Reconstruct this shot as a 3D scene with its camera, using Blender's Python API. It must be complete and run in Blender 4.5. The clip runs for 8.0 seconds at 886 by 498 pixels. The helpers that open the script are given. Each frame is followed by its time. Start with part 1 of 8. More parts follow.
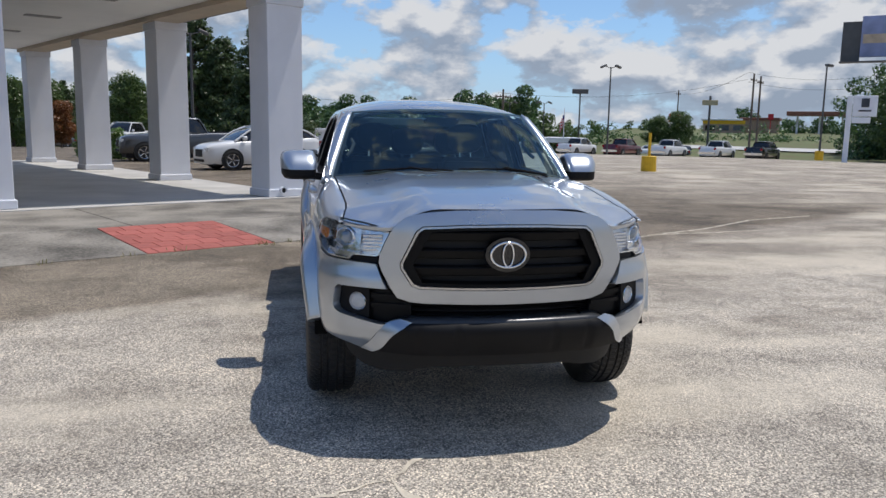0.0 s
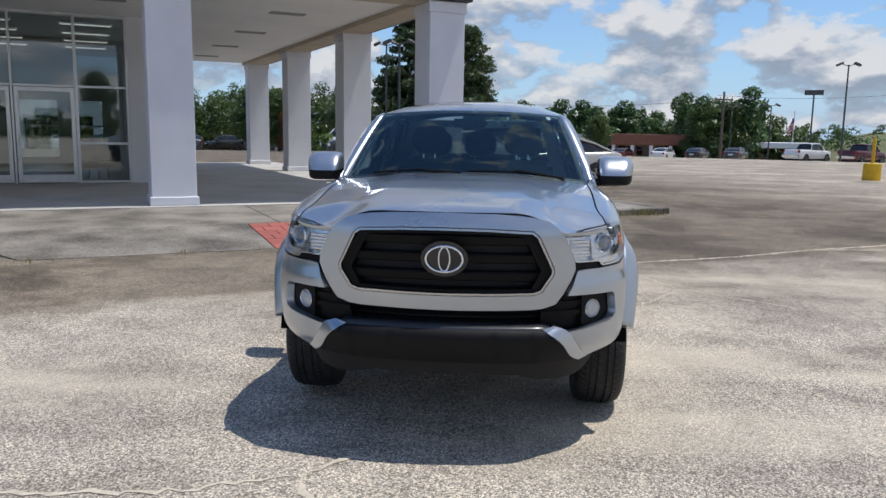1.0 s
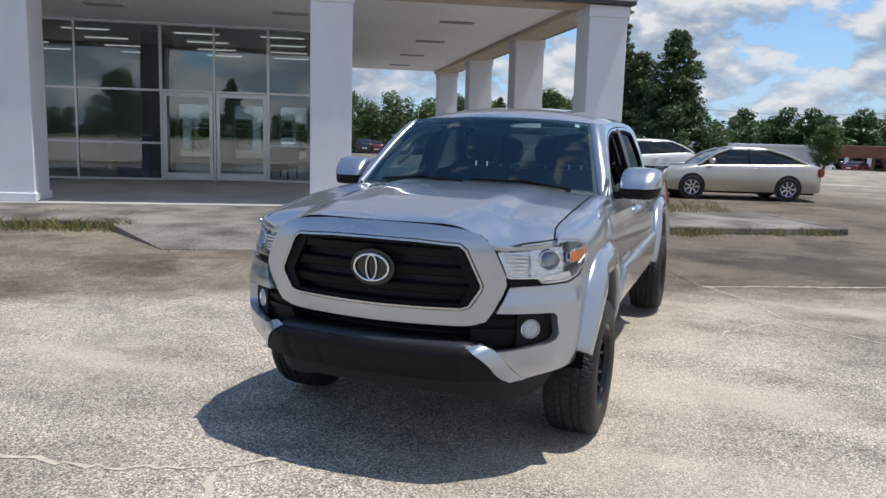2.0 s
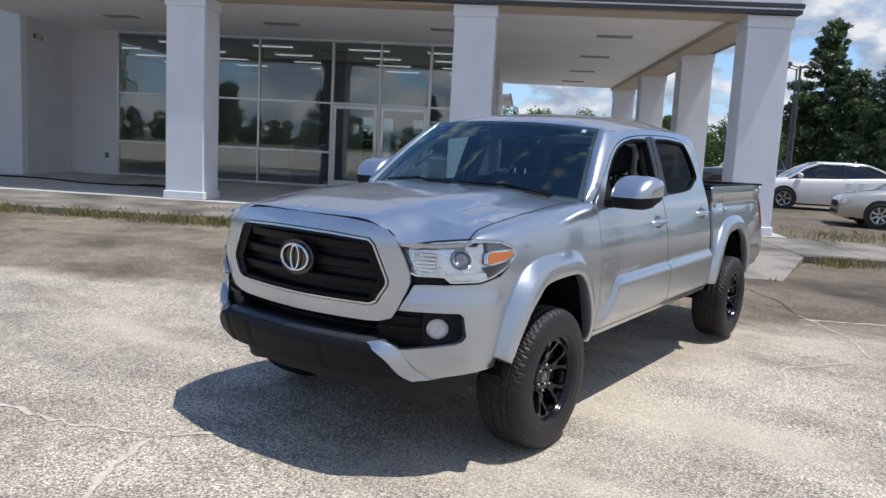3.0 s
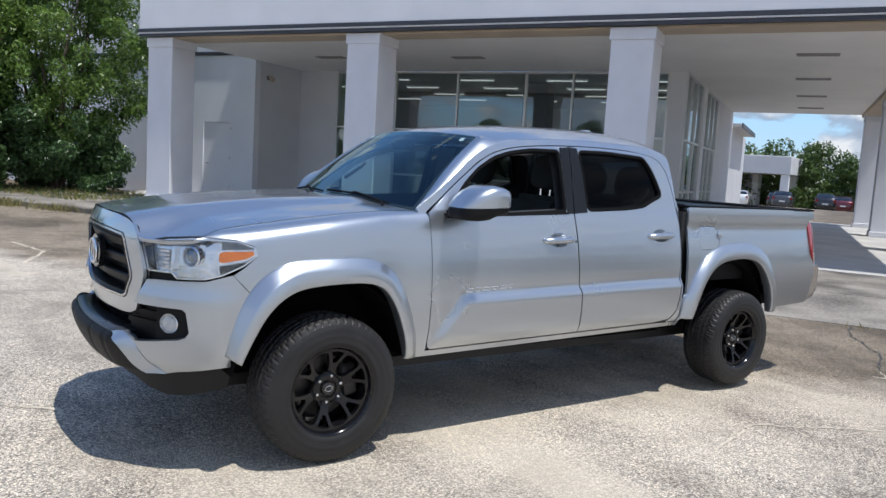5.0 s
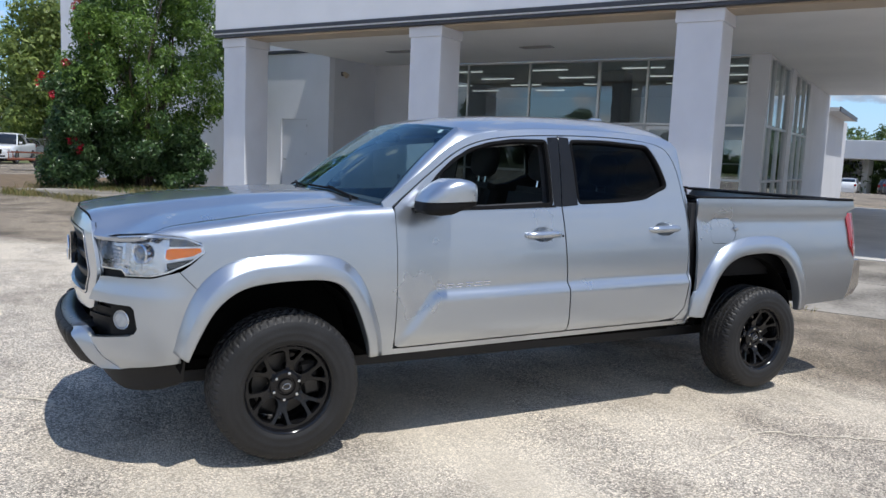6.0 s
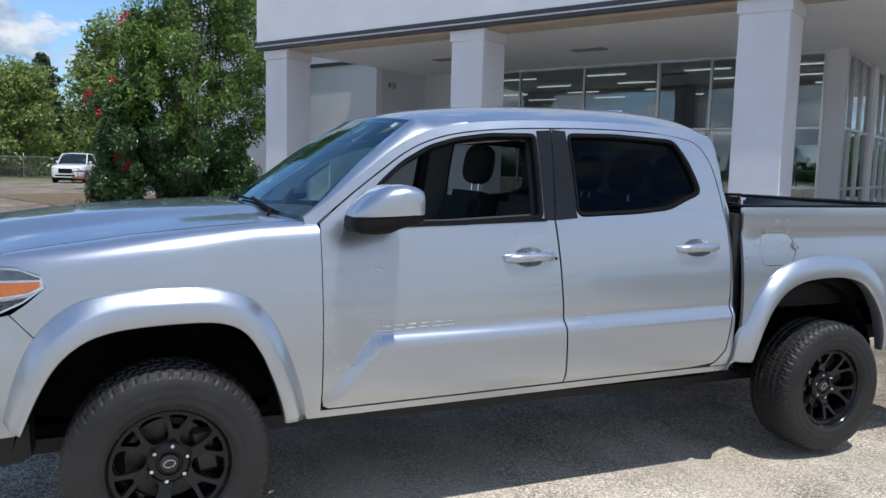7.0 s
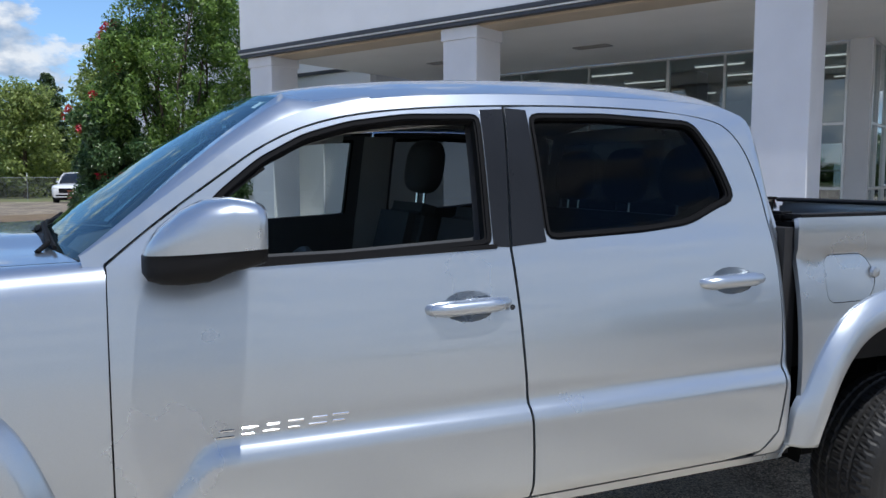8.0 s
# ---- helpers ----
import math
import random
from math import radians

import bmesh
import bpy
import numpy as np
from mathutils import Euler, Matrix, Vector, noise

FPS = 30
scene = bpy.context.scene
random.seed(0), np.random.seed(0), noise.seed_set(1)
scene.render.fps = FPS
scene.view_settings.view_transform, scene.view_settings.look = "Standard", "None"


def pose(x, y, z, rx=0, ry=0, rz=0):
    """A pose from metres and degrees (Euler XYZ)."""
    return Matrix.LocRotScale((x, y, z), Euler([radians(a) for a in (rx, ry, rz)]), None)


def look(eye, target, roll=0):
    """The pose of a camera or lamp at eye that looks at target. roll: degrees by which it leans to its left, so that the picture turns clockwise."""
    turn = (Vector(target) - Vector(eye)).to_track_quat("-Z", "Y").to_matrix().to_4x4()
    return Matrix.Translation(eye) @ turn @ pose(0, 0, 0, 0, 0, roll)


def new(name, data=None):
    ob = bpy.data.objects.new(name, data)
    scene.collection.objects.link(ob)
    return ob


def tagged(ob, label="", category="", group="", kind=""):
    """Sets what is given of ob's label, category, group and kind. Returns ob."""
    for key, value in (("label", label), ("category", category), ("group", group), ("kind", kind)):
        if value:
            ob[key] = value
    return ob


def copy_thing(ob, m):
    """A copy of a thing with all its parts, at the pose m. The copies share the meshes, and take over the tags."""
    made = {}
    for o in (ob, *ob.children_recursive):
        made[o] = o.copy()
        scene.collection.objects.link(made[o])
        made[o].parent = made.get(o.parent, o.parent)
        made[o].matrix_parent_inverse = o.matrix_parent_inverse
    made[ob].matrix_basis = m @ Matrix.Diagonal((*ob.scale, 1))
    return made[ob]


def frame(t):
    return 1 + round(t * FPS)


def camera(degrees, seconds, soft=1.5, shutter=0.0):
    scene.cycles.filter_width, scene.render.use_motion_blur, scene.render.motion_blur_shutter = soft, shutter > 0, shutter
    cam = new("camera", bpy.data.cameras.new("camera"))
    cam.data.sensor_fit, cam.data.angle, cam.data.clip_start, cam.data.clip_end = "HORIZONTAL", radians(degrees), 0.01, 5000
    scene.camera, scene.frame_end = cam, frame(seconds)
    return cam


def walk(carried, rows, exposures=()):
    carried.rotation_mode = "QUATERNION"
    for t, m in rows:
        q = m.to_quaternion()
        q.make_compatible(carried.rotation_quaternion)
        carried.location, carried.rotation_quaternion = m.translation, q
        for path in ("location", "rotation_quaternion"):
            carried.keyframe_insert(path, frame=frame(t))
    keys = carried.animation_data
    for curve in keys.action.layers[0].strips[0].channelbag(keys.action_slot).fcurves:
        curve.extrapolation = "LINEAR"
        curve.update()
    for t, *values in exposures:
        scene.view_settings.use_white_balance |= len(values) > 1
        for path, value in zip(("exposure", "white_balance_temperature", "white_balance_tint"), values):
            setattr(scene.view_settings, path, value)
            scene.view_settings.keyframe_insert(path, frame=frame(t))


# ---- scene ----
cam = camera(59.8, 8.0)
PATH = [
    (0, (-1.0, -4.425, 1.530), (-0.624, -2.484, 1.228), 1.0),
    (0.5, (-0.342, -4.411, 1.529), (-0.235, -2.438, 1.224), 0.8),
    (1, (0.312, -4.412, 1.527), (0.133, -2.442, 1.229), 0.9),
    (1.5, (0.931, -4.288, 1.517), (0.488, -2.36, 1.229), 1.2),
    (1.7, (1.171, -4.177, 1.550), (0.622, -2.276, 1.259), 1.4),
    (2.8, (2.414, -3.566, 1.534), (1.348, -1.895, 1.264), 2.7),
    (3, (2.621, -3.417, 1.502), (1.475, -1.8, 1.236), 3.1),
    (3.5, (3.052, -2.96, 1.497), (1.73, -1.481, 1.244), 3.8),
    (4, (3.46, -2.479, 1.495), (1.999, -1.135, 1.249), 4.1),
    (4.5, (3.849, -2.021, 1.506), (2.284, -0.799, 1.268), 4.0),
    (4.7, (3.991, -1.854, 1.473), (2.394, -0.671, 1.250), 3.7),
    (5.8, (4.432, -1.21, 1.511), (2.706, -0.231, 1.267), 2.8),
    (6, (4.407, -1.037, 1.512), (2.651, -0.113, 1.266), 2.4),
    (6.5, (4.157, -0.591, 1.485), (2.356, 0.243, 1.240), 1.8),
    (7, (3.736, -0.138, 1.467), (1.901, 0.627, 1.250), 1.4),
    (7.5, (3.267, 0.262, 1.456), (1.425, 1.016, 1.258), 0.7),
    (8, (2.757, 0.632, 1.439), (0.906, 1.366, 1.248), -0.1),
]
walk(cam, [(t, look(eye, target, roll)) for t, eye, target, roll in PATH], ((0.0, -0.20, 6530, 10), (1.5, -0.12, 6520, 10), (3.0, 0.06, 6450, 10), (4.5, 0.10, 6350, 9), (6.5, 0.12, 6300, 9), (8.0, 0.10, 6200, 8)))

# sun and sky: a high midday sun, broken cumulus
SUN_WAY = Vector((0.32, 0.10, 1.0)).normalized()
world = bpy.data.worlds.new("sky")
scene.world = world
world.use_nodes = True
wt = world.node_tree
wt.nodes.clear()


def wnode(kind, **values):
    n = wt.nodes.new(kind)
    for k, v in values.items():
        n.inputs[k].default_value = v
    return n


sky = wt.nodes.new("ShaderNodeTexSky")
sky.sky_type, sky.sun_disc = "NISHITA", False
sky.sun_elevation, sky.sun_rotation = radians(71.5), radians(72.6)
sky.air_density, sky.dust_density, sky.ozone_density = 1.0, 0.1, 4.0
coord = wt.nodes.new("ShaderNodeTexCoord")
split = wt.nodes.new("ShaderNodeSeparateXYZ")
wt.links.new(coord.outputs["Generated"], split.inputs[0])


def wmath(op, a, b=None, c=None):
    n = wt.nodes.new("ShaderNodeMath")
    n.operation = op
    for i, v in enumerate((a, b, c)):
        if v is None:
            continue
        if isinstance(v, (int, float)):
            n.inputs[i].default_value = v
        else:
            wt.links.new(v, n.inputs[i])
    return n.outputs[0]


# cumulus: noise over the dome, flattened, with paler tops and grey bases
def cloud_noise(offset, scale, detail, rough):
    m = wt.nodes.new("ShaderNodeMapping")
    m.inputs["Location"].default_value = offset
    m.inputs["Scale"].default_value = (1.0, 1.0, 1.9)
    wt.links.new(coord.outputs["Generated"], m.inputs["Vector"])
    n = wnode("ShaderNodeTexNoise", Scale=scale, Detail=detail, Roughness=rough)
    wt.links.new(m.outputs[0], n.inputs["Vector"])
    return n.outputs["Fac"]


def wramp(fac, stops):
    r = wt.nodes.new("ShaderNodeValToRGB")
    while len(r.color_ramp.elements) < len(stops):
        r.color_ramp.elements.new(0.5)
    for e, (p, c) in zip(r.color_ramp.elements, stops):
        e.position, e.color = p, (*c, 1)
    wt.links.new(fac, r.inputs[0])
    return r.outputs[0]


height = wmath("MAXIMUM", split.outputs[2], 0.0)
body = cloud_noise((3.1, 1.7, 0.4), 8.6, 12, 0.54)
above = cloud_noise((3.1, 1.7, 0.445), 8.6, 12, 0.54)
low = wmath("POWER", wmath("SUBTRACT", 1.0, height), 9.0)
middle = wmath("POWER", wmath("SUBTRACT", 1.0, height), 2.5)
west = wmath("MULTIPLY", wmath("MINIMUM", split.outputs[0], 0.0), 0.11)
lean_ = wmath("ADD", wmath("ADD", west, wmath("MULTIPLY", wmath("POWER", wmath("MAXIMUM", split.outputs[0], 0.0), 2.0), 0.13)), wmath("SUBTRACT", wmath("MULTIPLY", middle, 0.084), wmath("MULTIPLY", height, 0.095)))
cover = wramp(wmath("ADD", body, lean_), [(0.470, (0, 0, 0)), (0.510, (0.74, 0.74, 0.74)), (0.58, (0.97, 0.97, 0.97))])
tone = wramp(wmath("ADD", wmath("MULTIPLY", wmath("SUBTRACT", above, body), 2.1), 0.5), [(0.33, (1.04, 1.06, 1.10)), (0.46, (0.74, 0.80, 0.91)), (0.62, (0.44, 0.53, 0.68))])


def wscale(colour, k):
    n = wt.nodes.new("ShaderNodeVectorMath")
    n.operation = "SCALE"
    n.inputs["Scale"].default_value = k
    wt.links.new(colour, n.inputs[0])
    return n.outputs[0]


def wmix(fac, a, b):
    n = wt.nodes.new("ShaderNodeMix")
    n.data_type = "RGBA"
    wt.links.new(fac, n.inputs["Factor"])
    wt.links.new(a, n.inputs["A"])
    wt.links.new(b, n.inputs["B"])
    return n.outputs["Result"]


haze_colour = wt.nodes.new("ShaderNodeRGB")
haze_colour.outputs[0].default_value = (3.0, 4.3, 6.4, 1)
deep = wt.nodes.new("ShaderNodeVectorMath")
deep.operation = "MULTIPLY"
deep.inputs[1].default_value = (0.84, 1.0, 1.15)
wt.links.new(sky.outputs[0], deep.inputs[0])
blue = wmix(wmath("MAXIMUM", wmath("MULTIPLY", low, 0.85), wmath("MULTIPLY", middle, 0.36)), deep.outputs[0], haze_colour.outputs[0])
final = wmix(cover, blue, wscale(tone, 5.6))
bg = wt.nodes.new("ShaderNodeBackground")
bg.inputs["Strength"].default_value = 0.135
wt.links.new(final, bg.inputs["Color"])
wout = wt.nodes.new("ShaderNodeOutputWorld")
wt.links.new(bg.outputs[0], wout.inputs[0])

sun = new("sun", bpy.data.lights.new("sun", "SUN"))
sun.data.energy, sun.data.angle, sun.data.color = 3.9, radians(0.53), (1.0, 0.955, 0.895)
sun.matrix_basis = look(SUN_WAY * 60, (0, 0, 0))
scene.view_settings.exposure = 0.0


# ---- materials ----
def material(name):
    m = bpy.data.materials.new(name)
    m.use_nodes = True
    t = m.node_tree
    return m, t, t.nodes["Principled BSDF"]


def surface(name, colour, rough=0.6, metal=0.0, var=0.12, scale=2.0, fine=60.0, bump=0.05, coat=0.0, tint=None, per=0.0, ior=1.45, rough_var=0.08, span=(0.45, 0.95)):
    """Principled surface with colour variation at two scales, uneven gloss and fine relief."""
    m, t, p = material(name)
    co = t.nodes.new("ShaderNodeTexCoord")
    n1 = t.nodes.new("ShaderNodeTexNoise")
    n1.inputs["Scale"].default_value, n1.inputs["Detail"].default_value = scale, 6
    n2 = t.nodes.new("ShaderNodeTexNoise")
    n2.inputs["Scale"].default_value, n2.inputs["Detail"].default_value = fine, 4
    for n in (n1, n2):
        t.links.new(co.outputs["Object"], n.inputs["Vector"])
    add = t.nodes.new("ShaderNodeMath")
    add.operation = "MULTIPLY_ADD"
    add.inputs[1].default_value = 0.45
    t.links.new(n2.outputs["Fac"], add.inputs[0])
    t.links.new(n1.outputs["Fac"], add.inputs[2])
    if per:
        info = t.nodes.new("ShaderNodeObjectInfo")
        more = t.nodes.new("ShaderNodeMath")
        more.operation = "MULTIPLY_ADD"
        more.inputs[1].default_value = per
        t.links.new(info.outputs["Random"], more.inputs[0])
        t.links.new(add.outputs[0], more.inputs[2])
        add = more
    ramp = t.nodes.new("ShaderNodeValToRGB")
    lo, hi = [tuple(max(0.0, c * f) for c in colour) for f in (1 - var, 1 + var)]
    if tint:
        lo = tuple(tint)
    ramp.color_ramp.elements[0].position, ramp.color_ramp.elements[1].position = span[0], span[1] + per * 0.7
    ramp.color_ramp.elements[0].color, ramp.color_ramp.elements[1].color = (*lo, 1), (*hi, 1)
    t.links.new(add.outputs[0], ramp.inputs[0])
    t.links.new(ramp.outputs[0], p.inputs["Base Color"])
    rr = t.nodes.new("ShaderNodeMapRange")
    rr.inputs["To Min"].default_value, rr.inputs["To Max"].default_value = max(0.02, rough - rough_var), min(1, rough + rough_var)
    t.links.new(n1.outputs["Fac"], rr.inputs["Value"])
    t.links.new(rr.outputs[0], p.inputs["Roughness"])
    p.inputs["Metallic"].default_value, p.inputs["IOR"].default_value = metal, ior
    p.inputs["Coat Weight"].default_value, p.inputs["Coat Roughness"].default_value = coat, 0.04
    if bump:
        b = t.nodes.new("ShaderNodeBump")
        b.inputs["Strength"].default_value, b.inputs["Distance"].default_value = bump, 0.01
        t.links.new(n2.outputs["Fac"], b.inputs["Height"])
        t.links.new(b.outputs[0], p.inputs["Normal"])
    return m


def glass(name, tint=(0.9, 0.95, 0.93), clear=0.9, gloss=1.8, mirror=(0.85, 0.87, 0.87)):
    """Thin pane: light passes straight, tinted; the gloss is a real reflection."""
    m, t, p = material(name)
    t.nodes.remove(p)
    out = t.nodes["Material Output"]
    tr = t.nodes.new("ShaderNodeBsdfTransparent")
    tr.inputs[0].default_value = (*[c * clear for c in tint], 1)
    gl = t.nodes.new("ShaderNodeBsdfGlossy")
    gl.inputs["Roughness"].default_value = 0.01
    gl.inputs["Color"].default_value = (*mirror, 1)
    lw = t.nodes.new("ShaderNodeLayerWeight")
    lw.inputs["Blend"].default_value = 0.5
    rise = t.nodes.new("ShaderNodeMath")
    rise.operation = "POWER"
    rise.inputs[1].default_value = 5.0
    t.links.new(lw.outputs["Facing"], rise.inputs[0])
    dbl = t.nodes.new("ShaderNodeMath")
    dbl.operation, dbl.use_clamp = "MULTIPLY_ADD", True
    dbl.inputs[1].default_value, dbl.inputs[2].default_value = 0.95 * min(1.0, gloss), 0.043 * gloss
    t.links.new(rise.outputs[0], dbl.inputs[0])
    mx = t.nodes.new("ShaderNodeMixShader")
    t.links.new(dbl.outputs[0], mx.inputs[0])
    t.links.new(tr.outputs[0], mx.inputs[1])
    t.links.new(gl.outputs[0], mx.inputs[2])
    t.links.new(mx.outputs[0], out.inputs[0])
    return m


def glow(name, colour, power):
    m, t, p = material(name)
    p.inputs["Emission Color"].default_value = (*colour, 1)
    p.inputs["Emission Strength"].default_value = power
    return m


def asphalt_material():
    """Weathered chip-seal: pale stones in dark binder, with bleached and oil-dark areas."""
    m, t, p = material("chip_seal_asphalt")
    co = t.nodes.new("ShaderNodeTexCoord")

    def noise_tex(scale, detail, off=(0, 0, 0), stretch=(1, 1, 1), rot=0.0):
        mp = t.nodes.new("ShaderNodeMapping")
        mp.inputs["Location"].default_value, mp.inputs["Scale"].default_value = off, stretch
        mp.inputs["Rotation"].default_value = (0, 0, rot)
        t.links.new(co.outputs["Object"], mp.inputs[0])
        n = t.nodes.new("ShaderNodeTexNoise")
        n.inputs["Scale"].default_value, n.inputs["Detail"].default_value, n.inputs["Roughness"].default_value = scale, detail, 0.6
        t.links.new(mp.outputs[0], n.inputs["Vector"])
        return n.outputs["Fac"]

    def ramp(fac, stops):
        r = t.nodes.new("ShaderNodeValToRGB")
        while len(r.color_ramp.elements) < len(stops):
            r.color_ramp.elements.new(0.5)
        for e, (q, c) in zip(r.color_ramp.elements, stops):
            e.position, e.color = q, (*c, 1)
        t.links.new(fac, r.inputs[0])
        return r.outputs[0]

    def blend(kind, fac, a, b):
        x = t.nodes.new("ShaderNodeMix")
        x.data_type, x.blend_type = "RGBA", kind
        if isinstance(fac, float):
            x.inputs["Factor"].default_value = fac
        else:
            t.links.new(fac, x.inputs["Factor"])
        t.links.new(a, x.inputs["A"])
        t.links.new(b, x.inputs["B"])
        return x.outputs["Result"]

    broad = ramp(noise_tex(0.40, 6, (4.2, 1.3, 0)), [(0.34, (0.40, 0.366, 0.318)), (0.48, (0.52, 0.477, 0.415)), (0.62, (0.60, 0.55, 0.478))])
    worn = ramp(noise_tex(0.75, 7, (9.0, 2.0, 0), (0.8, 1.2, 1), radians(-29.9)), [(0.52, (1, 1, 1)), (0.66, (0.60, 0.58, 0.56))])
    base = blend("MULTIPLY", 0.72, broad, worn)
    mottle = ramp(noise_tex(2.6, 8, (3.3, 8.1, 0)), [(0.36, (0.74, 0.73, 0.72)), (0.50, (1.0, 1.0, 1.0)), (0.64, (1.10, 1.09, 1.07))])
    base = blend("MULTIPLY", 0.85, base, mottle)
    # dark patch of older binder along the kerb: distance from the kerb line in its own frame
    mp = t.nodes.new("ShaderNodeMapping")
    mp.vector_type = "TEXTURE"
    mp.inputs["Location"].default_value, mp.inputs["Rotation"].default_value = (-6.39, 9.065, 0), (0, 0, radians(29.9))
    t.links.new(co.outputs["Object"], mp.inputs[0])
    sp = t.nodes.new("ShaderNodeSeparateXYZ")
    t.links.new(mp.outputs[0], sp.inputs[0])
    wob = t.nodes.new("ShaderNodeMath")
    wob.operation = "MULTIPLY_ADD"
    wob.inputs[1].default_value = 1.6
    t.links.new(noise_tex(0.8, 5, (1, 7, 0)), wob.inputs[0])
    t.links.new(sp.outputs[1], wob.inputs[2])
    mr = t.nodes.new("ShaderNodeMapRange")
    mr.inputs["From Min"].default_value, mr.inputs["From Max"].default_value = -7.5, -6.9
    t.links.new(wob.outputs[0], mr.inputs["Value"])
    mr2 = t.nodes.new("ShaderNodeMapRange")
    mr2.inputs["From Min"].default_value, mr2.inputs["From Max"].default_value = 22.0, 14.0
    t.links.new(sp.outputs[0], mr2.inputs["Value"])
    both = t.nodes.new("ShaderNodeMath")
    both.operation = "MULTIPLY"
    t.links.new(mr.outputs[0], both.inputs[0])
    t.links.new(mr2.outputs[0], both.inputs[1])
    dark = t.nodes.new("ShaderNodeRGB")
    dark.outputs[0].default_value = (0.55, 0.515, 0.465, 1)
    base = blend("MULTIPLY", both.outputs[0], base, dark.outputs[0])
    stain = ramp(noise_tex(0.55, 6, (7.3, 3.1, 0)), [(0.50, (1, 1, 1)), (0.60, (0.56, 0.54, 0.52))])
    base = blend("MULTIPLY", both.outputs[0], base, stain)
    # a worn, darker patch behind the lane's middle
    far_v = t.nodes.new("ShaderNodeMapRange")
    far_v.inputs["From Min"].default_value, far_v.inputs["From Max"].default_value = -9.9, -8.9
    t.links.new(wob.outputs[0], far_v.inputs["Value"])
    far_u = t.nodes.new("ShaderNodeMapRange")
    far_u.inputs["From Min"].default_value, far_u.inputs["From Max"].default_value = 3.4, 4.8
    t.links.new(sp.outputs[0], far_u.inputs["Value"])
    patch = t.nodes.new("ShaderNodeMath")
    patch.operation = "MULTIPLY"
    t.links.new(far_v.outputs[0], patch.inputs[0])
    t.links.new(far_u.outputs[0], patch.inputs[1])
    worn_c = t.nodes.new("ShaderNodeRGB")
    worn_c.outputs[0].default_value = (0.74, 0.72, 0.70, 1)
    base = blend("MULTIPLY", patch.outputs[0], base, worn_c.outputs[0])
    # stones in the binder
    vo = t.nodes.new("ShaderNodeTexVoronoi")
    vo.inputs["Scale"].default_value = 118
    t.links.new(co.outputs["Object"], vo.inputs["Vector"])
    bw = t.nodes.new("ShaderNodeRGBToBW")
    t.links.new(vo.outputs["Color"], bw.inputs[0])
    stones = ramp(bw.outputs[0], [(0.14, (0.34, 0.33, 0.32)), (0.5, (0.95, 0.93, 0.90)), (0.86, (1.80, 1.74, 1.63))])
    gritty = blend("MULTIPLY", 1.0, base, stones)
    binder = ramp(vo.outputs["Distance"], [(0.35, (1, 1, 1)), (0.75, (0.45, 0.44, 0.43))])
    gritty = blend("MULTIPLY", 0.8, gritty, binder)
    # blown sand filling the texture in pale patches
    sand_c = t.nodes.new("ShaderNodeRGB")
    sand_c.outputs[0].default_value = (0.68, 0.60, 0.475, 1)
    sand = ramp(noise_tex(0.50, 10, (2.0, 5.4, 0), (0.55, 1.25, 1), radians(-20)), [(0.49, (0, 0, 0)), (0.63, (0.58, 0.58, 0.58))])
    grain = ramp(noise_tex(160.0, 3), [(0.3, (0.70, 0.70, 0.70)), (0.7, (1.22, 1.22, 1.22))])
    sandy = blend("MULTIPLY", 1.0, sand_c.outputs[0], grain)
    inv = t.nodes.new("ShaderNodeMath")
    inv.operation = "SUBTRACT"
    inv.inputs[0].default_value = 1.0
    t.links.new(both.outputs[0], inv.inputs[1])
    sbw = t.nodes.new("ShaderNodeMath")
    sbw.operation = "MULTIPLY"
    t.links.new(sand, sbw.inputs[0])
    t.links.new(inv.outputs[0], sbw.inputs[1])
    base = blend("MIX", sbw.outputs[0], gritty, sandy)
    t.links.new(base, p.inputs["Base Color"])
    p.inputs["Roughness"].default_value = 0.85
    b = t.nodes.new("ShaderNodeBump")
    b.invert = True
    b.inputs["Strength"].default_value, b.inputs["Distance"].default_value = 0.7, 0.006
    t.links.new(vo.outputs["Distance"], b.inputs["Height"])
    b2 = t.nodes.new("ShaderNodeBump")
    b2.inputs["Strength"].default_value, b2.inputs["Distance"].default_value = 0.35, 0.05
    t.links.new(noise_tex(3.0, 5), b2.inputs["Height"])
    t.links.new(b.outputs[0], b2.inputs["Normal"])
    t.links.new(b2.outputs[0], p.inputs["Normal"])
    return m


ASPHALT = asphalt_material()
CONCRETE = surface("weathered_concrete", (0.235, 0.215, 0.185), 0.85, var=0.30, scale=1.1, fine=26, bump=0.3, per=0.12, tint=(0.085, 0.077, 0.065), span=(0.60, 0.86))
FLOOR_CONC = surface("porch_concrete", (0.47, 0.455, 0.43), 0.75, var=0.22, scale=0.8, fine=40, bump=0.15)
WHITE_PAINT = surface("white_masonry_paint", (0.80, 0.815, 0.855), 0.7, var=0.05, scale=0.9, fine=90, bump=0.12)
GREY_PAINT = surface("pale_grey_paint", (0.68, 0.69, 0.72), 0.7, var=0.06, scale=0.8, fine=90, bump=0.12)
SOFFIT = surface("cream_stucco", (0.91, 0.89, 0.85), 0.8, var=0.05, scale=0.6, fine=120, bump=0.2)
OCHRE = surface("tan_beam_paint", (0.50, 0.42, 0.32), 0.7, var=0.12, scale=1.5, fine=60, bump=0.1)
DARK_TRIM = surface("dark_metal_trim", (0.05, 0.055, 0.07), 0.4, var=0.2, scale=3, bump=0.03)
ALU = surface("silver_aluminium", (0.62, 0.63, 0.64), 0.35, metal=0.9, var=0.08, scale=4, bump=0.02)
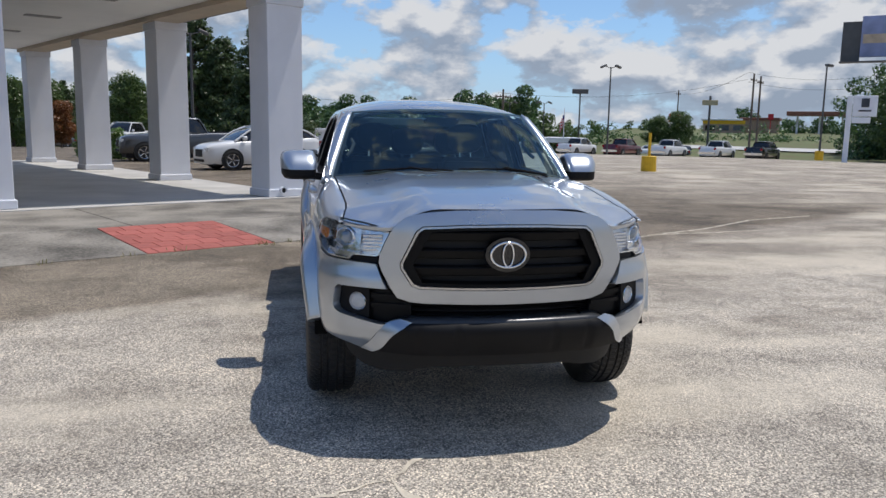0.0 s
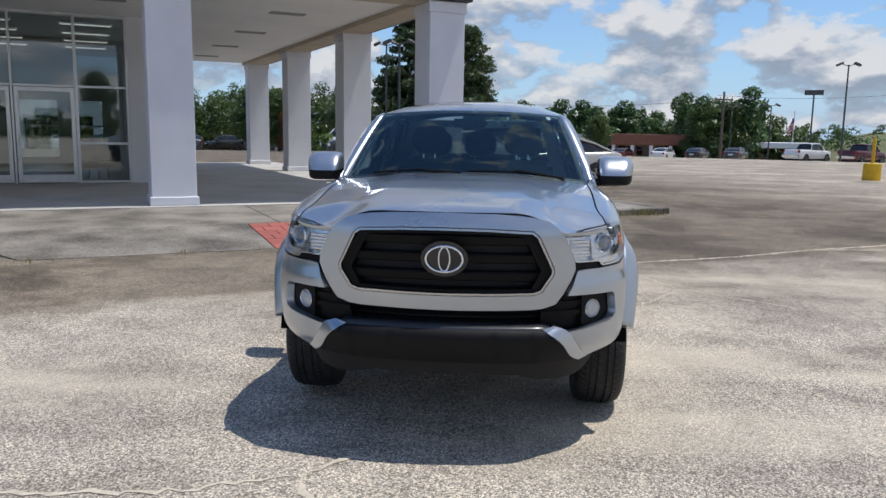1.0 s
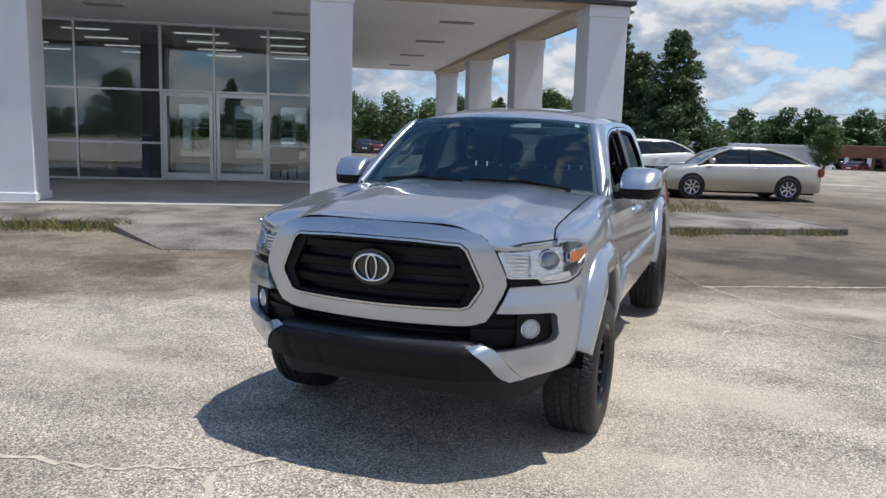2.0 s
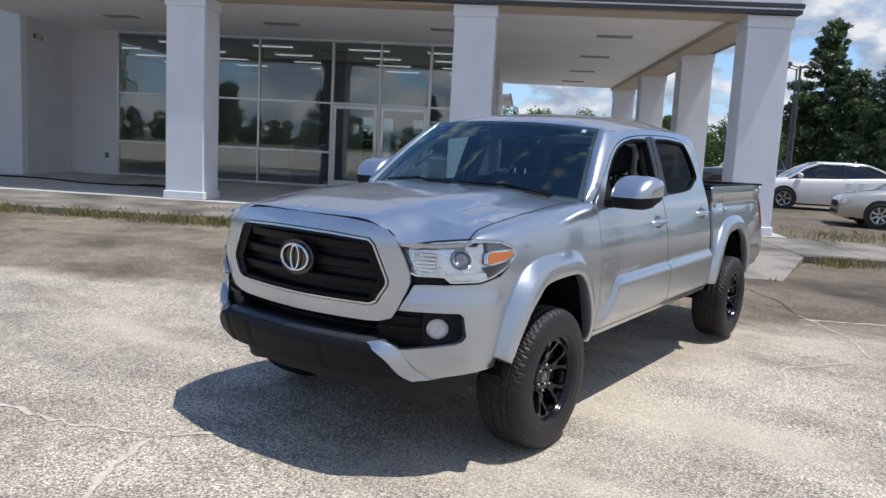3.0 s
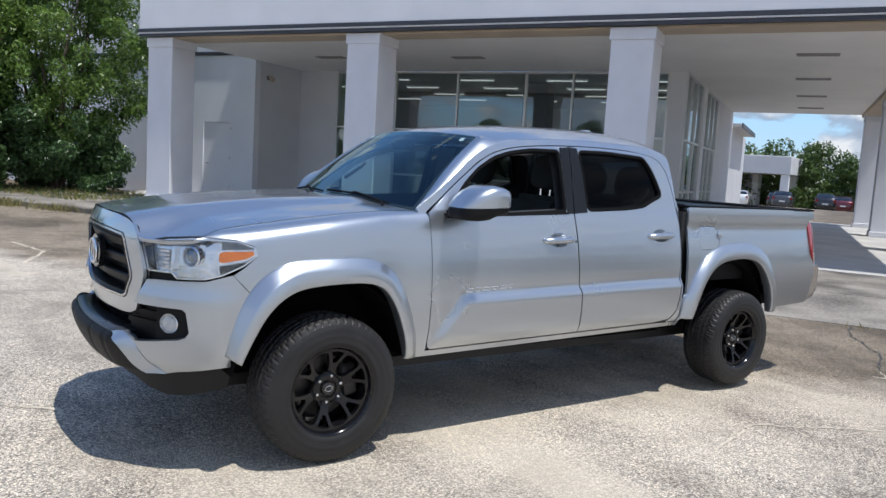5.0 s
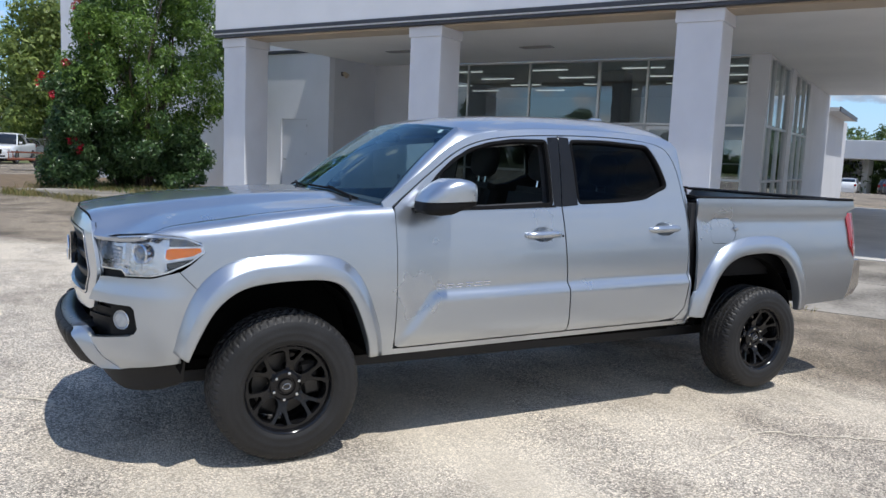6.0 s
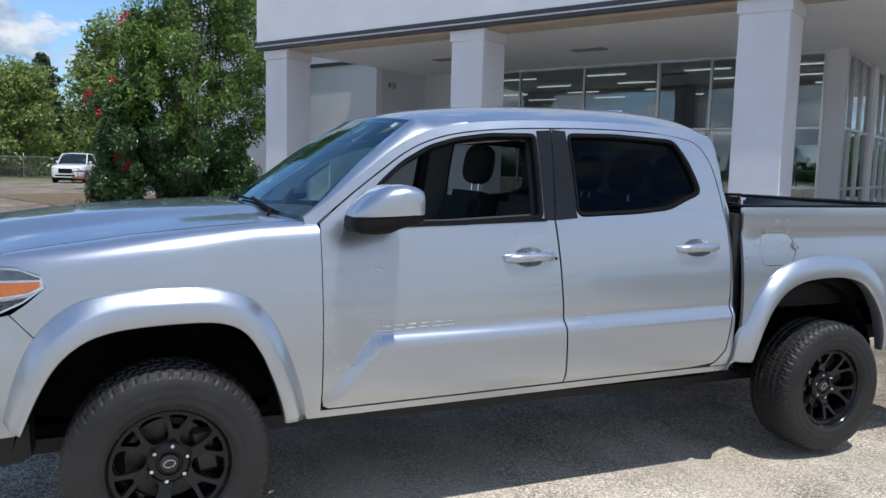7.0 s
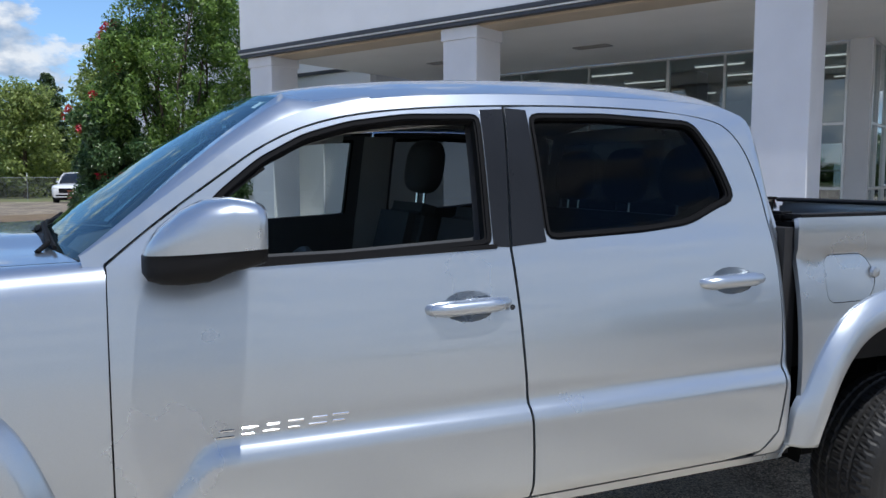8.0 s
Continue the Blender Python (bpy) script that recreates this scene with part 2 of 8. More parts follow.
STORE_GLASS = glass("storefront_glass", (0.82, 0.88, 0.88), 0.94, 3.0)
RED_PAVER = surface("red_paver", (0.33, 0.10, 0.082), 0.85, var=0.30, scale=9, fine=70, bump=0.3, per=0.3)
GRASS_BASE = surface("grass_ground", (0.075, 0.10, 0.038), 0.95, var=0.6, scale=0.5, fine=14, bump=0.5, tint=(0.13, 0.115, 0.055), span=(0.58, 0.88))
BLACK = surface("matt_black", (0.018, 0.018, 0.02), 0.6, var=0.2, scale=6, bump=0.05)

# ---- geometry helpers ----
def add(name, bm, mat, parent=None, m=None, label="", smooth=False):
    """Links a bmesh as one object, under parent if given."""
    me = bpy.data.meshes.new(name)
    bm.normal_update()
    bm.to_mesh(me)
    bm.free()
    me.materials.append(mat)
    if smooth:
        me.polygons.foreach_set("use_smooth", [True] * len(me.polygons))
    ob = new(name, me)
    if parent is not None:
        ob.parent = parent
    if m is not None:
        ob.matrix_basis = m
    if label:
        ob["label"] = label
    return ob


def part(name, bm, mat, parent, label="", smooth=False, m=None):
    return add(name, bm, mat, parent, m, label, smooth)


def share(name, ob, parent, m):
    """Another object on the same mesh."""
    o = new(name, ob.data)
    o.parent = parent
    o.matrix_basis = m
    return o


def root(name, m, label, category, group="", kind=""):
    e = new(name)
    e.empty_display_size = 0.2
    e.matrix_basis = m
    return tagged(e, label, category, group, kind)


def box(x0, y0, z0, x1, y1, z1, bevel=0.0, bm=None, seg=1):
    own = bm is None
    bm = bmesh.new() if own else bm
    vs = [bm.verts.new(p) for p in ((x0, y0, z0), (x1, y0, z0), (x1, y1, z0), (x0, y1, z0), (x0, y0, z1), (x1, y0, z1), (x1, y1, z1), (x0, y1, z1))]
    fs = [bm.faces.new([vs[i] for i in q]) for q in ((0, 3, 2, 1), (4, 5, 6, 7), (0, 1, 5, 4), (1, 2, 6, 5), (2, 3, 7, 6), (3, 0, 4, 7))]
    if bevel:
        es = list({e for f in fs for e in f.edges})
        bmesh.ops.bevel(bm, geom=es, offset=bevel, segments=seg, affect="EDGES", clamp_overlap=True)
    return bm


def prism(outline, z0, z1, bm=None):
    """An upright prism over a polygon in x, y (counter-clockwise)."""
    bm = bmesh.new() if bm is None else bm
    lo = [bm.verts.new((x, y, z0)) for x, y in outline]
    hi = [bm.verts.new((x, y, z1)) for x, y in outline]
    n = len(outline)
    bm.faces.new(lo[::-1])
    bm.faces.new(hi)
    for i in range(n):
        bm.faces.new((lo[i], lo[(i + 1) % n], hi[(i + 1) % n], hi[i]))
    return bm


def tube(points, r, sides=8, bm=None, cap=True):
    """A round bar through points; r a radius or one for each point."""
    bm = bmesh.new() if bm is None else bm
    pts = [Vector(p) for p in points]
    rs = r if isinstance(r, (list, tuple)) else [r] * len(pts)
    rings, side = [], None
    for i, p in enumerate(pts):
        d = (pts[min(i + 1, len(pts) - 1)] - pts[max(i - 1, 0)]).normalized()
        if side is None:
            side = d.orthogonal().normalized()
        side = (side - d * side.dot(d)).normalized()
        up = d.cross(side)
        rings.append([bm.verts.new(p + (side * math.cos(a) + up * math.sin(a)) * rs[i]) for a in [2 * math.pi * k / sides for k in range(sides)]])
    for a, b in zip(rings, rings[1:]):
        for k in range(sides):
            bm.faces.new((a[k], a[(k + 1) % sides], b[(k + 1) % sides], b[k]))
    if cap:
        bm.faces.new(rings[0][::-1])
        bm.faces.new(rings[-1])
    return bm


def lathe(profile, axis="x", steps=32, bm=None, closed=False):
    """Turns (along, radius) pairs round an axis through the origin."""
    bm = bmesh.new() if bm is None else bm
    rings = []
    for a, r in profile:
        ring = []
        for k in range(steps):
            c, s = math.cos(2 * math.pi * k / steps) * r, math.sin(2 * math.pi * k / steps) * r
            ring.append(bm.verts.new((a, c, s) if axis == "x" else (c, s, a)))
        rings.append(ring)
    pairs = list(zip(rings, rings[1:])) + ([(rings[-1], rings[0])] if closed else [])
    for p, q in pairs:
        for k in range(steps):
            bm.faces.new((p[k], p[(k + 1) % steps], q[(k + 1) % steps], q[k]))
    bmesh.ops.recalc_face_normals(bm, faces=bm.faces)
    return bm


ORIGIN = Matrix.Identity(4)
SITE = pose(-6.303, 9.115, 0, 0, 0, 29.9)   # the building's own frame: u along the front, v into it


# ---- ground ----
def fall(x, y):
    """The ground sinks away gently beyond the lot and down the side drive."""
    far = math.hypot(x + 1, y + 4.5) if y > 12 else 0.0
    return -0.00035 * min(95.0, max(0.0, far - 42)) ** 2 - 0.012 * min(90.0, max(0.0, -x - 28.0)) * (1.0 if y < 30 else 0.0)


def sheet(outline, z):
    """One sheet laid over the falling ground."""
    bm = bmesh.new()
    bm.faces.new([bm.verts.new((*q, 0)) for q in outline])
    c, s_ = math.cos(radians(20)), math.sin(radians(20))
    cuts = [((-1 + s_ * d, -4.5 + c * d, 0), (s_, c, 0)) for d in range(42, 142, 8)] + [((-1 - 0.45 * d, -4.5 + 0.893 * d, 0), (-0.45, 0.893, 0)) for d in range(44, 142, 8)] + [((-x, 0, 0), (1, 0, 0)) for x in (28, 45, 60, 80, 100, 118)] + [((0, q, 0), (0, 1, 0)) for q in (11.8, 12.2, 29.8, 30.2)]
    for co, no in cuts:
        bmesh.ops.bisect_plane(bm, geom=bm.verts[:] + bm.edges[:] + bm.faces[:], plane_co=co, plane_no=no)
    bmesh.ops.triangulate(bm, faces=bm.faces)
    for v in bm.verts:
        v.co.z = z + fall(v.co.x, v.co.y)
    return bm


tagged(add("ground", sheet([(-1500, -1500), (1500, -1500), (1500, 1500), (-1500, 1500)], -0.05), GRASS_BASE), "dry green and tan grass ground reaching the horizon", "ground", kind="structure")
tagged(add("parking_lot", sheet([(-57, -70), (90, -70), (92, 56), (58, 72), (44, 84), (40, 110), (8, 119), (-12, 92), (-34, 104), (-75, 92), (-48, 60), (-34, 40), (-34, 12), (-57, 3)], 0.0), ASPHALT), "weathered chip-seal asphalt parking lot with stains and pale cracks", "pavement", kind="structure")

# ---- walk and porch ----
porch = prism([(-15.5, -0.25), (6.6, -0.25), (6.6, 19.5), (0.2, 19.5), (0.2, 26.5), (-15.5, 26.5)], -0.04, 0.12)
tagged(add("porch_floor", porch, FLOOR_CONC, m=SITE), "grey concrete porch floor under the canopy", "floor", kind="structure")
walk_root = root("pavement", SITE, "stained concrete walk slabs with weeds in the joints", "pavement", kind="structure")


def slab(u0, v0, u1, v1, z0=-0.04, z1=0.11):
    return part("slab", box(u0, v0, z0, u1, v1, z1, 0.012), CONCRETE, walk_root)


for u0, u1, v0 in ((-16.4, -10.6, -2.82), (-10.59, -2.90, -2.82), (-2.89, 1.655, -3.14), (1.667, 5.885, -3.14)):
    slab(u0, v0, u1, -0.262)
for u in (5.897, 7.043, 8.189):
    slab(u, -2.82, u + 1.134, -1.55)
    slab(u, -1.54, u + 1.134, -0.262)
u = -16.4
while u < -2.9:
    part("kerb", box(u, -3.0, -0.04, u + 2.30, -2.83, 0.125, 0.02), CONCRETE, walk_root)
    u += 2.31
for u in (5.9, 7.62):
    part("kerb", box(u, -3.0, -0.04, u + 1.71, -2.83, 0.125, 0.02), CONCRETE, walk_root)
part("kerb", box(9.335, -2.99, -0.04, 9.50, -0.3, 0.125, 0.02), CONCRETE, walk_root)


RAMP_FOOT, RAMP_HEAD = -5.10, -3.17


def ramp_slab(u0, u1, skew0=0.0, skew1=0.0):
    bm = bmesh.new()
    vs = [bm.verts.new(p) for p in ((u0 + skew0, RAMP_FOOT, 0.006), (u1 + skew1, RAMP_FOOT, 0.006), (u1, RAMP_HEAD, 0.105), (u0, RAMP_HEAD, 0.105), (u0 + skew0, RAMP_FOOT, -0.04), (u1 + skew1, RAMP_FOOT, -0.04), (u1, RAMP_HEAD, -0.04), (u0, RAMP_HEAD, -0.04))]
    for q in ((0, 1, 2, 3), (4, 7, 6, 5), (0, 4, 5, 1), (1, 5, 6, 2), (2, 6, 7, 3), (3, 7, 4, 0)):
        bm.faces.new([vs[i] for i in q])
    part("ramp", bm, CONCRETE, walk_root)


ramp_slab(-2.88, 1.155, 1.1)
ramp_slab(2.885, 5.85, 0.0, -0.9)
pad_bed = bmesh.new()
vs = [pad_bed.verts.new(p) for p in ((1.165, RAMP_FOOT, -0.01), (2.875, RAMP_FOOT, -0.01), (2.875, RAMP_HEAD, 0.085), (1.165, RAMP_HEAD, 0.085))]
pad_bed.faces.new(vs)
part("paver_bed", pad_bed, CONCRETE, walk_root)
rise = 0.099 / (RAMP_HEAD - RAMP_FOOT)
slope = math.degrees(math.atan(rise))
first = half_brick = None
for i in range(6):
    v0 = RAMP_FOOT + 0.005 + i * 0.3235
    runs = [(1.168 + 0.284 * j, 1) for j in range(6)] if i % 2 else [(1.168, 0)] + [(1.310 + 0.284 * j, 1) for j in range(5)] + [(2.730, 0)]
    for j, (u0, whole) in enumerate(runs):
        m = pose(u0, v0, 0.010 + (v0 - RAMP_FOOT) * rise + 0.002 * ((i * 7 + j * 3) % 3), slope)
        if whole and first is None:
            first = part("brick", box(0, 0, -0.02, 0.275, 0.315, 0, 0.006), RED_PAVER, walk_root, m=m)
        elif not whole and half_brick is None:
            half_brick = part("brick", box(0, 0, -0.02, 0.133, 0.315, 0, 0.006), RED_PAVER, walk_root, m=m)
        else:
            share("brick", first if whole else half_brick, walk_root, m)


# ---- columns and canopy ----
SHAFT = surface("white_column_paint", (0.72, 0.735, 0.785), 0.68, var=0.06, scale=1.3, fine=70, bump=0.18)


def column(u, v, w=0.80, top=4.22, group="canopy columns"):
    c = root("column", SITE @ pose(u, v, 0.12), "white-painted square stucco column with plinth and capital", "column", group)
    part("shaft", box(0, 0, 0.13, w, w, top - 0.34, 0.012), SHAFT, c)
    part("plinth", box(-0.035, -0.035, 0, w + 0.035, w + 0.035, 0.16, 0.014), SHAFT, c)
    part("capital", box(-0.03, -0.03, top - 0.345, w + 0.03, w + 0.03, top - 0.12, 0.01), SHAFT, c)
    return c


COLS = [(-11.72, 0), (-5.8, 0), (0.02, 0), (5.53, 0), (5.49, 5.82), (5.33, 11.7), (5.13, 17.58)]
for cu, cv in COLS:
    column(cu, cv)

canopy = root("canopy", SITE, "flat entrance canopy with white fascia and cream soffit", "canopy", kind="structure")
part("soffit", prism([(-11.82, 0.02), (6.26, 0.02), (5.84, 18.55), (0.36, 18.55), (0.36, 6.7), (-11.82, 6.7)], 4.30, 4.38), SOFFIT, canopy)
SLANT = 0.42                       # the drive-through narrows towards its far end by this much


def side_strip(u0, u1, v0, v1, z0, z1):
    """A strip along the drive-through's outer edge, which leans inwards."""
    k0, k1 = SLANT * v0 / 18.55, SLANT * v1 / 18.55
    return prism([(u0 - k0, v0), (u1 - k0, v0), (u1 - k1, v1), (u0 - k1, v1)], z0, z1)


part("fascia", box(-11.87, -0.16, 4.42, 6.42, 0.02, 6.6, 0.01), WHITE_PAINT, canopy)
part("fascia", side_strip(6.24, 6.42, 0.03, 18.6, 4.42, 6.6), WHITE_PAINT, canopy)
part("fascia", box(-11.87, 0.03, 4.42, -11.72, 4.28, 6.6, 0.01), WHITE_PAINT, canopy)
part("fascia", box(0.36, 18.55, 4.30, 5.80, 18.7, 6.0, 0.01), WHITE_PAINT, canopy)
part("canopy_roof", prism([(-11.72, 0.03), (6.22, 0.03), (5.80, 18.5), (-11.72, 18.5)], 6.35, 6.45), WHITE_PAINT, canopy)
for z0, z1, out, mt in ((4.235, 4.30, 0.14, DARK_TRIM), (4.304, 4.332, 0.17, WHITE_PAINT), (4.336, 4.416, 0.19, DARK_TRIM)):
    part("trim", box(-11.86 - out * 0.3, -out, z0, 6.40 + out * 0.3, 0.01, z1, 0.004), mt, canopy)
    part("trim", side_strip(6.25, 6.40 + out * 0.3, 0.015, 18.55, z0, z1), mt, canopy)
# tan beams between the columns
part("beam", box(-11.70, 0.06, 4.20, 6.22, 0.74, 4.296, 0.008), OCHRE, canopy)
part("beam", side_strip(5.46, 6.20, 0.745, 18.5, 4.18, 4.296), OCHRE, canopy)
VENT = surface("grey_vent_metal", (0.33, 0.32, 0.30), 0.5, metal=0.2, var=0.15, scale=5, bump=0.05)
for vu, vv in ((-8.8, 3.8), (-4.7, 4.0), (-0.5, 3.9), (3.5, 3.9), (3.4, 8.0), (3.35, 12.2), (3.3, 16.2)):
    vent = root("soffit_vent", SITE @ pose(vu, vv, 4.30), "grey louvred vent set in the soffit", "vent", "soffit vents")
    bm = box(-0.42, -0.16, -0.02, 0.42, -0.13, 0)
    for b4 in ((-0.42, 0.13, 0.42, 0.16), (-0.42, -0.13, -0.39, 0.13), (0.39, -0.13, 0.42, 0.13)):
        box(b4[0], b4[1], -0.02, b4[2], b4[3], 0, bm=bm)
    part("frame", bm, VENT, vent)
    for k in range(5):
        part("slat", box(-0.388, -0.118 + k * 0.05, -0.014, 0.388, -0.09 + k * 0.05, -0.004), VENT, vent)

# ---- showroom ----
wall_left = bmesh.new()
for b6 in ((-26.1, 4.3, -0.04, -13.85, 4.55, 4.45), (-12.75, 4.3, -0.04, -11.85, 4.55, 4.45), (-13.85, 4.3, 2.42, -12.75, 4.55, 4.45), (-26.1, 4.3, 4.56, -11.76, 4.55, 7.17),
           (-26.1, 4.56, -0.04, -25.85, 26, 7.17)):
    box(*b6, bm=wall_left)
tagged(add("wall_west", wall_left, WHITE_PAINT, m=SITE), "white-painted masonry wall with dark trim band", "wall", kind="structure")
tagged(add("trim", box(-26.15, 4.24, 4.452, -11.84, 4.60, 4.556, 0.004), DARK_TRIM, m=SITE), "dark metal band along the wall", "trim", kind="structure")
tagged(add("wall_return", box(-12.1, 4.555, -0.04, -11.85, 6.6, 4.36), GREY_PAINT, m=SITE), "painted masonry return wall under the canopy", "wall", kind="structure")
tagged(add("wall_back", box(-12.1, 6.605, -0.04, -10.42, 6.85, 4.36), GREY_PAINT, m=SITE), "painted wall panel beside the showroom glass", "wall", kind="structure")
door = root("door_1", SITE @ pose(-13.85, 4.34, 0.12), "closed white-painted steel service door", "door", kind="structure")
part("door_leaf", box(0.03, 0, 0.01, 1.07, 0.05, 2.26, 0.006), WHITE_PAINT, door)
part("door_frame", box(0.0, 0.004, 0.0, 0.026, 0.1, 2.30, bm=box(1.074, 0.004, 0, 1.10, 0.1, 2.30, bm=box(0.027, 0.004, 2.265, 1.073, 0.1, 2.30))), GREY_PAINT, door)
part("door_handle", tube([(0.13, -0.002, 1.0), (0.13, -0.05, 1.0), (0.24, -0.055, 1.0)], 0.012), DARK_TRIM, door)
for hz in (0.25, 1.15, 2.05):
    part("hinge", box(1.066, -0.012, hz, 1.086, 0.002, hz + 0.11), DARK_TRIM, door)
lamp = root("wall_lamp", SITE @ pose(-11.85, 4.9, 3.85), "small tan outdoor flood lamp on the wall", "lamp")
part("bracket", box(0, -0.06, -0.06, 0.03, 0.06, 0.06, 0.006), DARK_TRIM, lamp)
part("lamp_head", tube([(0.03, 0, 0), (0.09, 0, 0.02), (0.20, 0, -0.07)], [0.03, 0.06, 0.085], 12), OCHRE, lamp)
outlet = root("outlet_box", SITE @ pose(-10.75, 6.60, 0.62), "black outdoor electric outlet cover", "outlet")
part("cover", box(-0.05, -0.035, 0, 0.05, 0.003, 0.14, 0.008), BLACK, outlet)
part("flap", box(-0.035, -0.045, 0.03, 0.035, -0.0352, 0.11, 0.005), VENT, outlet)
for su, sv in ((-11.25, -0.06), (5.80, -0.06)):
    sp_ = root("drain_outlet", SITE @ pose(su, sv, 0.26), "white pipe outlet with dark mouth at a column foot", "drain pipe", "column drains")
    part("pipe", lathe([(0.02, 0.075), (-0.06, 0.075), (-0.06, 0.055), (0.02, 0.055)], "x", 16), SHAFT, sp_, m=pose(0, 0, 0, 0, 0, 90))
    # flat black disc stands in for the shade inside the pipe
    part("mouth", lathe([(-0.03, 0.054), (-0.03, 0.001)], "x", 16), BLACK, sp_, m=pose(0, 0, 0, 0, 0, 90))
hose = [(-11.75 + 0.5 * k, 3.1 + 0.25 * math.sin(k * 0.8) - 0.06 * k, 0.14) for k in range(10)]
hose += [(-7.2 + 0.5 * math.cos(a), 2.6 + 0.35 * math.sin(a), 0.14 + 0.008 * a) for a in [0.6 * k for k in range(14)]]
tagged(add("garden_hose", tube(hose, 0.02, 6), BLACK, m=SITE, smooth=True), "black rubber hose lying on the porch floor", "hose")

# glazing: mullions and transoms, panes between
front = root("window_1", SITE, "tall aluminium-framed showroom glass front", "window", kind="structure")
US = [-10.40, -8.25, -6.15, -4.0, -2.62, -1.2, -0.02]
ZS = [0.16, 1.13, 2.53, 4.24]


def pane_v(u0, u1, z0, z1, v, parent):
    part("pane", box(u0, v + 0.03, z0, u1, v + 0.036, z1), STORE_GLASS, parent)


for k, uu in enumerate(US):
    w = 0.055 if uu not in (-4.0, -1.2) else 0.075
    part("mullion", box(uu - w / 2, 6.58, 0.12, uu + w / 2, 6.70, 4.28, 0.006), ALU, front)
for a, b in zip(US, US[1:]):
    is_door = a in (-4.0, -2.62)
    for z0, z1 in zip(ZS, ZS[1:]):
        if is_door and z1 < 3:
            continue
        pane_v(a + 0.03, b - 0.03, z0 + 0.03, z1 - 0.03, 6.6, front)
    for z in ([0.16, 1.13, 2.53, 4.25] if not is_door else [2.53, 4.25]):
        part("transom", box(a + 0.029, 6.59, z - 0.03, b - 0.029, 6.69, z + 0.03, 0.005), ALU, front)
for a, b, hand in ((-4.0, -2.62, 1), (-2.62, -1.2, -1)):
    d2 = root("door_2" if hand > 0 else "door_3", SITE @ pose(a, 6.56, 0.13), "closed glass showroom door in a silver aluminium frame", "door", kind="structure")
    w = b - a
    bm = box(0.045, 0, 0.02, 0.14, 0.05, 2.36, 0.006)
    box(w - 0.14, 0, 0.02, w - 0.045, 0.05, 2.36, 0.006, bm=bm)
    box(0.141, 0, 0.02, w - 0.141, 0.05, 0.22, 0.006, bm=bm)
    box(0.141, 0, 2.25, w - 0.141, 0.05, 2.36, 0.006, bm=bm)
    part("stile_frame", bm, ALU, d2)
    part("pane", box(0.138, 0.02, 0.215, w - 0.138, 0.027, 2.252), STORE_GLASS, d2)
    hx = w - 0.10 if hand > 0 else 0.10
    part("pull_handle", tube([(hx, 0, 0.95), (hx, -0.06, 0.95), (hx, -0.06, 1.25), (hx, 0, 1.25)], 0.012), ALU, d2)
tagged(add("pilaster", box(0.01, 6.58, 0.12, 0.45, 6.70, 4.30, 0.01), GREY_PAINT, m=SITE), "painted corner pilaster of the showroom", "wall", kind="structure")
side = root("window_2", SITE, "aluminium-framed showroom glass along the drive-through", "window", kind="structure")
VS = [6.73, 7.45, 8.62, 9.79, 10.55, 11.6, 12.65, 13.7]
for k, vv in enumerate(VS):
    part("mullion", box(0.36, vv - 0.03, 0.12, 0.47, vv + 0.03, 4.28, 0.006), ALU if k != 3 else GREY_PAINT, side)
for a, b in zip(VS, VS[1:]):
    if a == 9.79:
        part("pier", box(0.34, a + 0.031, 0.12, 0.50, b - 0.031, 4.29), GREY_PAINT, side)
        continue
    for z0, z1 in zip(ZS, ZS[1:]):
        part("pane", box(0.41, a + 0.03, z0 + 0.03, 0.416, b - 0.03, z1 - 0.03), STORE_GLASS, side)
    for z in (0.16, 1.13, 2.53, 4.25):
        part("transom", box(0.37, a + 0.031, z - 0.03, 0.46, b - 0.031, z + 0.03, 0.005), ALU, side)
tagged(add("wall_side", box(0.2, 13.74, -0.04, 0.46, 19.2, 4.29), GREY_PAINT, m=SITE), "painted side wall beyond the showroom glass", "wall", kind="structure")
tagged(add("wall_rear", box(0.05, 20.3, -0.04, 0.30, 28.0, 3.76), GREY_PAINT, m=SITE), "painted wall of the rear wing behind the drive-through", "wall", kind="structure")
tagged(add("roof_rear", box(-9.0, 19.25, 3.76, 0.80, 26.4, 3.90), GREY_PAINT, m=SITE), "flat roof of the rear wing", "roof", kind="structure")
tagged(add("trim", box(0.802, 19.25, 3.74, 0.84, 26.4, 3.93, 0.004), DARK_TRIM, m=SITE), "dark metal edge of the rear wing's roof", "trim", kind="structure")
rail = root("hand_rail", SITE @ pose(0.30, 19.22, 0.0), "low white-painted pipe rail between two walls", "rail")
for q in (0.45, 0.95):
    part("rail_bar", tube([(0, 0, q), (0, 1.06, q)], 0.022, 8), WHITE_PAINT, rail)
part("post", tube([(0, 0.53, -0.04), (0, 0.53, 0.95)], 0.022, 8), WHITE_PAINT, rail)

# showroom interior: floor, ceiling with strip lamps, back wall, a few furnishings
CARPET = surface("showroom_tile", (0.46, 0.44, 0.41), 0.35, var=0.12, scale=1.0, bump=0.02)
INNER = surface("showroom_wall_paint", (0.66, 0.66, 0.65), 0.8, var=0.08, scale=0.6, bump=0.05)
CEILING = surface("ceiling_tile", (0.70, 0.70, 0.69), 0.9, var=0.06, scale=1.5, bump=0.1)
tagged(add("showroom_floor", box(-14, 6.86, 0.10, 0.34, 19.0, 0.135), CARPET, m=SITE), "smooth grey showroom floor", "floor", kind="structure")
tagged(add("ceiling", box(-14, 6.72, 4.285, 0.34, 19.0, 4.299), CEILING, m=SITE), "white tiled showroom ceiling", "ceiling", kind="structure")
REAR = ((-5.75, -4.25), (-3.45, -1.95), (-1.55, -0.35))
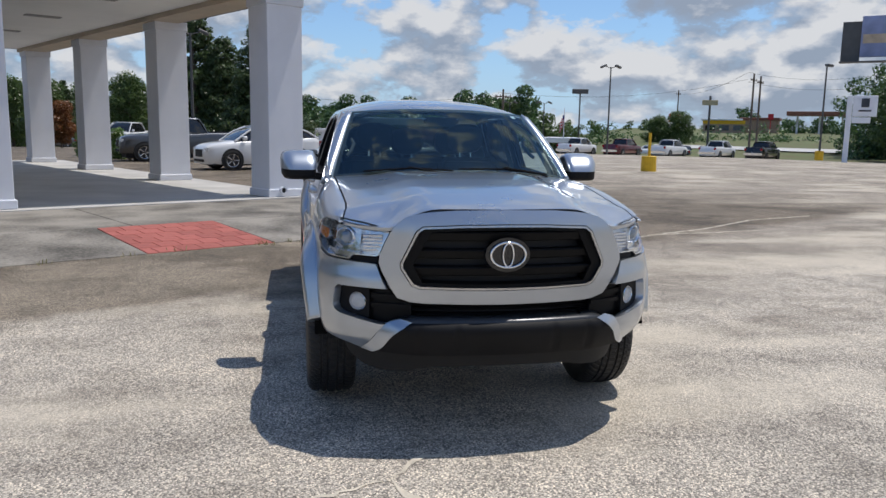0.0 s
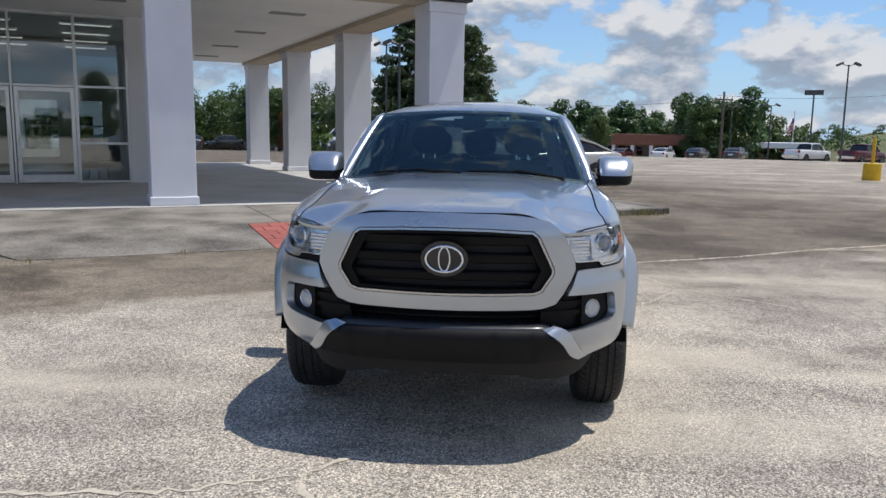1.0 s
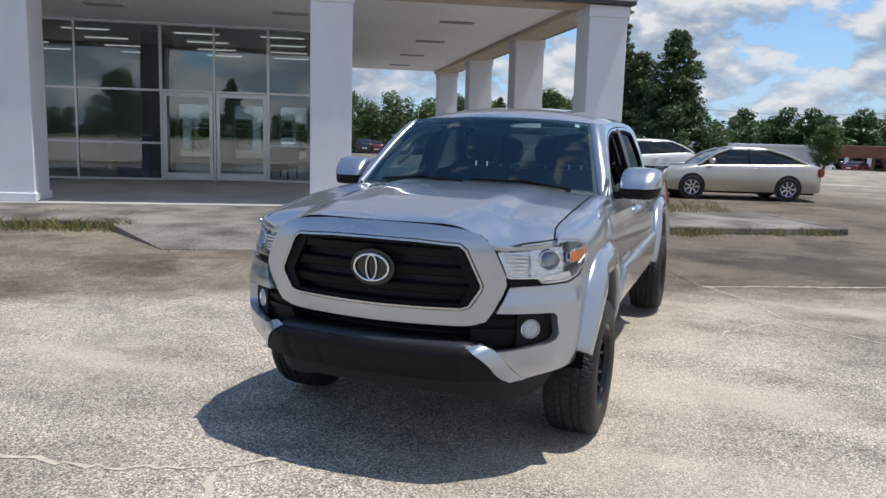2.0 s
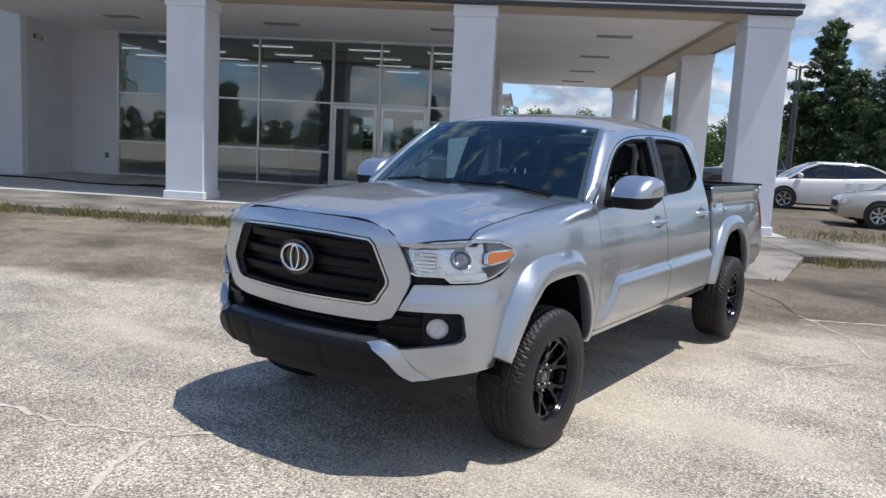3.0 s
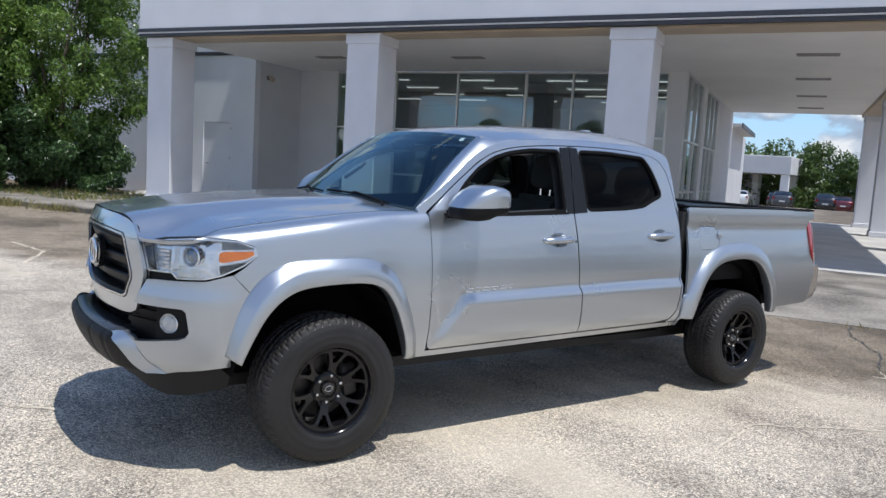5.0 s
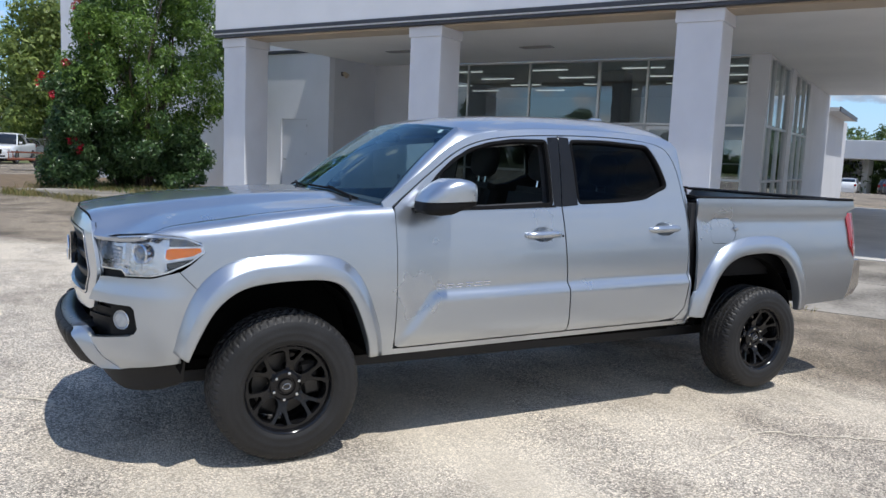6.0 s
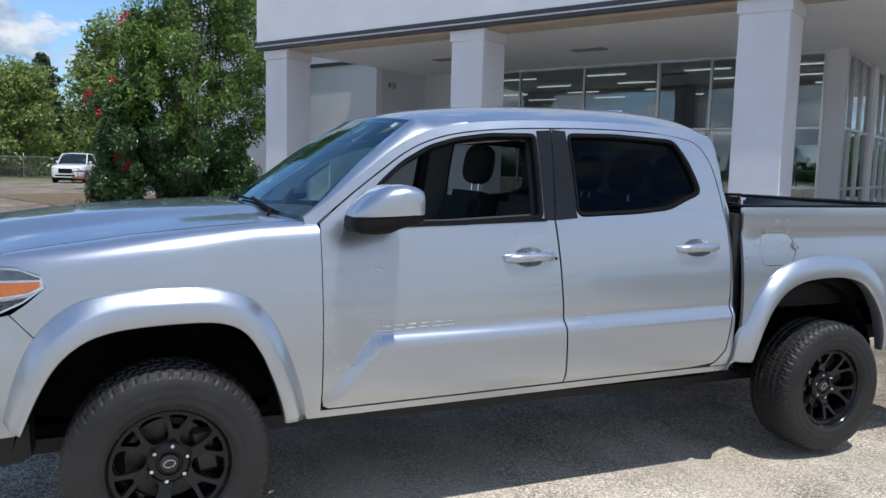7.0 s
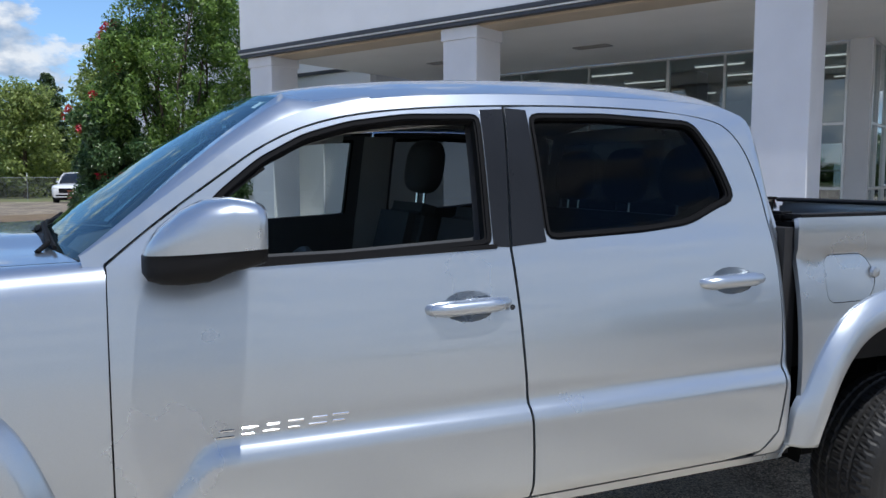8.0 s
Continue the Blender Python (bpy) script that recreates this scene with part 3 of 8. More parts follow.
inner = box(-14.2, 6.86, 0.1, -14.0, 18.99, 4.3)
box(-14.2, 19.0, 2.55, 0.19, 19.2, 4.3, bm=inner)
for (_o, u0), (u1, _e) in zip(((0, -14.2),) + REAR, REAR + ((0.19, 0),)):
    box(u0, 19.0, 0.1, u1, 19.2, 2.549, bm=inner)
back = root("window_3", SITE, "plain rear windows of the showroom", "window", kind="structure")
for u0, u1 in REAR:
    part("window_sill", box(u0 + 0.002, 18.99, 0.1, u1 - 0.002, 19.19, 0.36, 0.006), GREY_PAINT, back)
    part("window_frame", box(u0 + 0.002, 19.06, 0.361, u0 + 0.06, 19.12, 2.547, bm=box(u1 - 0.06, 19.06, 0.361, u1 - 0.002, 19.12, 2.547, bm=box(u0 + 0.061, 19.06, 1.55, u1 - 0.061, 19.12, 1.60))), ALU, back)
    for z0, z1 in ((0.362, 1.548), (1.602, 2.546)):
        part("pane", box(u0 + 0.062, 19.088, z0, u1 - 0.062, 19.094, z1), STORE_GLASS, back)
tagged(add("wall_inner", inner, INNER, m=SITE), "grey painted showroom inner walls", "wall", kind="structure")
TUBE = glow("lamp_tube", (1.0, 0.97, 0.92), 0.62)
for lu in (-12.3, -9.3, -6.3, -3.3, -0.9):
    for lv in (8.2, 10.4, 12.6, 14.8):
        strip = root("strip_lamp", SITE @ pose(lu, lv, 4.21), "long white fluorescent strip lamp under the ceiling", "lamp", "ceiling strip lamps")
        part("housing", box(-0.65, -0.07, 0.02, 0.65, 0.07, 0.07, 0.008), WHITE_PAINT, strip)
        part("lamp_tube", box(-0.62, -0.05, -0.01, 0.62, 0.05, 0.019, 0.006), TUBE, strip)
NAVY = surface("navy_panel", (0.035, 0.055, 0.20), 0.5, var=0.1, bump=0.02)
pillar = tagged(add("inner_pillar", box(-5.1, 9.4, 0.135, -4.3, 10.2, 4.28, 0.01), surface("dark_grey_paint", (0.10, 0.10, 0.11), 0.6), m=SITE), "dark grey square pillar inside the showroom", "pillar", kind="structure")
desk = root("reception_counter", SITE @ pose(-5.42, 7.6, 0.135), "navy blue reception counter with pale top", "counter")
part("counter_front", box(0, 0, 0, 0.85, 0.5, 1.16, 0.01), NAVY, desk)
part("counter_top", box(-0.03, -0.03, 1.162, 0.88, 0.53, 1.20, 0.01), WHITE_PAINT, desk)
low = root("low_cabinet", SITE @ pose(-9.6, 10.5, 0.135), "long low white cabinet inside the showroom", "cabinet")
part("body", box(0, 0, 0, 3.2, 0.5, 0.85, 0.01), INNER, low)
part("cabinet_top", box(-0.03, -0.03, 0.852, 3.23, 0.53, 0.89, 0.008), WHITE_PAINT, low)
PLUM = surface("plum_fabric", (0.16, 0.05, 0.10), 0.9, var=0.2, fine=150, bump=0.2)
for k, au in enumerate((-1.0, -0.75)):
    seat_ = root("waiting_chair", SITE @ pose(au, 8.2 + k * 0.9, 0.135), "plum upholstered waiting chair behind the glass", "chair", "waiting chairs")
    part("seat", box(-0.3, -0.3, 0.28, 0.3, 0.3, 0.46, 0.04, seg=2), PLUM, seat_)
    part("backrest", box(-0.3, 0.22, 0.47, 0.3, 0.34, 0.95, 0.03, seg=2), PLUM, seat_)
    for lx in (-0.26, 0.24):
        for ly in (-0.26, 0.26):
            part("leg", box(lx, ly, 0, lx + 0.03, ly + 0.03, 0.285), BLACK, seat_)

# ---- the pickup truck: nose to -y, driver's side +x, front axle at y 0 ----
from mathutils.geometry import delaunay_2d_cdt


def lerp_table(table):
    xs, ys = [p[0] for p in table], [p[1] for p in table]
    return lambda v: float(np.interp(v, xs, ys))


def smooth_table(table, r):
    """A table with its corners rounded over r."""
    xs, ys = [p[0] for p in table], [p[1] for p in table]
    return lambda v: float(np.mean(np.interp([v - r, v - 0.5 * r, v, v + 0.5 * r, v + r], xs, ys)))


def sstep(a, b, v):
    t = min(1.0, max(0.0, (v - a) / (b - a)))
    return t * t * (3 - 2 * t)


def curve(pts, n=6):
    """A smooth open line through the points."""
    out = []
    p = [Vector(q) for q in pts]
    for i in range(len(p) - 1):
        a, b, c, d = p[max(i - 1, 0)], p[i], p[i + 1], p[min(i + 2, len(p) - 1)]
        for k in range(n):
            t = k / n
            out.append(tuple(0.5 * ((2 * b) + (c - a) * t + (2 * a - 5 * b + 4 * c - d) * t * t + (3 * b - a - 3 * c + d) * t ** 3)))
    out.append(tuple(p[-1]))
    return out


def ring_offset(poly, d):
    """The closed outline moved inwards by d (outline counter-clockwise)."""
    out, n = [], len(poly)
    for i in range(n):
        a, b, c = Vector(poly[i - 1]), Vector(poly[i]), Vector(poly[(i + 1) % n])
        e1, e2 = (b - a).normalized(), (c - b).normalized()
        n1, n2 = Vector((-e1.y, e1.x)), Vector((-e2.y, e2.x))
        m = (n1 + n2)
        k = max(0.35, 1 + n1.dot(n2)) if m.length > 1e-6 else 1
        out.append(tuple(b + m * (d / k)))
    return out


def rounded(poly, r, n=4):
    """Corners of a closed outline cut to small arcs."""
    out, m = [], len(poly)
    for i in range(m):
        a, b, c = Vector(poly[i - 1]), Vector(poly[i]), Vector(poly[(i + 1) % m])
        d = min(r, (a - b).length * 0.45, (c - b).length * 0.45)
        p, q = b + (a - b).normalized() * d, b + (c - b).normalized() * d
        for k in range(n + 1):
            t = k / n
            out.append(tuple(p * (1 - t) ** 2 + b * 2 * t * (1 - t) + q * t * t))
    return out


def ellipse(cx, cy, rx, ry, n=20):
    return [(cx + rx * math.cos(2 * math.pi * k / n), cy + ry * math.sin(2 * math.pi * k / n)) for k in range(n)]


def dense(poly, step):
    out = []
    for i in range(len(poly)):
        a, b = Vector(poly[i]), Vector(poly[(i + 1) % len(poly)])
        k = max(1, int(math.ceil((b - a).length / step)))
        out += [tuple(a.lerp(b, j / k)) for j in range(k)]
    return out


def inside(px, py, poly):
    r = np.zeros(px.shape, bool)
    n = len(poly)
    for i in range(n):
        (x1, y1), (x2, y2) = poly[i], poly[(i + 1) % n]
        if y1 == y2:
            continue
        c = (y1 > py) != (y2 > py)
        r ^= c & (px < (x2 - x1) * (py - y1) / (y2 - y1) + x1)
    return r


def skin(outline, fn, step=0.03, holes=(), flange=0.018, flip=False):
    """A curved sheet: a flat outline with holes, laid on the surface fn(a, b), edges turned inwards."""
    loops = [dense(outline, step)] + [dense(h, step) for h in holes]
    pts, edges = [], []
    for lp in loops:
        s = len(pts)
        pts += lp
        edges += [(s + i, s + (i + 1) % len(lp)) for i in range(len(lp))]
    arr = np.array(pts)
    lo, hi = arr.min(0), arr.max(0)
    gx, gy = np.meshgrid(np.arange(lo[0] + step * 0.5, hi[0], step), np.arange(lo[1] + step * 0.5, hi[1], step))
    gx, gy = gx.ravel(), gy.ravel()
    keep = inside(gx, gy, loops[0])
    for h in loops[1:]:
        keep &= ~inside(gx, gy, h)
    gx, gy = gx[keep], gy[keep]
    if len(gx):
        d = np.min((gx[:, None] - arr[None, :, 0]) ** 2 + (gy[:, None] - arr[None, :, 1]) ** 2, axis=1)
        ok = d > (step * 0.45) ** 2
        grid = list(zip(gx[ok].tolist(), gy[ok].tolist()))
    else:
        grid = []
    v, e, f, ov, oe, of = delaunay_2d_cdt([Vector(q) for q in pts + grid], edges, [], 0, 1e-6)
    cx = np.array([sum(v[i].x for i in t) / 3 for t in f])
    cy = np.array([sum(v[i].y for i in t) / 3 for t in f])
    good = inside(cx, cy, loops[0])
    for h in loops[1:]:
        good &= ~inside(cx, cy, h)
    bm = bmesh.new()
    bv = [bm.verts.new(fn(q.x, q.y)) for q in v]
    for t, g in zip(f, good):
        if g:
            bm.faces.new([bv[i] for i in (t if not flip else t[::-1])])
    for q in [q for q in bm.verts if not q.link_faces]:
        bm.verts.remove(q)
    bm.normal_update()
    if flange:
        border = [x for x in bm.edges if len(x.link_faces) == 1]
        low, top = {}, {}
        for x in border:
            for q in x.verts:
                if q not in low:
                    top[q] = bm.verts.new(q.co)
                    low[q] = bm.verts.new(q.co - q.normal * flange)
        for x in border:
            lp = x.link_loops[0]
            a, b = lp.vert, lp.link_loop_next.vert
            bm.faces.new((top[b], top[a], low[a], low[b]))
    for q in bm.faces:
        q.smooth = True
    return bm


def mirrored(bm):
    b = bm.copy()
    for q in b.verts:
        q.co.x = -q.co.x
    bmesh.ops.reverse_faces(b, faces=b.faces)
    return b


def placed(bm, m):
    bmesh.ops.transform(bm, matrix=m, verts=bm.verts)
    return bm


def both(name, bm, mat, parents, label=""):
    """The driver's-side part and its mirror image; parents a thing, or one for each side."""
    ps = parents if isinstance(parents, (tuple, list)) else (parents, parents)
    b2 = mirrored(bm)
    return part(name, bm, mat, ps[0], label), part(name, b2, mat, ps[1], label)


# materials of the truck
def car_paint(name, colour, rough=0.34, metal=0.85, coat=1.0):
    m, t, p = material(name)
    co = t.nodes.new("ShaderNodeTexCoord")
    fl = t.nodes.new("ShaderNodeTexVoronoi")
    fl.inputs["Scale"].default_value = 900
    t.links.new(co.outputs["Object"], fl.inputs["Vector"])
    du = t.nodes.new("ShaderNodeTexNoise")
    du.inputs["Scale"].default_value, du.inputs["Detail"].default_value = 2.2, 6
    t.links.new(co.outputs["Object"], du.inputs["Vector"])
    bw = t.nodes.new("ShaderNodeRGBToBW")
    t.links.new(fl.outputs["Color"], bw.inputs[0])
    mr = t.nodes.new("ShaderNodeMapRange")
    mr.inputs["To Min"].default_value, mr.inputs["To Max"].default_value = 0.96, 1.03
    t.links.new(bw.outputs[0], mr.inputs["Value"])
    sc = t.nodes.new("ShaderNodeVectorMath")
    sc.operation = "SCALE"
    sc.inputs[0].default_value = colour
    t.links.new(mr.outputs[0], sc.inputs["Scale"])
    t.links.new(sc.outputs[0], p.inputs["Base Color"])
    rr = t.nodes.new("ShaderNodeMapRange")
    rr.inputs["To Min"].default_value, rr.inputs["To Max"].default_value = rough - 0.05, rough + 0.07
    t.links.new(du.outputs["Fac"], rr.inputs["Value"])
    t.links.new(rr.outputs[0], p.inputs["Roughness"])
    cr = t.nodes.new("ShaderNodeMapRange")
    cr.inputs["To Min"].default_value, cr.inputs["To Max"].default_value = 0.01, 0.05
    t.links.new(du.outputs["Fac"], cr.inputs["Value"])
    t.links.new(cr.outputs[0], p.inputs["Coat Roughness"])
    p.inputs["Metallic"].default_value, p.inputs["Coat Weight"].default_value = metal, coat
    return m


SILVER = car_paint("silver_metallic_paint", (0.450, 0.488, 0.538), 0.28, metal=0.86, coat=1.0)
CHROME = surface("chrome", (0.80, 0.81, 0.83), 0.08, metal=1.0, var=0.03, scale=5, bump=0.0, rough_var=0.03)
SATIN_CHROME = surface("satin_chrome", (0.50, 0.51, 0.53), 0.22, metal=1.0, var=0.05, scale=5, bump=0.0)
PLASTIC = surface("textured_black_plastic", (0.007, 0.007, 0.008), 0.55, var=0.25, scale=5, fine=400, bump=0.12, ior=1.28)
VALANCE_GREY = surface("matt_dark_valance", (0.011, 0.011, 0.012), 0.7, var=0.3, scale=4, fine=200, bump=0.08)
SHELF_GREY = surface("satin_dark_bumper_top", (0.05, 0.053, 0.058), 0.30, metal=0.3, var=0.2, scale=6, bump=0.02)
GLOSS_BLACK = surface("gloss_black", (0.012, 0.012, 0.013), 0.16, var=0.1, scale=6, bump=0.0, coat=0.5, rough_var=0.04)
SATIN_BLACK = surface("satin_black_pillar_trim", (0.010, 0.011, 0.014), 0.30, var=0.1, scale=6, bump=0.02, ior=1.33)
SEAL = surface("black_rubber_seal", (0.010, 0.010, 0.011), 0.7, var=0.15, scale=8, bump=0.05, ior=1.15)
WELL_BLACK = surface("wheel_well_black", (0.006, 0.006, 0.006), 0.9, var=0.2, scale=6, bump=0.05, ior=1.12)
GRILLE_BLACK = surface("black_grille_plastic", (0.005, 0.005, 0.0055), 0.45, var=0.2, scale=5, fine=400, bump=0.1, ior=1.25)
RUBBER = surface("tyre_rubber", (0.020, 0.020, 0.0212), 0.52, var=0.25, scale=7, fine=120, bump=0.08, tint=(0.012, 0.0118, 0.0116), ior=1.40)
RIM = surface("gloss_black_alloy", (0.007, 0.007, 0.008), 0.13, metal=0.0, var=0.15, scale=9, bump=0.0, coat=0.0, ior=1.45, rough_var=0.03)
FABRIC = surface("dark_grey_seat_fabric", (0.040, 0.042, 0.046), 0.9, var=0.2, scale=8, fine=300, bump=0.3)
TRIM_IN = surface("charcoal_interior_plastic", (0.055, 0.057, 0.062), 0.6, var=0.12, scale=6, fine=200, bump=0.08)
PILLAR_GREY = surface("grey_pillar_lining", (0.26, 0.27, 0.275), 0.8, var=0.06, scale=6, fine=200, bump=0.06)
HEADLINER = surface("grey_headliner", (0.46, 0.46, 0.44), 0.9, var=0.06, fine=200, bump=0.1)
WINDSHIELD = glass("windshield_glass", (0.58, 0.80, 0.82), 0.80, 2.0, (0.74, 0.95, 1.0))
CAR_GLASS = glass("tinted_car_glass", (0.55, 0.62, 0.62), 0.32)
LENS = glass("clear_lamp_lens", (0.97, 0.98, 0.99), 0.98, 1.5)
REAR_GLASS = glass("dark_rear_side_glass", (0.50, 0.56, 0.57), 0.24, 0.40, (0.50, 0.52, 0.55))
CLEAR_GLASS = glass("clear_side_glass", (0.74, 0.82, 0.80), 0.85)
AMBER = surface("amber_reflector", (0.50, 0.125, 0.006), 0.22, var=0.2, scale=60, fine=300, bump=0.2, coat=0.6)
RED_LENS = surface("red_lamp_lens", (0.30, 0.004, 0.010), 0.12, var=0.15, scale=40, fine=200, bump=0.1, coat=1.0)
REFLECTOR = surface("lamp_reflector", (0.74, 0.75, 0.77), 0.12, metal=0.9, var=0.10, scale=30, fine=60, bump=0.15)
STEEL = surface("brake_steel", (0.07, 0.067, 0.064), 0.45, metal=0.8, var=0.2, scale=20, bump=0.05)

truck = root("pickup_truck", pose(0, 0, -0.02), "silver crew-cab pickup truck with black wheels, front windows open", "pickup truck")

# the shell's shape
SIDE = smooth_table([(0.36, 0.80), (0.44, 0.832), (0.50, 0.853), (0.56, 0.871), (0.62, 0.884), (0.70, 0.892), (0.78, 0.896), (0.83, 0.8955), (0.89, 0.893), (0.95, 0.8885), (1.01, 0.8820), (1.07, 0.8725), (1.12, 0.8625), (1.18, 0.8485),
                   (1.22, 0.838), (1.25, 0.829), (1.275, 0.819), (1.31, 0.806), (1.40, 0.778), (1.50, 0.745), (1.58, 0.714), (1.64, 0.688), (1.68, 0.665), (1.71, 0.640), (1.75, 0.59)], 0.022)
NOSE = curve([(0.0, -0.895), (0.25, -0.884), (0.45, -0.850), (0.60, -0.795), (0.71, -0.722), (0.79, -0.630), (0.842, -0.50), (0.870, -0.34), (0.886, -0.10), (0.889, 0.10), (0.89, 0.30), (0.89, 0.6)], 10)
ARC = [0.0]
for q0, q1 in zip(NOSE, NOSE[1:]):
    ARC.append(ARC[-1] + (Vector(q1) - Vector(q0)).length)
SHIFT = ARC[-1] - 0.6                       # along the flank the run a is y itself
RUN = [a - SHIFT for a in ARC]
NX, NY = [q[0] for q in NOSE], [q[1] for q in NOSE]
FRONT_OFF = lerp_table([(0.34, -0.06), (0.46, -0.03), (0.54, 0.015), (0.60, 0.03), (0.68, 0.03), (0.76, 0.022), (0.84, 0.016), (0.92, 0.008), (1.0, 0.0), (1.06, -0.012), (1.12, -0.035), (1.2, -0.09)])


def a_x(x):
    """The run at which the nose is x wide."""
    return float(np.interp(x, NX[:70], RUN[:70]))


def a_y(y):
    return float(np.interp(y, NY, RUN)) if y < 0.4 else y


def flank(y, z):
    x = SIDE(z)
    zc = 0.802 + 0.014 * (y - 0.77)
    start = 0.515 + (z - 0.52) * 0.72
    on = sstep(start, start + 0.07, y) * sstep(2.60, 2.53, y)
    rise = min(1.0, max(0.0, (zc + 0.014 - z) / 0.052))
    x += 0.028 * rise * (2 - rise) * on * sstep(0.50, 0.60, z) - 0.003 * math.exp(-((z - zc - 0.034) / 0.022) ** 2) * on
    if y > 3.6:
        x -= 0.03 * ((y - 3.6) / 0.6) ** 2
    return x


def shell(a, z, off=0.0):
    """The point of the body at the run a and height z, off metres proud."""
    if a > 0.3:
        return Vector((flank(a, z) + off, a, z))
    x, y = float(np.interp(a, RUN, NX)), float(np.interp(a, RUN, NY))
    x2, y2 = float(np.interp(a + 0.02, RUN, NX)), float(np.interp(a + 0.02, RUN, NY))
    d = Vector((x2 - x, y2 - y)).normalized()
    n = Vector((d.y, -d.x))
    wf = abs(n.y) / (abs(n.x) + abs(n.y))
    o = wf * FRONT_OFF(z) + (1 - wf) * (SIDE(z) - 0.889) + off
    return Vector((x + n.x * o, y + n.y * o, z))


SEAM_X = lerp_table([(-0.75, 0.785), (-0.645, 0.764), (-0.59, 0.748), (-0.5, 0.732), (-0.4, 0.726), (0.0, 0.735), (0.3, 0.750), (0.55, 0.757)])
HOOD_C = lerp_table([(-0.90, 1.162), (-0.86, 1.180), (-0.80, 1.198), (-0.70, 1.215), (-0.57, 1.236), (-0.35, 1.262), (-0.12, 1.283), (0.1, 1.295), (0.3, 1.302), (0.55, 1.300)])
HOOD_DROP = lerp_table([(-0.9, 0.085), (-0.58, 0.092), (-0.3, 0.084), (0.0, 0.068), (0.3, 0.052), (0.55, 0.042)])


def hood_z(x, y):
    e = abs(x) / SEAM_X(y)
    return HOOD_C(y) - HOOD_DROP(y) * (0.10 * e * e + 0.42 * sstep(0.48, 0.74, e) + 0.48 * e ** 4) - 0.052 * sstep(-0.50, -0.74, y) * sstep(0.30, 0.62, abs(x))


CREST = lerp_table([(-0.8, 1.105), (-0.6, 1.130), (-0.3, 1.172), (-0.03, 1.208), (0.3, 1.238), (0.6, 1.252)])


def fender_pt(a, z):
    """Flank up to the crest, then over it to the hood's seam."""
    y0 = float(np.interp(a, RUN, NY)) if a < 0.3 else a
    zc = CREST(y0)
    z0 = zc - 0.07
    if z <= z0:
        return shell(a, z)
    t = min(1.0, (z - z0) / 0.17)
    p0 = shell(a, z0)
    up = (p0 - shell(a, z0 - 0.03)).normalized()
    y2 = p0.y
    p2 = Vector((SEAM_X(y2) + 0.004, y2, hood_z(SEAM_X(y2), y2)))
    p1 = p0 + up * 0.085
    p1.x = max(p1.x, p2.x + 0.02)
    return p0 * (1 - t) ** 2 + p1 * 2 * t * (1 - t) + p2 * t * t


# wheel arches: outer edge of the flare, and its lip
F_OUT = curve([(-0.530, 0.60), (-0.505, 0.70), (-0.455, 0.83), (-0.38, 0.935), (-0.27, 1.005), (-0.12, 1.030), (0.05, 1.035), (0.18, 1.025), (0.29, 0.985), (0.37, 0.90), (0.43, 0.77), (0.475, 0.63), (0.50, 0.50)], 4)
F_IN = curve([(-0.465, 0.56), (-0.42, 0.67), (-0.365, 0.775), (-0.30, 0.845), (-0.22, 0.885), (-0.10, 0.905), (0.04, 0.912), (0.17, 0.905), (0.255, 0.87), (0.315, 0.79), (0.355, 0.70), (0.39, 0.60), (0.415, 0.50)], 4)
R_OUT = curve([(2.590, 0.57), (2.600, 0.64), (2.628, 0.755), (2.69, 0.872), (2.80, 0.985), (2.95, 1.05), (3.12, 1.075), (3.30, 1.075), (3.43, 1.045), (3.54, 0.965), (3.62, 0.85), (3.67, 0.72), (3.70, 0.57)], 4)
R_IN = curve([(2.668, 0.565), (2.688, 0.645), (2.722, 0.745), (2.77, 0.825), (2.86, 0.90), (2.98, 0.945), (3.12, 0.962), (3.26, 0.962), (3.38, 0.935), (3.46, 0.87), (3.525, 0.77), (3.565, 0.66), (3.585, 0.56)], 4)


def mid_line(o, i, t=0.45):
    return [tuple(Vector(p).lerp(Vector(q), t)) for p, q in zip(o, i)]


def flare(outer, inner):
    bm = bmesh.new()
    rows = []
    for (y0, z0), (y1, z1) in zip(outer, inner):
        base = shell(a_y(y0), z0).x
        fuller = 0.030 * sstep(-0.15, -0.42, y0)
        row = []
        for t, x in ((0.0, base - 0.012), (0.02, base + 0.006), (0.06, base + 0.014), (0.38, base + 0.040 + 0.6 * fuller), (0.43, base + 0.044 + 0.7 * fuller), (0.48, base + 0.046 + 0.8 * fuller), (0.70, base + 0.050 + fuller), (0.94, base + 0.051 + fuller), (0.98, base + 0.049 + fuller), (1.0, base + 0.042 + fuller), (1.02, 0.90), (1.02, 0.878)):
            row.append(bm.verts.new((max(x, base - 0.012) if t < 0.9 else x, y0 + (y1 - y0) * t, z0 + (z1 - z0) * t)))
        rows.append(row)
    for r0, r1 in zip(rows, rows[1:]):
        for k in range(len(r0) - 1):
            f = bm.faces.new((r0[k], r0[k + 1], r1[k + 1], r1[k]))
            f.smooth = True
    for r in (rows[0], rows[-1]):
        bm.faces.new(r)
    bmesh.ops.recalc_face_normals(bm, faces=bm.faces)
    return bm


both("wheel_flare", flare(F_OUT, F_IN), SILVER, truck)
both("wheel_flare", flare(R_OUT, R_IN), SILVER, truck)

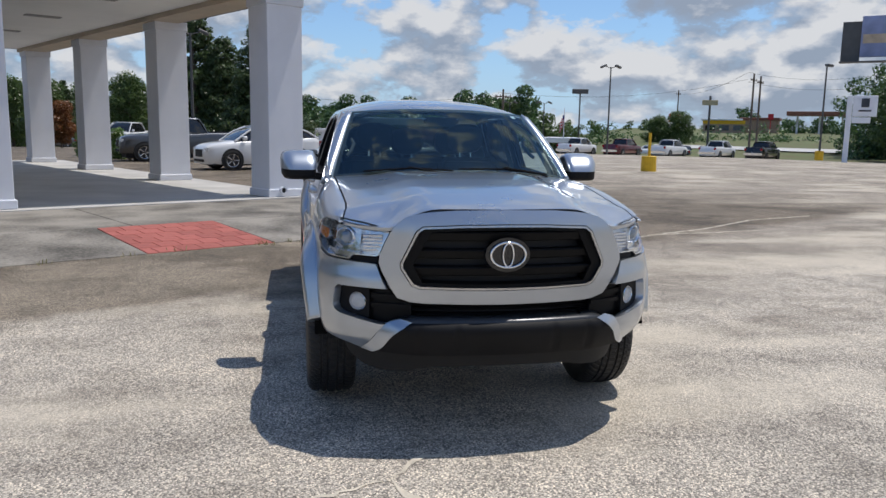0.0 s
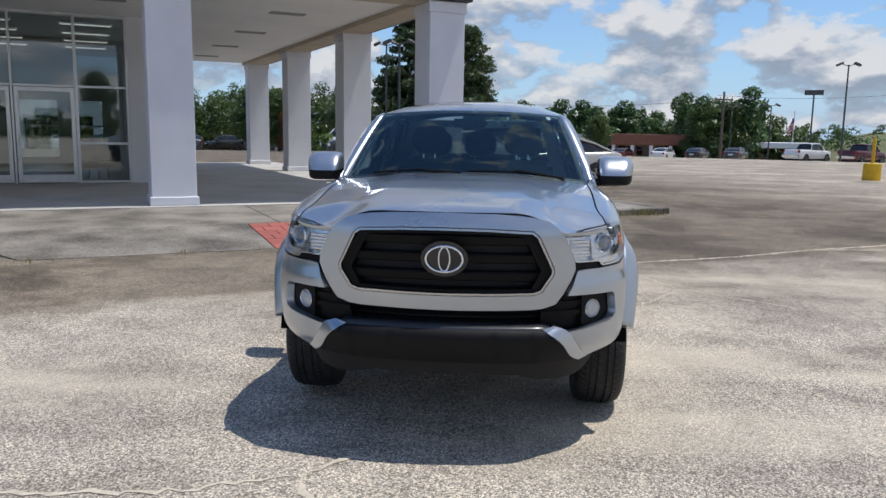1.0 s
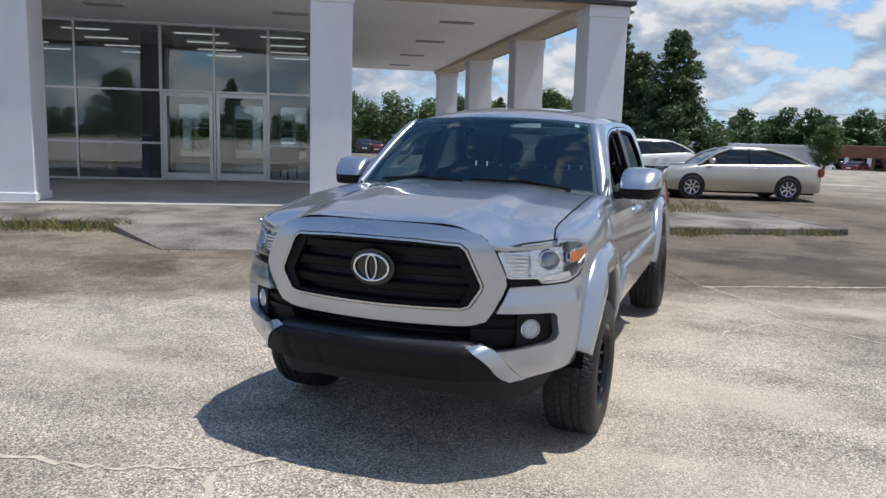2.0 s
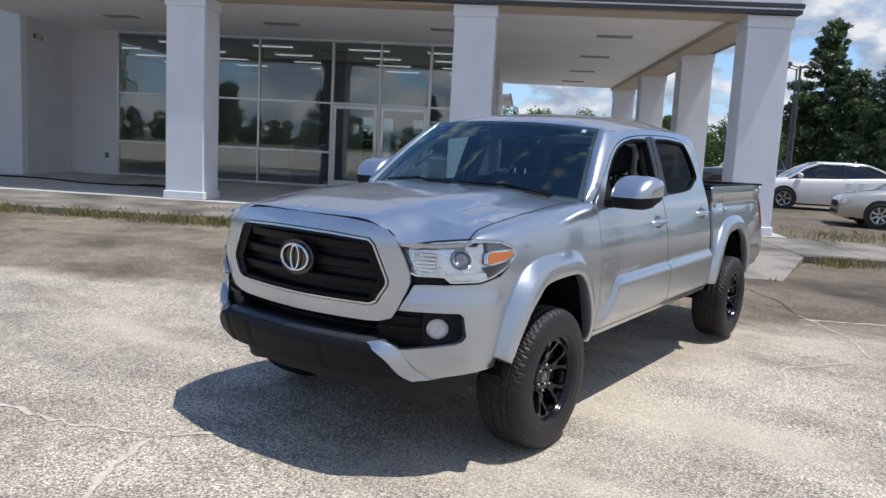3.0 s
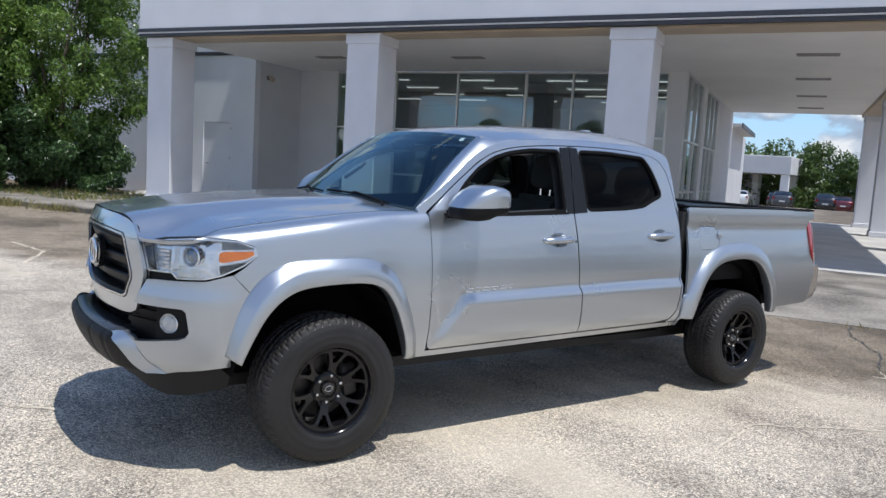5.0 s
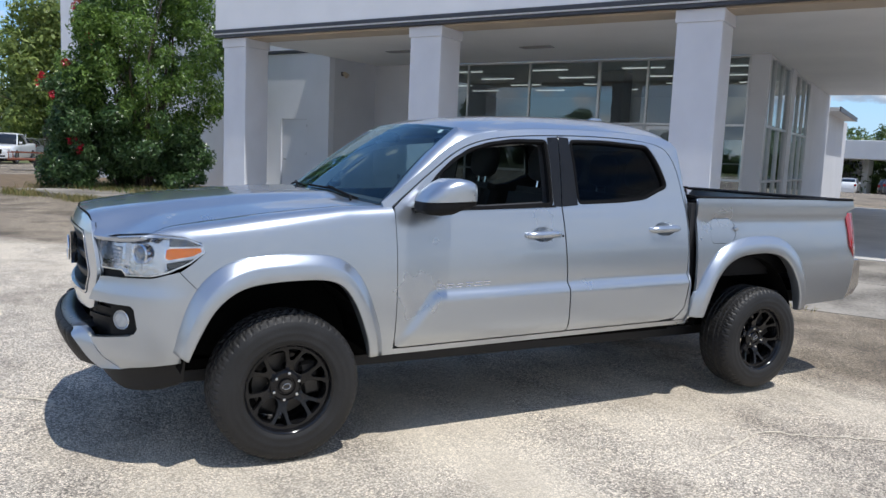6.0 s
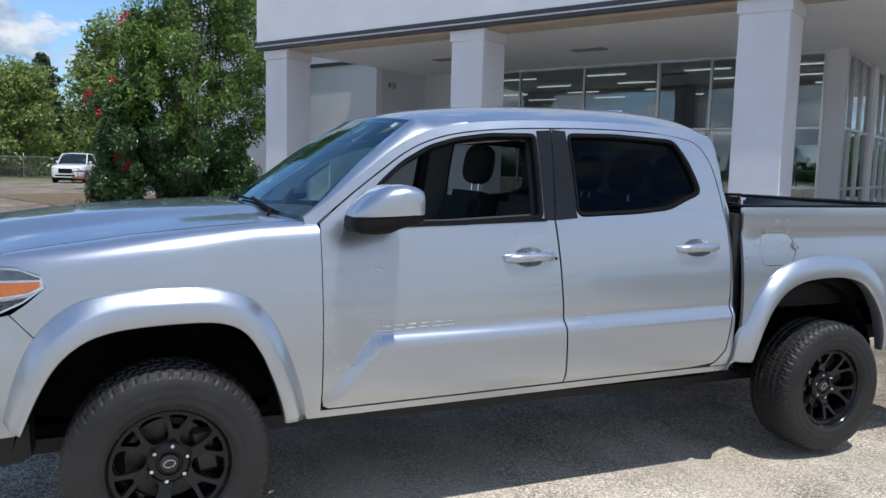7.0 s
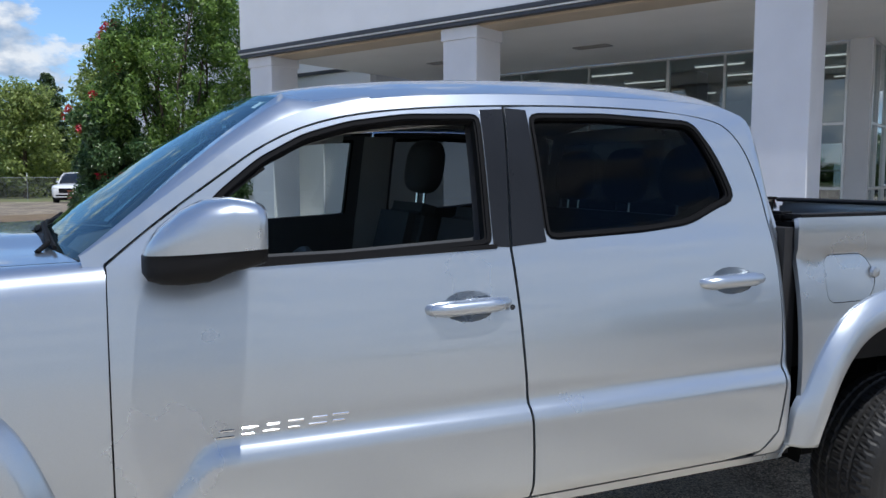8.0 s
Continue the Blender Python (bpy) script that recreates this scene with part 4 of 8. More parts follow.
# fenders
fm, rm = mid_line(F_OUT, F_IN), mid_line(R_OUT, R_IN)
fm_a = [(a_y(y), z) for y, z in fm]
top = [(a_y(y), CREST(y) + 0.10) for y in (0.535, 0.3, 0.1, -0.1, -0.3, -0.5, -0.60, -0.63)]
fender = [(0.5465, 0.50), (0.5465, 1.24)] + top
fender += [(a_x(0.765), 1.122), (a_x(0.79), 1.122), (a_y(-0.48), 1.114), (a_y(-0.402), 1.088), (a_y(-0.384), 1.046), (a_y(-0.445), 0.990), (a_y(-0.491), 0.957), (a_y(-0.409), 0.870)]
k0 = min(range(len(fm)), key=lambda i: abs(fm[i][1] - 0.86) + (10 if fm[i][0] > 0 else 0))
fender += fm_a[k0:]
fender = fender[::-1]
both("fender", skin(fender[::-1], fender_pt, 0.026, flip=False), SILVER, truck)


# hood
def hood_pt(x, y):
    return Vector((x, y, hood_z(x, y)))


edge = [(0.0, -0.856), (0.2, -0.847), (0.36, -0.834), (0.44, -0.824), (0.49, -0.822), (0.53, -0.825), (0.56, -0.822), (0.60, -0.792), (0.64, -0.757), (0.68, -0.722), (0.73, -0.672), (0.757, -0.638)]
rim_r = edge + [(SEAM_X(y) - 0.004, y) for y in (-0.60, -0.5, -0.4, -0.2, 0.0, 0.2, 0.36, 0.49)]
back = [(0.70, 0.475), (0.5, 0.40), (0.25, 0.345), (0.0, 0.33)]
half = rim_r + back
hood = half + [(-x, y) for x, y in half[-2:0:-1]]
part("hood", skin(hood, hood_pt, 0.03, flange=0.016), SILVER, truck)
# thin dark bar added along the hood's front edge as its shaded gap
lip = [(-x, y) for x, y in edge[4:0:-1]] + edge[:5]
part("hood_seam_seal", tube([Vector((x, y - 0.0035, hood_z(x, y) - 0.002)) for x, y in lip], 0.0036, 6), SEAL, truck)
# black strips added behind the seams stand in for the shade in the gaps
both("seam_shadow_gap", skin([(SEAM_X(y) - 0.03, y) for y in (-0.60, -0.4, -0.1, 0.2, 0.48)] + [(SEAM_X(y) + 0.03, y) for y in (0.48, 0.2, -0.1, -0.4, -0.60)], lambda x, y: Vector((x, y, hood_z(SEAM_X(y), y) - 0.034)), 0.05, flange=0, flip=True), BLACK, truck)
both("door_gap_filler", skin([(0.525, 0.51), (0.575, 0.51), (0.575, 1.22), (0.525, 1.22)], lambda y, z: Vector((flank(y, z) - 0.026, y, z)), 0.05, flange=0), BLACK, truck)

# cab side: doors, frame round them, roof
RAIL = curve([(0.497, 1.272), (0.60, 1.350), (0.74, 1.455), (0.88, 1.560), (1.02, 1.628), (1.20, 1.668), (1.45, 1.692), (1.75, 1.703), (2.05, 1.703), (2.30, 1.695), (2.44, 1.676), (2.53, 1.625), (2.572, 1.53), (2.597, 1.42), (2.610, 1.32)], 4)
SEAMLINE = curve([(0.548, 1.250), (0.66, 1.345), (0.80, 1.450), (0.93, 1.540), (1.06, 1.596), (1.22, 1.630), (1.45, 1.652), (1.75, 1.664), (2.03, 1.664), (2.27, 1.652), (2.39, 1.620), (2.458, 1.545), (2.492, 1.42), (2.506, 1.28)], 4)
up_front = [p for p in SEAMLINE if p[0] < 1.597]
up_rear = [p for p in SEAMLINE if p[0] > 1.606]
win_f = [(0.735, 1.262), (0.80, 1.235), (1.10, 1.240), (1.505, 1.262), (1.522, 1.637), (1.30, 1.631), (1.14, 1.606), (1.02, 1.570), (0.90, 1.504), (0.80, 1.420), (0.710, 1.320)]
win_f = rounded(win_f, 0.03, 3)
win_r = rounded([(1.674, 1.270), (2.02, 1.284), (2.20, 1.302), (2.385, 1.376), (2.368, 1.46), (2.338, 1.560), (2.292, 1.634), (1.95, 1.650), (1.677, 1.644)], 0.04, 3)
H_F, H_R = (1.418, 1.105), (2.323, 1.128)
bowl_f, bowl_r = ellipse(*H_F, 0.075, 0.042, 16), ellipse(*H_R, 0.075, 0.042, 16)
door_f = [(0.551, 0.57), (0.556, 0.540), (0.575, 0.529), (1.592, 0.548), (1.583, 0.70), (1.565, 1.0), (1.553, 1.255), (1.597, 1.655)] + up_front[::-1] + [(0.549, 1.24)]
door_r = [(1.600, 0.548), (2.30, 0.560), (2.41, 0.576), (2.475, 0.64), (2.497, 0.80), (2.510, 1.0), (2.512, 1.15)] + up_rear[::-1] + [(1.605, 1.657), (1.561, 1.255), (1.573, 1.0), (1.591, 0.70)]


def flank_pt(y, z):
    return Vector((flank(y, z), y, z))


def flank_at(off):
    return lambda y, z: Vector((flank(y, z) + off, y, z))


def bowl_pt(c):
    def f(y, z):
        r = min(1.0, math.hypot((y - c[0]) / 0.075, (z - c[1]) / 0.042))
        return Vector((flank(y, z) - 0.004 - 0.020 * (1 - r ** 2.5), y, z))
    return f


doors = []
for nm, outline, win, hc, bowl in (("front_door", door_f, win_f, H_F, bowl_f), ("rear_door", door_r, win_r, H_R, bowl_r)):
    pr = both(nm, skin(outline, flank_pt, 0.013, holes=[win, bowl]), SILVER, truck)
    doors.append(pr)
    both("handle_bowl", skin(bowl, bowl_pt(hc), 0.012, flange=0), SILVER, pr)
    hx = flank(hc[0], hc[1])
    bm = bmesh.new()
    n = 14
    rows = []
    for k in range(n + 1):
        s = k / n
        y = hc[0] - 0.124 + 0.248 * s
        bulge = 0.040 * min(1.0, 4.2 * s, 4.2 * (1 - s)) ** 0.5
        hz = 0.013 + 0.009 * min(1, 5 * s, 5 * (1 - s))
        zz = hc[1] - 0.004 + 0.008 * s
        row = [bm.verts.new((hx - 0.012 + bulge * 0.5 + (0.013 + bulge * 0.5) * math.cos(t), y, zz + hz * math.sin(t))) for t in [2 * math.pi * j / 10 for j in range(10)]]
        rows.append(row)
    for r0, r1 in zip(rows, rows[1:]):
        for j in range(10):
            bm.faces.new((r0[j], r0[(j + 1) % 10], r1[(j + 1) % 10], r1[j])).smooth = True
    bm.faces.new(rows[0]); bm.faces.new(rows[-1])
    bmesh.ops.recalc_face_normals(bm, faces=bm.faces)
    both("handle", bm, SILVER, pr)
    seal_in = ring_offset(win, 0.020)
    both("window_seal", skin(win, flank_at(-0.004), 0.02, holes=[seal_in], flange=0.03), SEAL, pr)
    mid = ring_offset(win, 0.008)
    both("seal_lip", skin(mid, flank_at(0.002), 0.02, holes=[ring_offset(win, 0.015)], flange=0.01), SEAL, pr)
    both("door_trim", skin(ring_offset(outline, 0.02), flank_at(-0.075), 0.05, holes=[ring_offset(win, 0.02)], flange=0, flip=True), TRIM_IN, pr)
    both("door_core", skin(ring_offset(outline, 0.012), flank_at(-0.03), 0.06, holes=[ring_offset(win, -0.002)], flange=0), BLACK, pr)
    if nm == "front_door":
        both("pillar_trim", skin([(1.507, 1.262), (1.5525, 1.259), (1.5965, 1.653), (1.524, 1.648)], flank_at(0.003), 0.03, flange=0.006), SATIN_BLACK, pr, "black pillar trim")
        both("sail_trim", skin([(0.66, 1.262), (0.775, 1.250), (0.775, 1.365), (0.735, 1.345)], flank_at(0.003), 0.03, flange=0.006), PLASTIC, pr)
        both("belt_strip", skin([(0.76, 1.232), (1.515, 1.257), (1.515, 1.268), (0.76, 1.243)], flank_at(0.006), 0.03, flange=0.012), SEAL, pr)
        part("keyhole", lathe([(flank(1.52, 1.09) + 0.017, 0.008), (flank(1.52, 1.09) + 0.017, 0.0005)], "x", 10), BLACK, pr[0], m=pose(0, 1.535, 1.098))
    else:
        both("pillar_trim", skin([(1.5615, 1.260), (1.673, 1.268), (1.675, 1.652), (1.6055, 1.656)], flank_at(0.003), 0.03, flange=0.006), SATIN_BLACK, pr, "black pillar trim")

# the frame round the doors: A-pillar, cant rail, rear corner
inner = up_front + up_rear
inner_off = [(y, z + 0.006) if 0.9 < y < 2.2 else ((y - 0.005, z + 0.004) if y < 0.9 else (y + 0.006, z + 0.002)) for y, z in inner]
frame_side = [(0.497, 1.272)] + [p for p in RAIL[1:]] + [(2.612, 1.0), (2.607, 0.70), (2.585, 0.56), (2.40, 0.556), (2.42, 0.570), (2.483, 0.636), (2.505, 0.80), (2.518, 1.0), (2.519, 1.15)] + inner_off[::-1] + [(0.541, 1.228), (0.505, 1.232)]


def cab_pt(y, z):
    """Flank, drawn in round the cab's rear corner."""
    r = max(0.0, (y - 2.50) / 0.11)
    return Vector((flank(y, z) - 0.045 * r * r - 0.026 * sstep(0.66, 0.50, y) * sstep(1.40, 1.27, z), y, z))


both("cab_frame", skin(frame_side[::-1], cab_pt, 0.024), SILVER, truck)

ROOF_C = lerp_table([(0.86, 1.668), (0.93, 1.702), (1.02, 1.730), (1.15, 1.752), (1.35, 1.774), (1.6, 1.790), (1.9, 1.799), (2.15, 1.800), (2.33, 1.793), (2.44, 1.778), (2.52, 1.752), (2.58, 1.71)])
RAIL_Z = lerp_table([(p[0], p[1]) for p in RAIL])


def roof_edge(y):
    return flank(y, RAIL_Z(y)) - 0.002


def roof_pt(e, y):
    x = e * roof_edge(y)
    zr, zc = RAIL_Z(y) + 0.001, ROOF_C(y)
    return Vector((x, y - 0.05 * e * e * 0, zr + (zc - zr) * (1 - abs(e) ** 2.9)))


roof_half = [(0.0, 0.922), (0.45, 0.932), (0.72, 0.955), (0.87, 0.988), (0.998, 1.015)] + [(0.998, y) for y in (1.3, 1.7, 2.1, 2.33, 2.44)] + [(0.985, 2.50), (0.90, 2.54), (0.6, 2.565), (0.0, 2.575)]
roof = roof_half + [(-x, y) for x, y in roof_half[-2:0:-1]]
part("roof", skin(roof, roof_pt, 0.045, flange=0.02), SILVER, truck)
part("headliner", skin([(-0.93, 1.02), (0.93, 1.02), (0.93, 2.45), (-0.93, 2.45)], lambda e, y: roof_pt(e, y) - Vector((0, 0, 0.05)), 0.08, flange=0, flip=True), HEADLINER, truck)
ant = bmesh.new()
tube([(0.0, 2.32, 1.786), (0.0, 2.38, 1.802), (0.0, 2.45, 1.812), (0.0, 2.475, 1.77)], [0.012, 0.02, 0.011, 0.02], 8, bm=ant)
part("antenna_fin", ant, SILVER, truck)

# windshield between the hood and the roof
WB = lerp_table([(0.0, 0.360), (0.3, 0.378), (0.55, 0.425), (0.70, 0.472), (0.79, 0.515)])
WT = lerp_table([(0.0, 0.918), (0.3, 0.928), (0.45, 0.948), (0.605, 0.985)])


def ws_pt(e, t):
    xb, xt = 0.765 * e, 0.605 * e
    b = Vector((xb, WB(abs(xb)), 1.298 - 0.042 * e * e))
    q = Vector((xt, WT(abs(xt)), 1.702 - 0.026 * abs(e) ** 2.4))
    p = b.lerp(q, t)
    bow = math.sin(math.pi * t) * 0.016
    return p + Vector((0, -bow * 0.6, bow))


part("windshield", skin([(-1, 0), (1, 0), (1, 1), (-1, 1)], ws_pt, 0.05, flange=0.0), WINDSHIELD, truck, "green-tinted windshield").visible_shadow = False
rimw = bmesh.new()
for e0, e1, t0, t1 in ((-1.0, -0.965, 0, 1), (0.965, 1.0, 0, 1), (-0.964, 0.964, 0.965, 1.0), (-0.964, 0.964, 0.0, 0.03)):
    b2 = skin([(e0, t0), (e1, t0), (e1, t1), (e0, t1)], lambda e, t: ws_pt(e, t) + Vector((0, 0.004, -0.004)), 0.05, flange=0)
    me_ = bpy.data.meshes.new("tmp")
    b2.to_mesh(me_)
    b2.free()
    rimw.from_mesh(me_)
    bpy.data.meshes.remove(me_)
part("windshield_frit", rimw, BLACK, truck)


def apillar():
    """Strip from the glass edge to the cab frame."""
    bm = bmesh.new()
    rows = []
    for k in range(13):
        t = k / 12
        g = ws_pt(1.0, t)
        yy = 0.497 + (1.01 - 0.497) * t
        zz = RAIL_Z(yy)
        o = cab_pt(yy, zz) - Vector((0.001, 0, 0))
        m_ = g.lerp(o, 0.5) + Vector((0.012, -0.006, 0.010))
        rows.append([bm.verts.new(g + Vector((-0.004, 0.0, -0.014))), bm.verts.new(g + Vector((0.004, -0.002, 0.006))), bm.verts.new(m_), bm.verts.new(o)])
    for k in range(1, 5):
        yy = 1.01 + 0.05 * k
        zz = RAIL_Z(yy)
        o = cab_pt(yy, zz) - Vector((0.001, 0, 0))
        g = roof_pt(0.90 + 0.02 * k, yy) + Vector((0, 0, 0.001))
        rows.append([bm.verts.new(g - Vector((0.004, 0, 0.02))), bm.verts.new(g), bm.verts.new(g.lerp(o, 0.5) + Vector((0.004, 0, 0.005))), bm.verts.new(o)])
    for r0, r1 in zip(rows, rows[1:]):
        for j in range(3):
            bm.faces.new((r0[j], r0[j + 1], r1[j + 1], r1[j])).smooth = True
    bmesh.ops.recalc_face_normals(bm, faces=bm.faces)
    return bm


both("windshield_pillar", apillar(), SILVER, truck)
cowl = skin([(-1, 0), (1, 0), (1, 1), (-1, 1)], lambda e, t: Vector((0.76 * e, 0.30 + 0.13 * e * e + (WB(abs(0.765 * e)) - 0.30 - 0.13 * e * e + 0.03) * t, 1.272 - 0.045 * e * e + 0.016 * t)), 0.06, flange=0.0)
part("cowl", cowl, PLASTIC, truck)
for xa, xb, tilt in ((0.62, 0.02, 0.0), (-0.02, -0.58, 0.0)):
    w = root("wiper", ORIGIN, "", "")
    w.parent = truck
    pts = [ws_pt(xa / 0.765, 0.0) + Vector((0, -0.010, 0.010)), ws_pt((xa * 0.5 + xb * 0.5) / 0.765, 0.030) + Vector((0, -0.010, 0.012)), ws_pt(xb / 0.765, 0.022) + Vector((0, -0.008, 0.010))]
    part("blade", tube(pts, 0.006, 6), SEAL, w)
    part("arm", tube([(xa, WB(abs(xa)) - 0.05, 1.270), (xa - 0.05, WB(abs(xa)) - 0.03, 1.288), pts[1] + Vector((0, -0.004, 0.008))], 0.007, 6), SEAL, w)


# rocker, cab rear, underbody
both("rocker", skin([(0.50, 0.487), (2.60, 0.522), (2.585, 0.552), (2.40, 0.548), (2.30, 0.550), (0.615, 0.520), (0.54, 0.52), (0.505, 0.50)], flank_at(-0.004), 0.035, flange=0.05), SILVER, truck)
# lengthened out of sight behind the wheels to deepen the shadow below
part("underbody", box(-0.49, -0.55, 0.36, 0.49, 3.46, 0.50), WELL_BLACK, truck)
part("underbody", box(-0.70, 0.55, 0.45, 0.70, 2.60, 0.49), WELL_BLACK, truck)
for sx in (-0.50, 0.42):
    part("frame_rail", box(sx, -0.6, 0.34, sx + 0.08, 3.40, 0.399), BLACK, truck)
part("floor_plate", box(-0.80, 0.55, 0.501, 0.80, 2.55, 0.53), BLACK, truck)
ax = tube([(-0.7, 0, 0.38), (0.7, 0, 0.38)], 0.05, 10)
# unseen plate, made wide so that the bed's ground shadow reaches further
part("bed_underside", box(-0.80, 3.47, 0.60, 0.80, 4.20, 0.68), BLACK, truck)
part("axle", tube([(-0.7, 3.236, 0.38), (0.7, 3.236, 0.38)], 0.055, 10), BLACK, truck)
part("axle", ax, BLACK, truck)
part("differential", placed(lathe([(-0.12, 0.03), (-0.10, 0.14), (0.10, 0.14), (0.12, 0.03)], "x", 14), pose(0, 3.236, 0.38)), BLACK, truck)


def liner(cy):
    bm = bmesh.new()
    rows = []
    for k in range(15):
        t = math.radians(7 + 166 * k / 14)
        y, z = cy + 0.47 * math.cos(t), 0.44 + (0.50 if math.sin(t) > 0 else 0.3) * math.sin(t)
        rows.append([bm.verts.new((0.50, y, z)), bm.verts.new((0.878, y, z))])
    hub_ = bm.verts.new((0.50, cy, 0.42))
    for r0, r1 in zip(rows, rows[1:]):
        bm.faces.new((r0[0], r0[1], r1[1], r1[0]))
        bm.faces.new((r0[0], r1[0], hub_))
    return bm


both("wheel_liner", liner(-0.03), WELL_BLACK, truck)
both("wheel_liner", liner(3.10), WELL_BLACK, truck)
# engine bay and nose filler behind the panels
part("inner_body", box(-0.49, -0.62, 0.45, 0.49, 0.42, 1.10), WELL_BLACK, truck)

# bed
BED_TOP = 1.318
bed_out = [(2.628, 0.60), (2.625, BED_TOP), (4.13, BED_TOP), (4.155, 1.26), (4.07, 1.235), (4.10, 1.0), (4.155, 0.885), (4.12, 0.66), (4.09, 0.60), (3.72, 0.585)]
bed_out += rm[::-1]
bed_out += [(2.56, 0.515)]
bed_out[0] = (2.622, 0.60)
fuel = rounded([(2.735, 1.030), (2.94, 1.033), (2.985, 1.10), (2.945, 1.192), (2.735, 1.192)], 0.045, 5)


def bed_pt(y, z):
    v = flank_pt(y, z)
    if z > 1.2:
        v.x = 0.853 - 0.03 * max(0, (y - 3.6) / 0.6) ** 2 - 0.25 * max(0.0, z - 1.295)
    return v


both("bed_side", skin(bed_out[::-1], bed_pt, 0.026, holes=[fuel]), SILVER, truck)
fd, _x = both("fuel_door", skin(ring_offset(fuel, 0.0025), lambda y, z: bed_pt(y, z) + Vector((-0.001, 0, 0)), 0.02), SILVER, truck)
part("fuel_latch", lathe([(0.0, 0.02), (0.012, 0.017), (0.015, 0.0005)], "x", 12), SILVER, truck, m=pose(flank(2.972, 1.126) + 0.002, 2.972, 1.126))
# black block added between cab and bed for the shade in that gap
gap = box(-0.832, 2.60, 0.52, 0.832, 2.632, 1.285)
part("cab_gap_filler", gap, BLACK, truck)
bedbox = bmesh.new()
for b6 in ((-0.78, 2.64, 0.80, 0.78, 4.08, 0.83), (0.76, 2.64, 0.83, 0.80, 4.08, 1.30), (-0.80, 2.64, 0.83, -0.76, 4.08, 1.30), (-0.76, 2.64, 0.83, 0.76, 2.67, 1.30)):
    box(*b6, bm=bedbox)
part("bed_liner", bedbox, PLASTIC, truck)
for s in (1, -1):
    part("bed_rail", box(min(s * 0.765, s * 0.852), 2.63, 1.312, max(s * 0.765, s * 0.848), 4.12, 1.328, 0.006, seg=2), PLASTIC, truck)
part("bed_rail", box(-0.764, 2.63, 1.302, 0.764, 2.70, 1.334, 0.01, seg=2), PLASTIC, truck)
tg = part("tailgate", box(-0.74, 4.085, 0.66, 0.74, 4.15, 1.30, 0.02, seg=2), SILVER, truck)
part("tailgate_cap", box(-0.74, 4.07, 1.302, 0.74, 4.155, 1.325, 0.008), PLASTIC, tg)
tail = [(4.060, 1.228), (4.086, 1.0), (4.150, 0.895), (4.262, 0.90), (4.250, 1.10), (4.222, 1.225)]


def tail_pt(y, z):
    r = max(0.0, (y - 4.08) / 0.16)
    return Vector((flank(4.08, z) + 0.010 - 0.09 * r * r, y, z))


tl = both("tail_lamp", skin(tail[::-1], tail_pt, 0.02, flange=0.05), RED_LENS, truck, "red tail lamp")
both("reverse_lens", skin([(4.175, 0.905), (4.235, 0.905), (4.232, 0.99), (4.13, 0.99)], lambda y, z: tail_pt(y, z) + Vector((0.003, 0.002, 0)), 0.02, flange=0.006), REFLECTOR, tl)
bmp = bmesh.new()
rows = []
for k in range(17):
    s = -1 + 2 * k / 16
    x = 0.86 * math.copysign(abs(s) ** 0.8, s)
    y = 4.34 - 0.10 * abs(s) ** 6
    rows.append([bmp.verts.new(p) for p in ((x, 4.10, 0.885), (x, y - 0.02, 0.888), (x, y, 0.86), (x, y, 0.70), (x * 0.99, y - 0.04, 0.635), (x * 0.98, 4.10, 0.60))])
for r0, r1 in zip(rows, rows[1:]):
    for j in range(5):
        bmp.faces.new((r0[j], r1[j], r1[j + 1], r0[j + 1])).smooth = True
bmp.faces.new(rows[0]); bmp.faces.new(rows[-1])
bmesh.ops.recalc_face_normals(bmp, faces=bmp.faces)
part("rear_bumper", bmp, CHROME, truck, "chrome rear bumper")
# cab back wall with its window
cbw = [(-0.80, 0.55), (0.80, 0.55), (0.80, 1.26), (0.63, 1.66), (-0.63, 1.66), (-0.80, 1.26)]
rw = [(-0.62, 1.30), (0.62, 1.30), (0.54, 1.60), (-0.54, 1.60)]
part("cab_back", skin(cbw, lambda x, z: Vector((x, 2.605 - 0.05 * max(0, z - 1.3) / 0.36 - 0.03 * abs(x) ** 3, z)), 0.06, holes=[rw]), SILVER, truck)
part("rear_window", skin(rw, lambda x, z: Vector((x, 2.60 - 0.05 * max(0, z - 1.3) / 0.36 - 0.03 * abs(x) ** 3, z)), 0.1, flange=0), CAR_GLASS, truck, "tinted rear window")


# ---- front end ----
def ring_pt(x, z):
    y = -0.902 + 0.235 * x * x + 2.6 * max(0.0, z - 1.06) ** 2 + 0.16 * max(0.0, 0.84 - z)
    return Vector((x, y, z))


def sym(h):
    return h + [(-x, z) for x, z in h[::-1] if x > 1e-6]


RING_OUT = sym([(0.0, 0.718), (0.20, 0.720), (0.40, 0.724), (0.462, 0.730), (0.526, 0.752), (0.563, 0.806), (0.600, 0.880), (0.616, 0.925), (0.611, 0.963), (0.590, 1.015), (0.560, 1.078), (0.524, 1.122), (0.482, 1.150), (0.40, 1.170), (0.25, 1.182), (0.0, 1.185)])
RING_IN = sym([(0.0, 0.792), (0.20, 0.794), (0.418, 0.799), (0.458, 0.814), (0.512, 0.898), (0.514, 0.926), (0.440, 1.080), (0.408, 1.104), (0.20, 1.114), (0.0, 1.116)])
grille = root("grille", ORIGIN, "", "")
grille.parent = truck
# black ring added behind the surround's edge, so the seam round it looks shaded
part("surround_gap", skin(ring_offset(RING_OUT, -0.001), lambda x, z: ring_pt(x, z) + Vector((0, 0.018, -0.010)), 0.05, holes=[ring_offset(RING_OUT, 0.025)], flange=0.0), WELL_BLACK, grille)
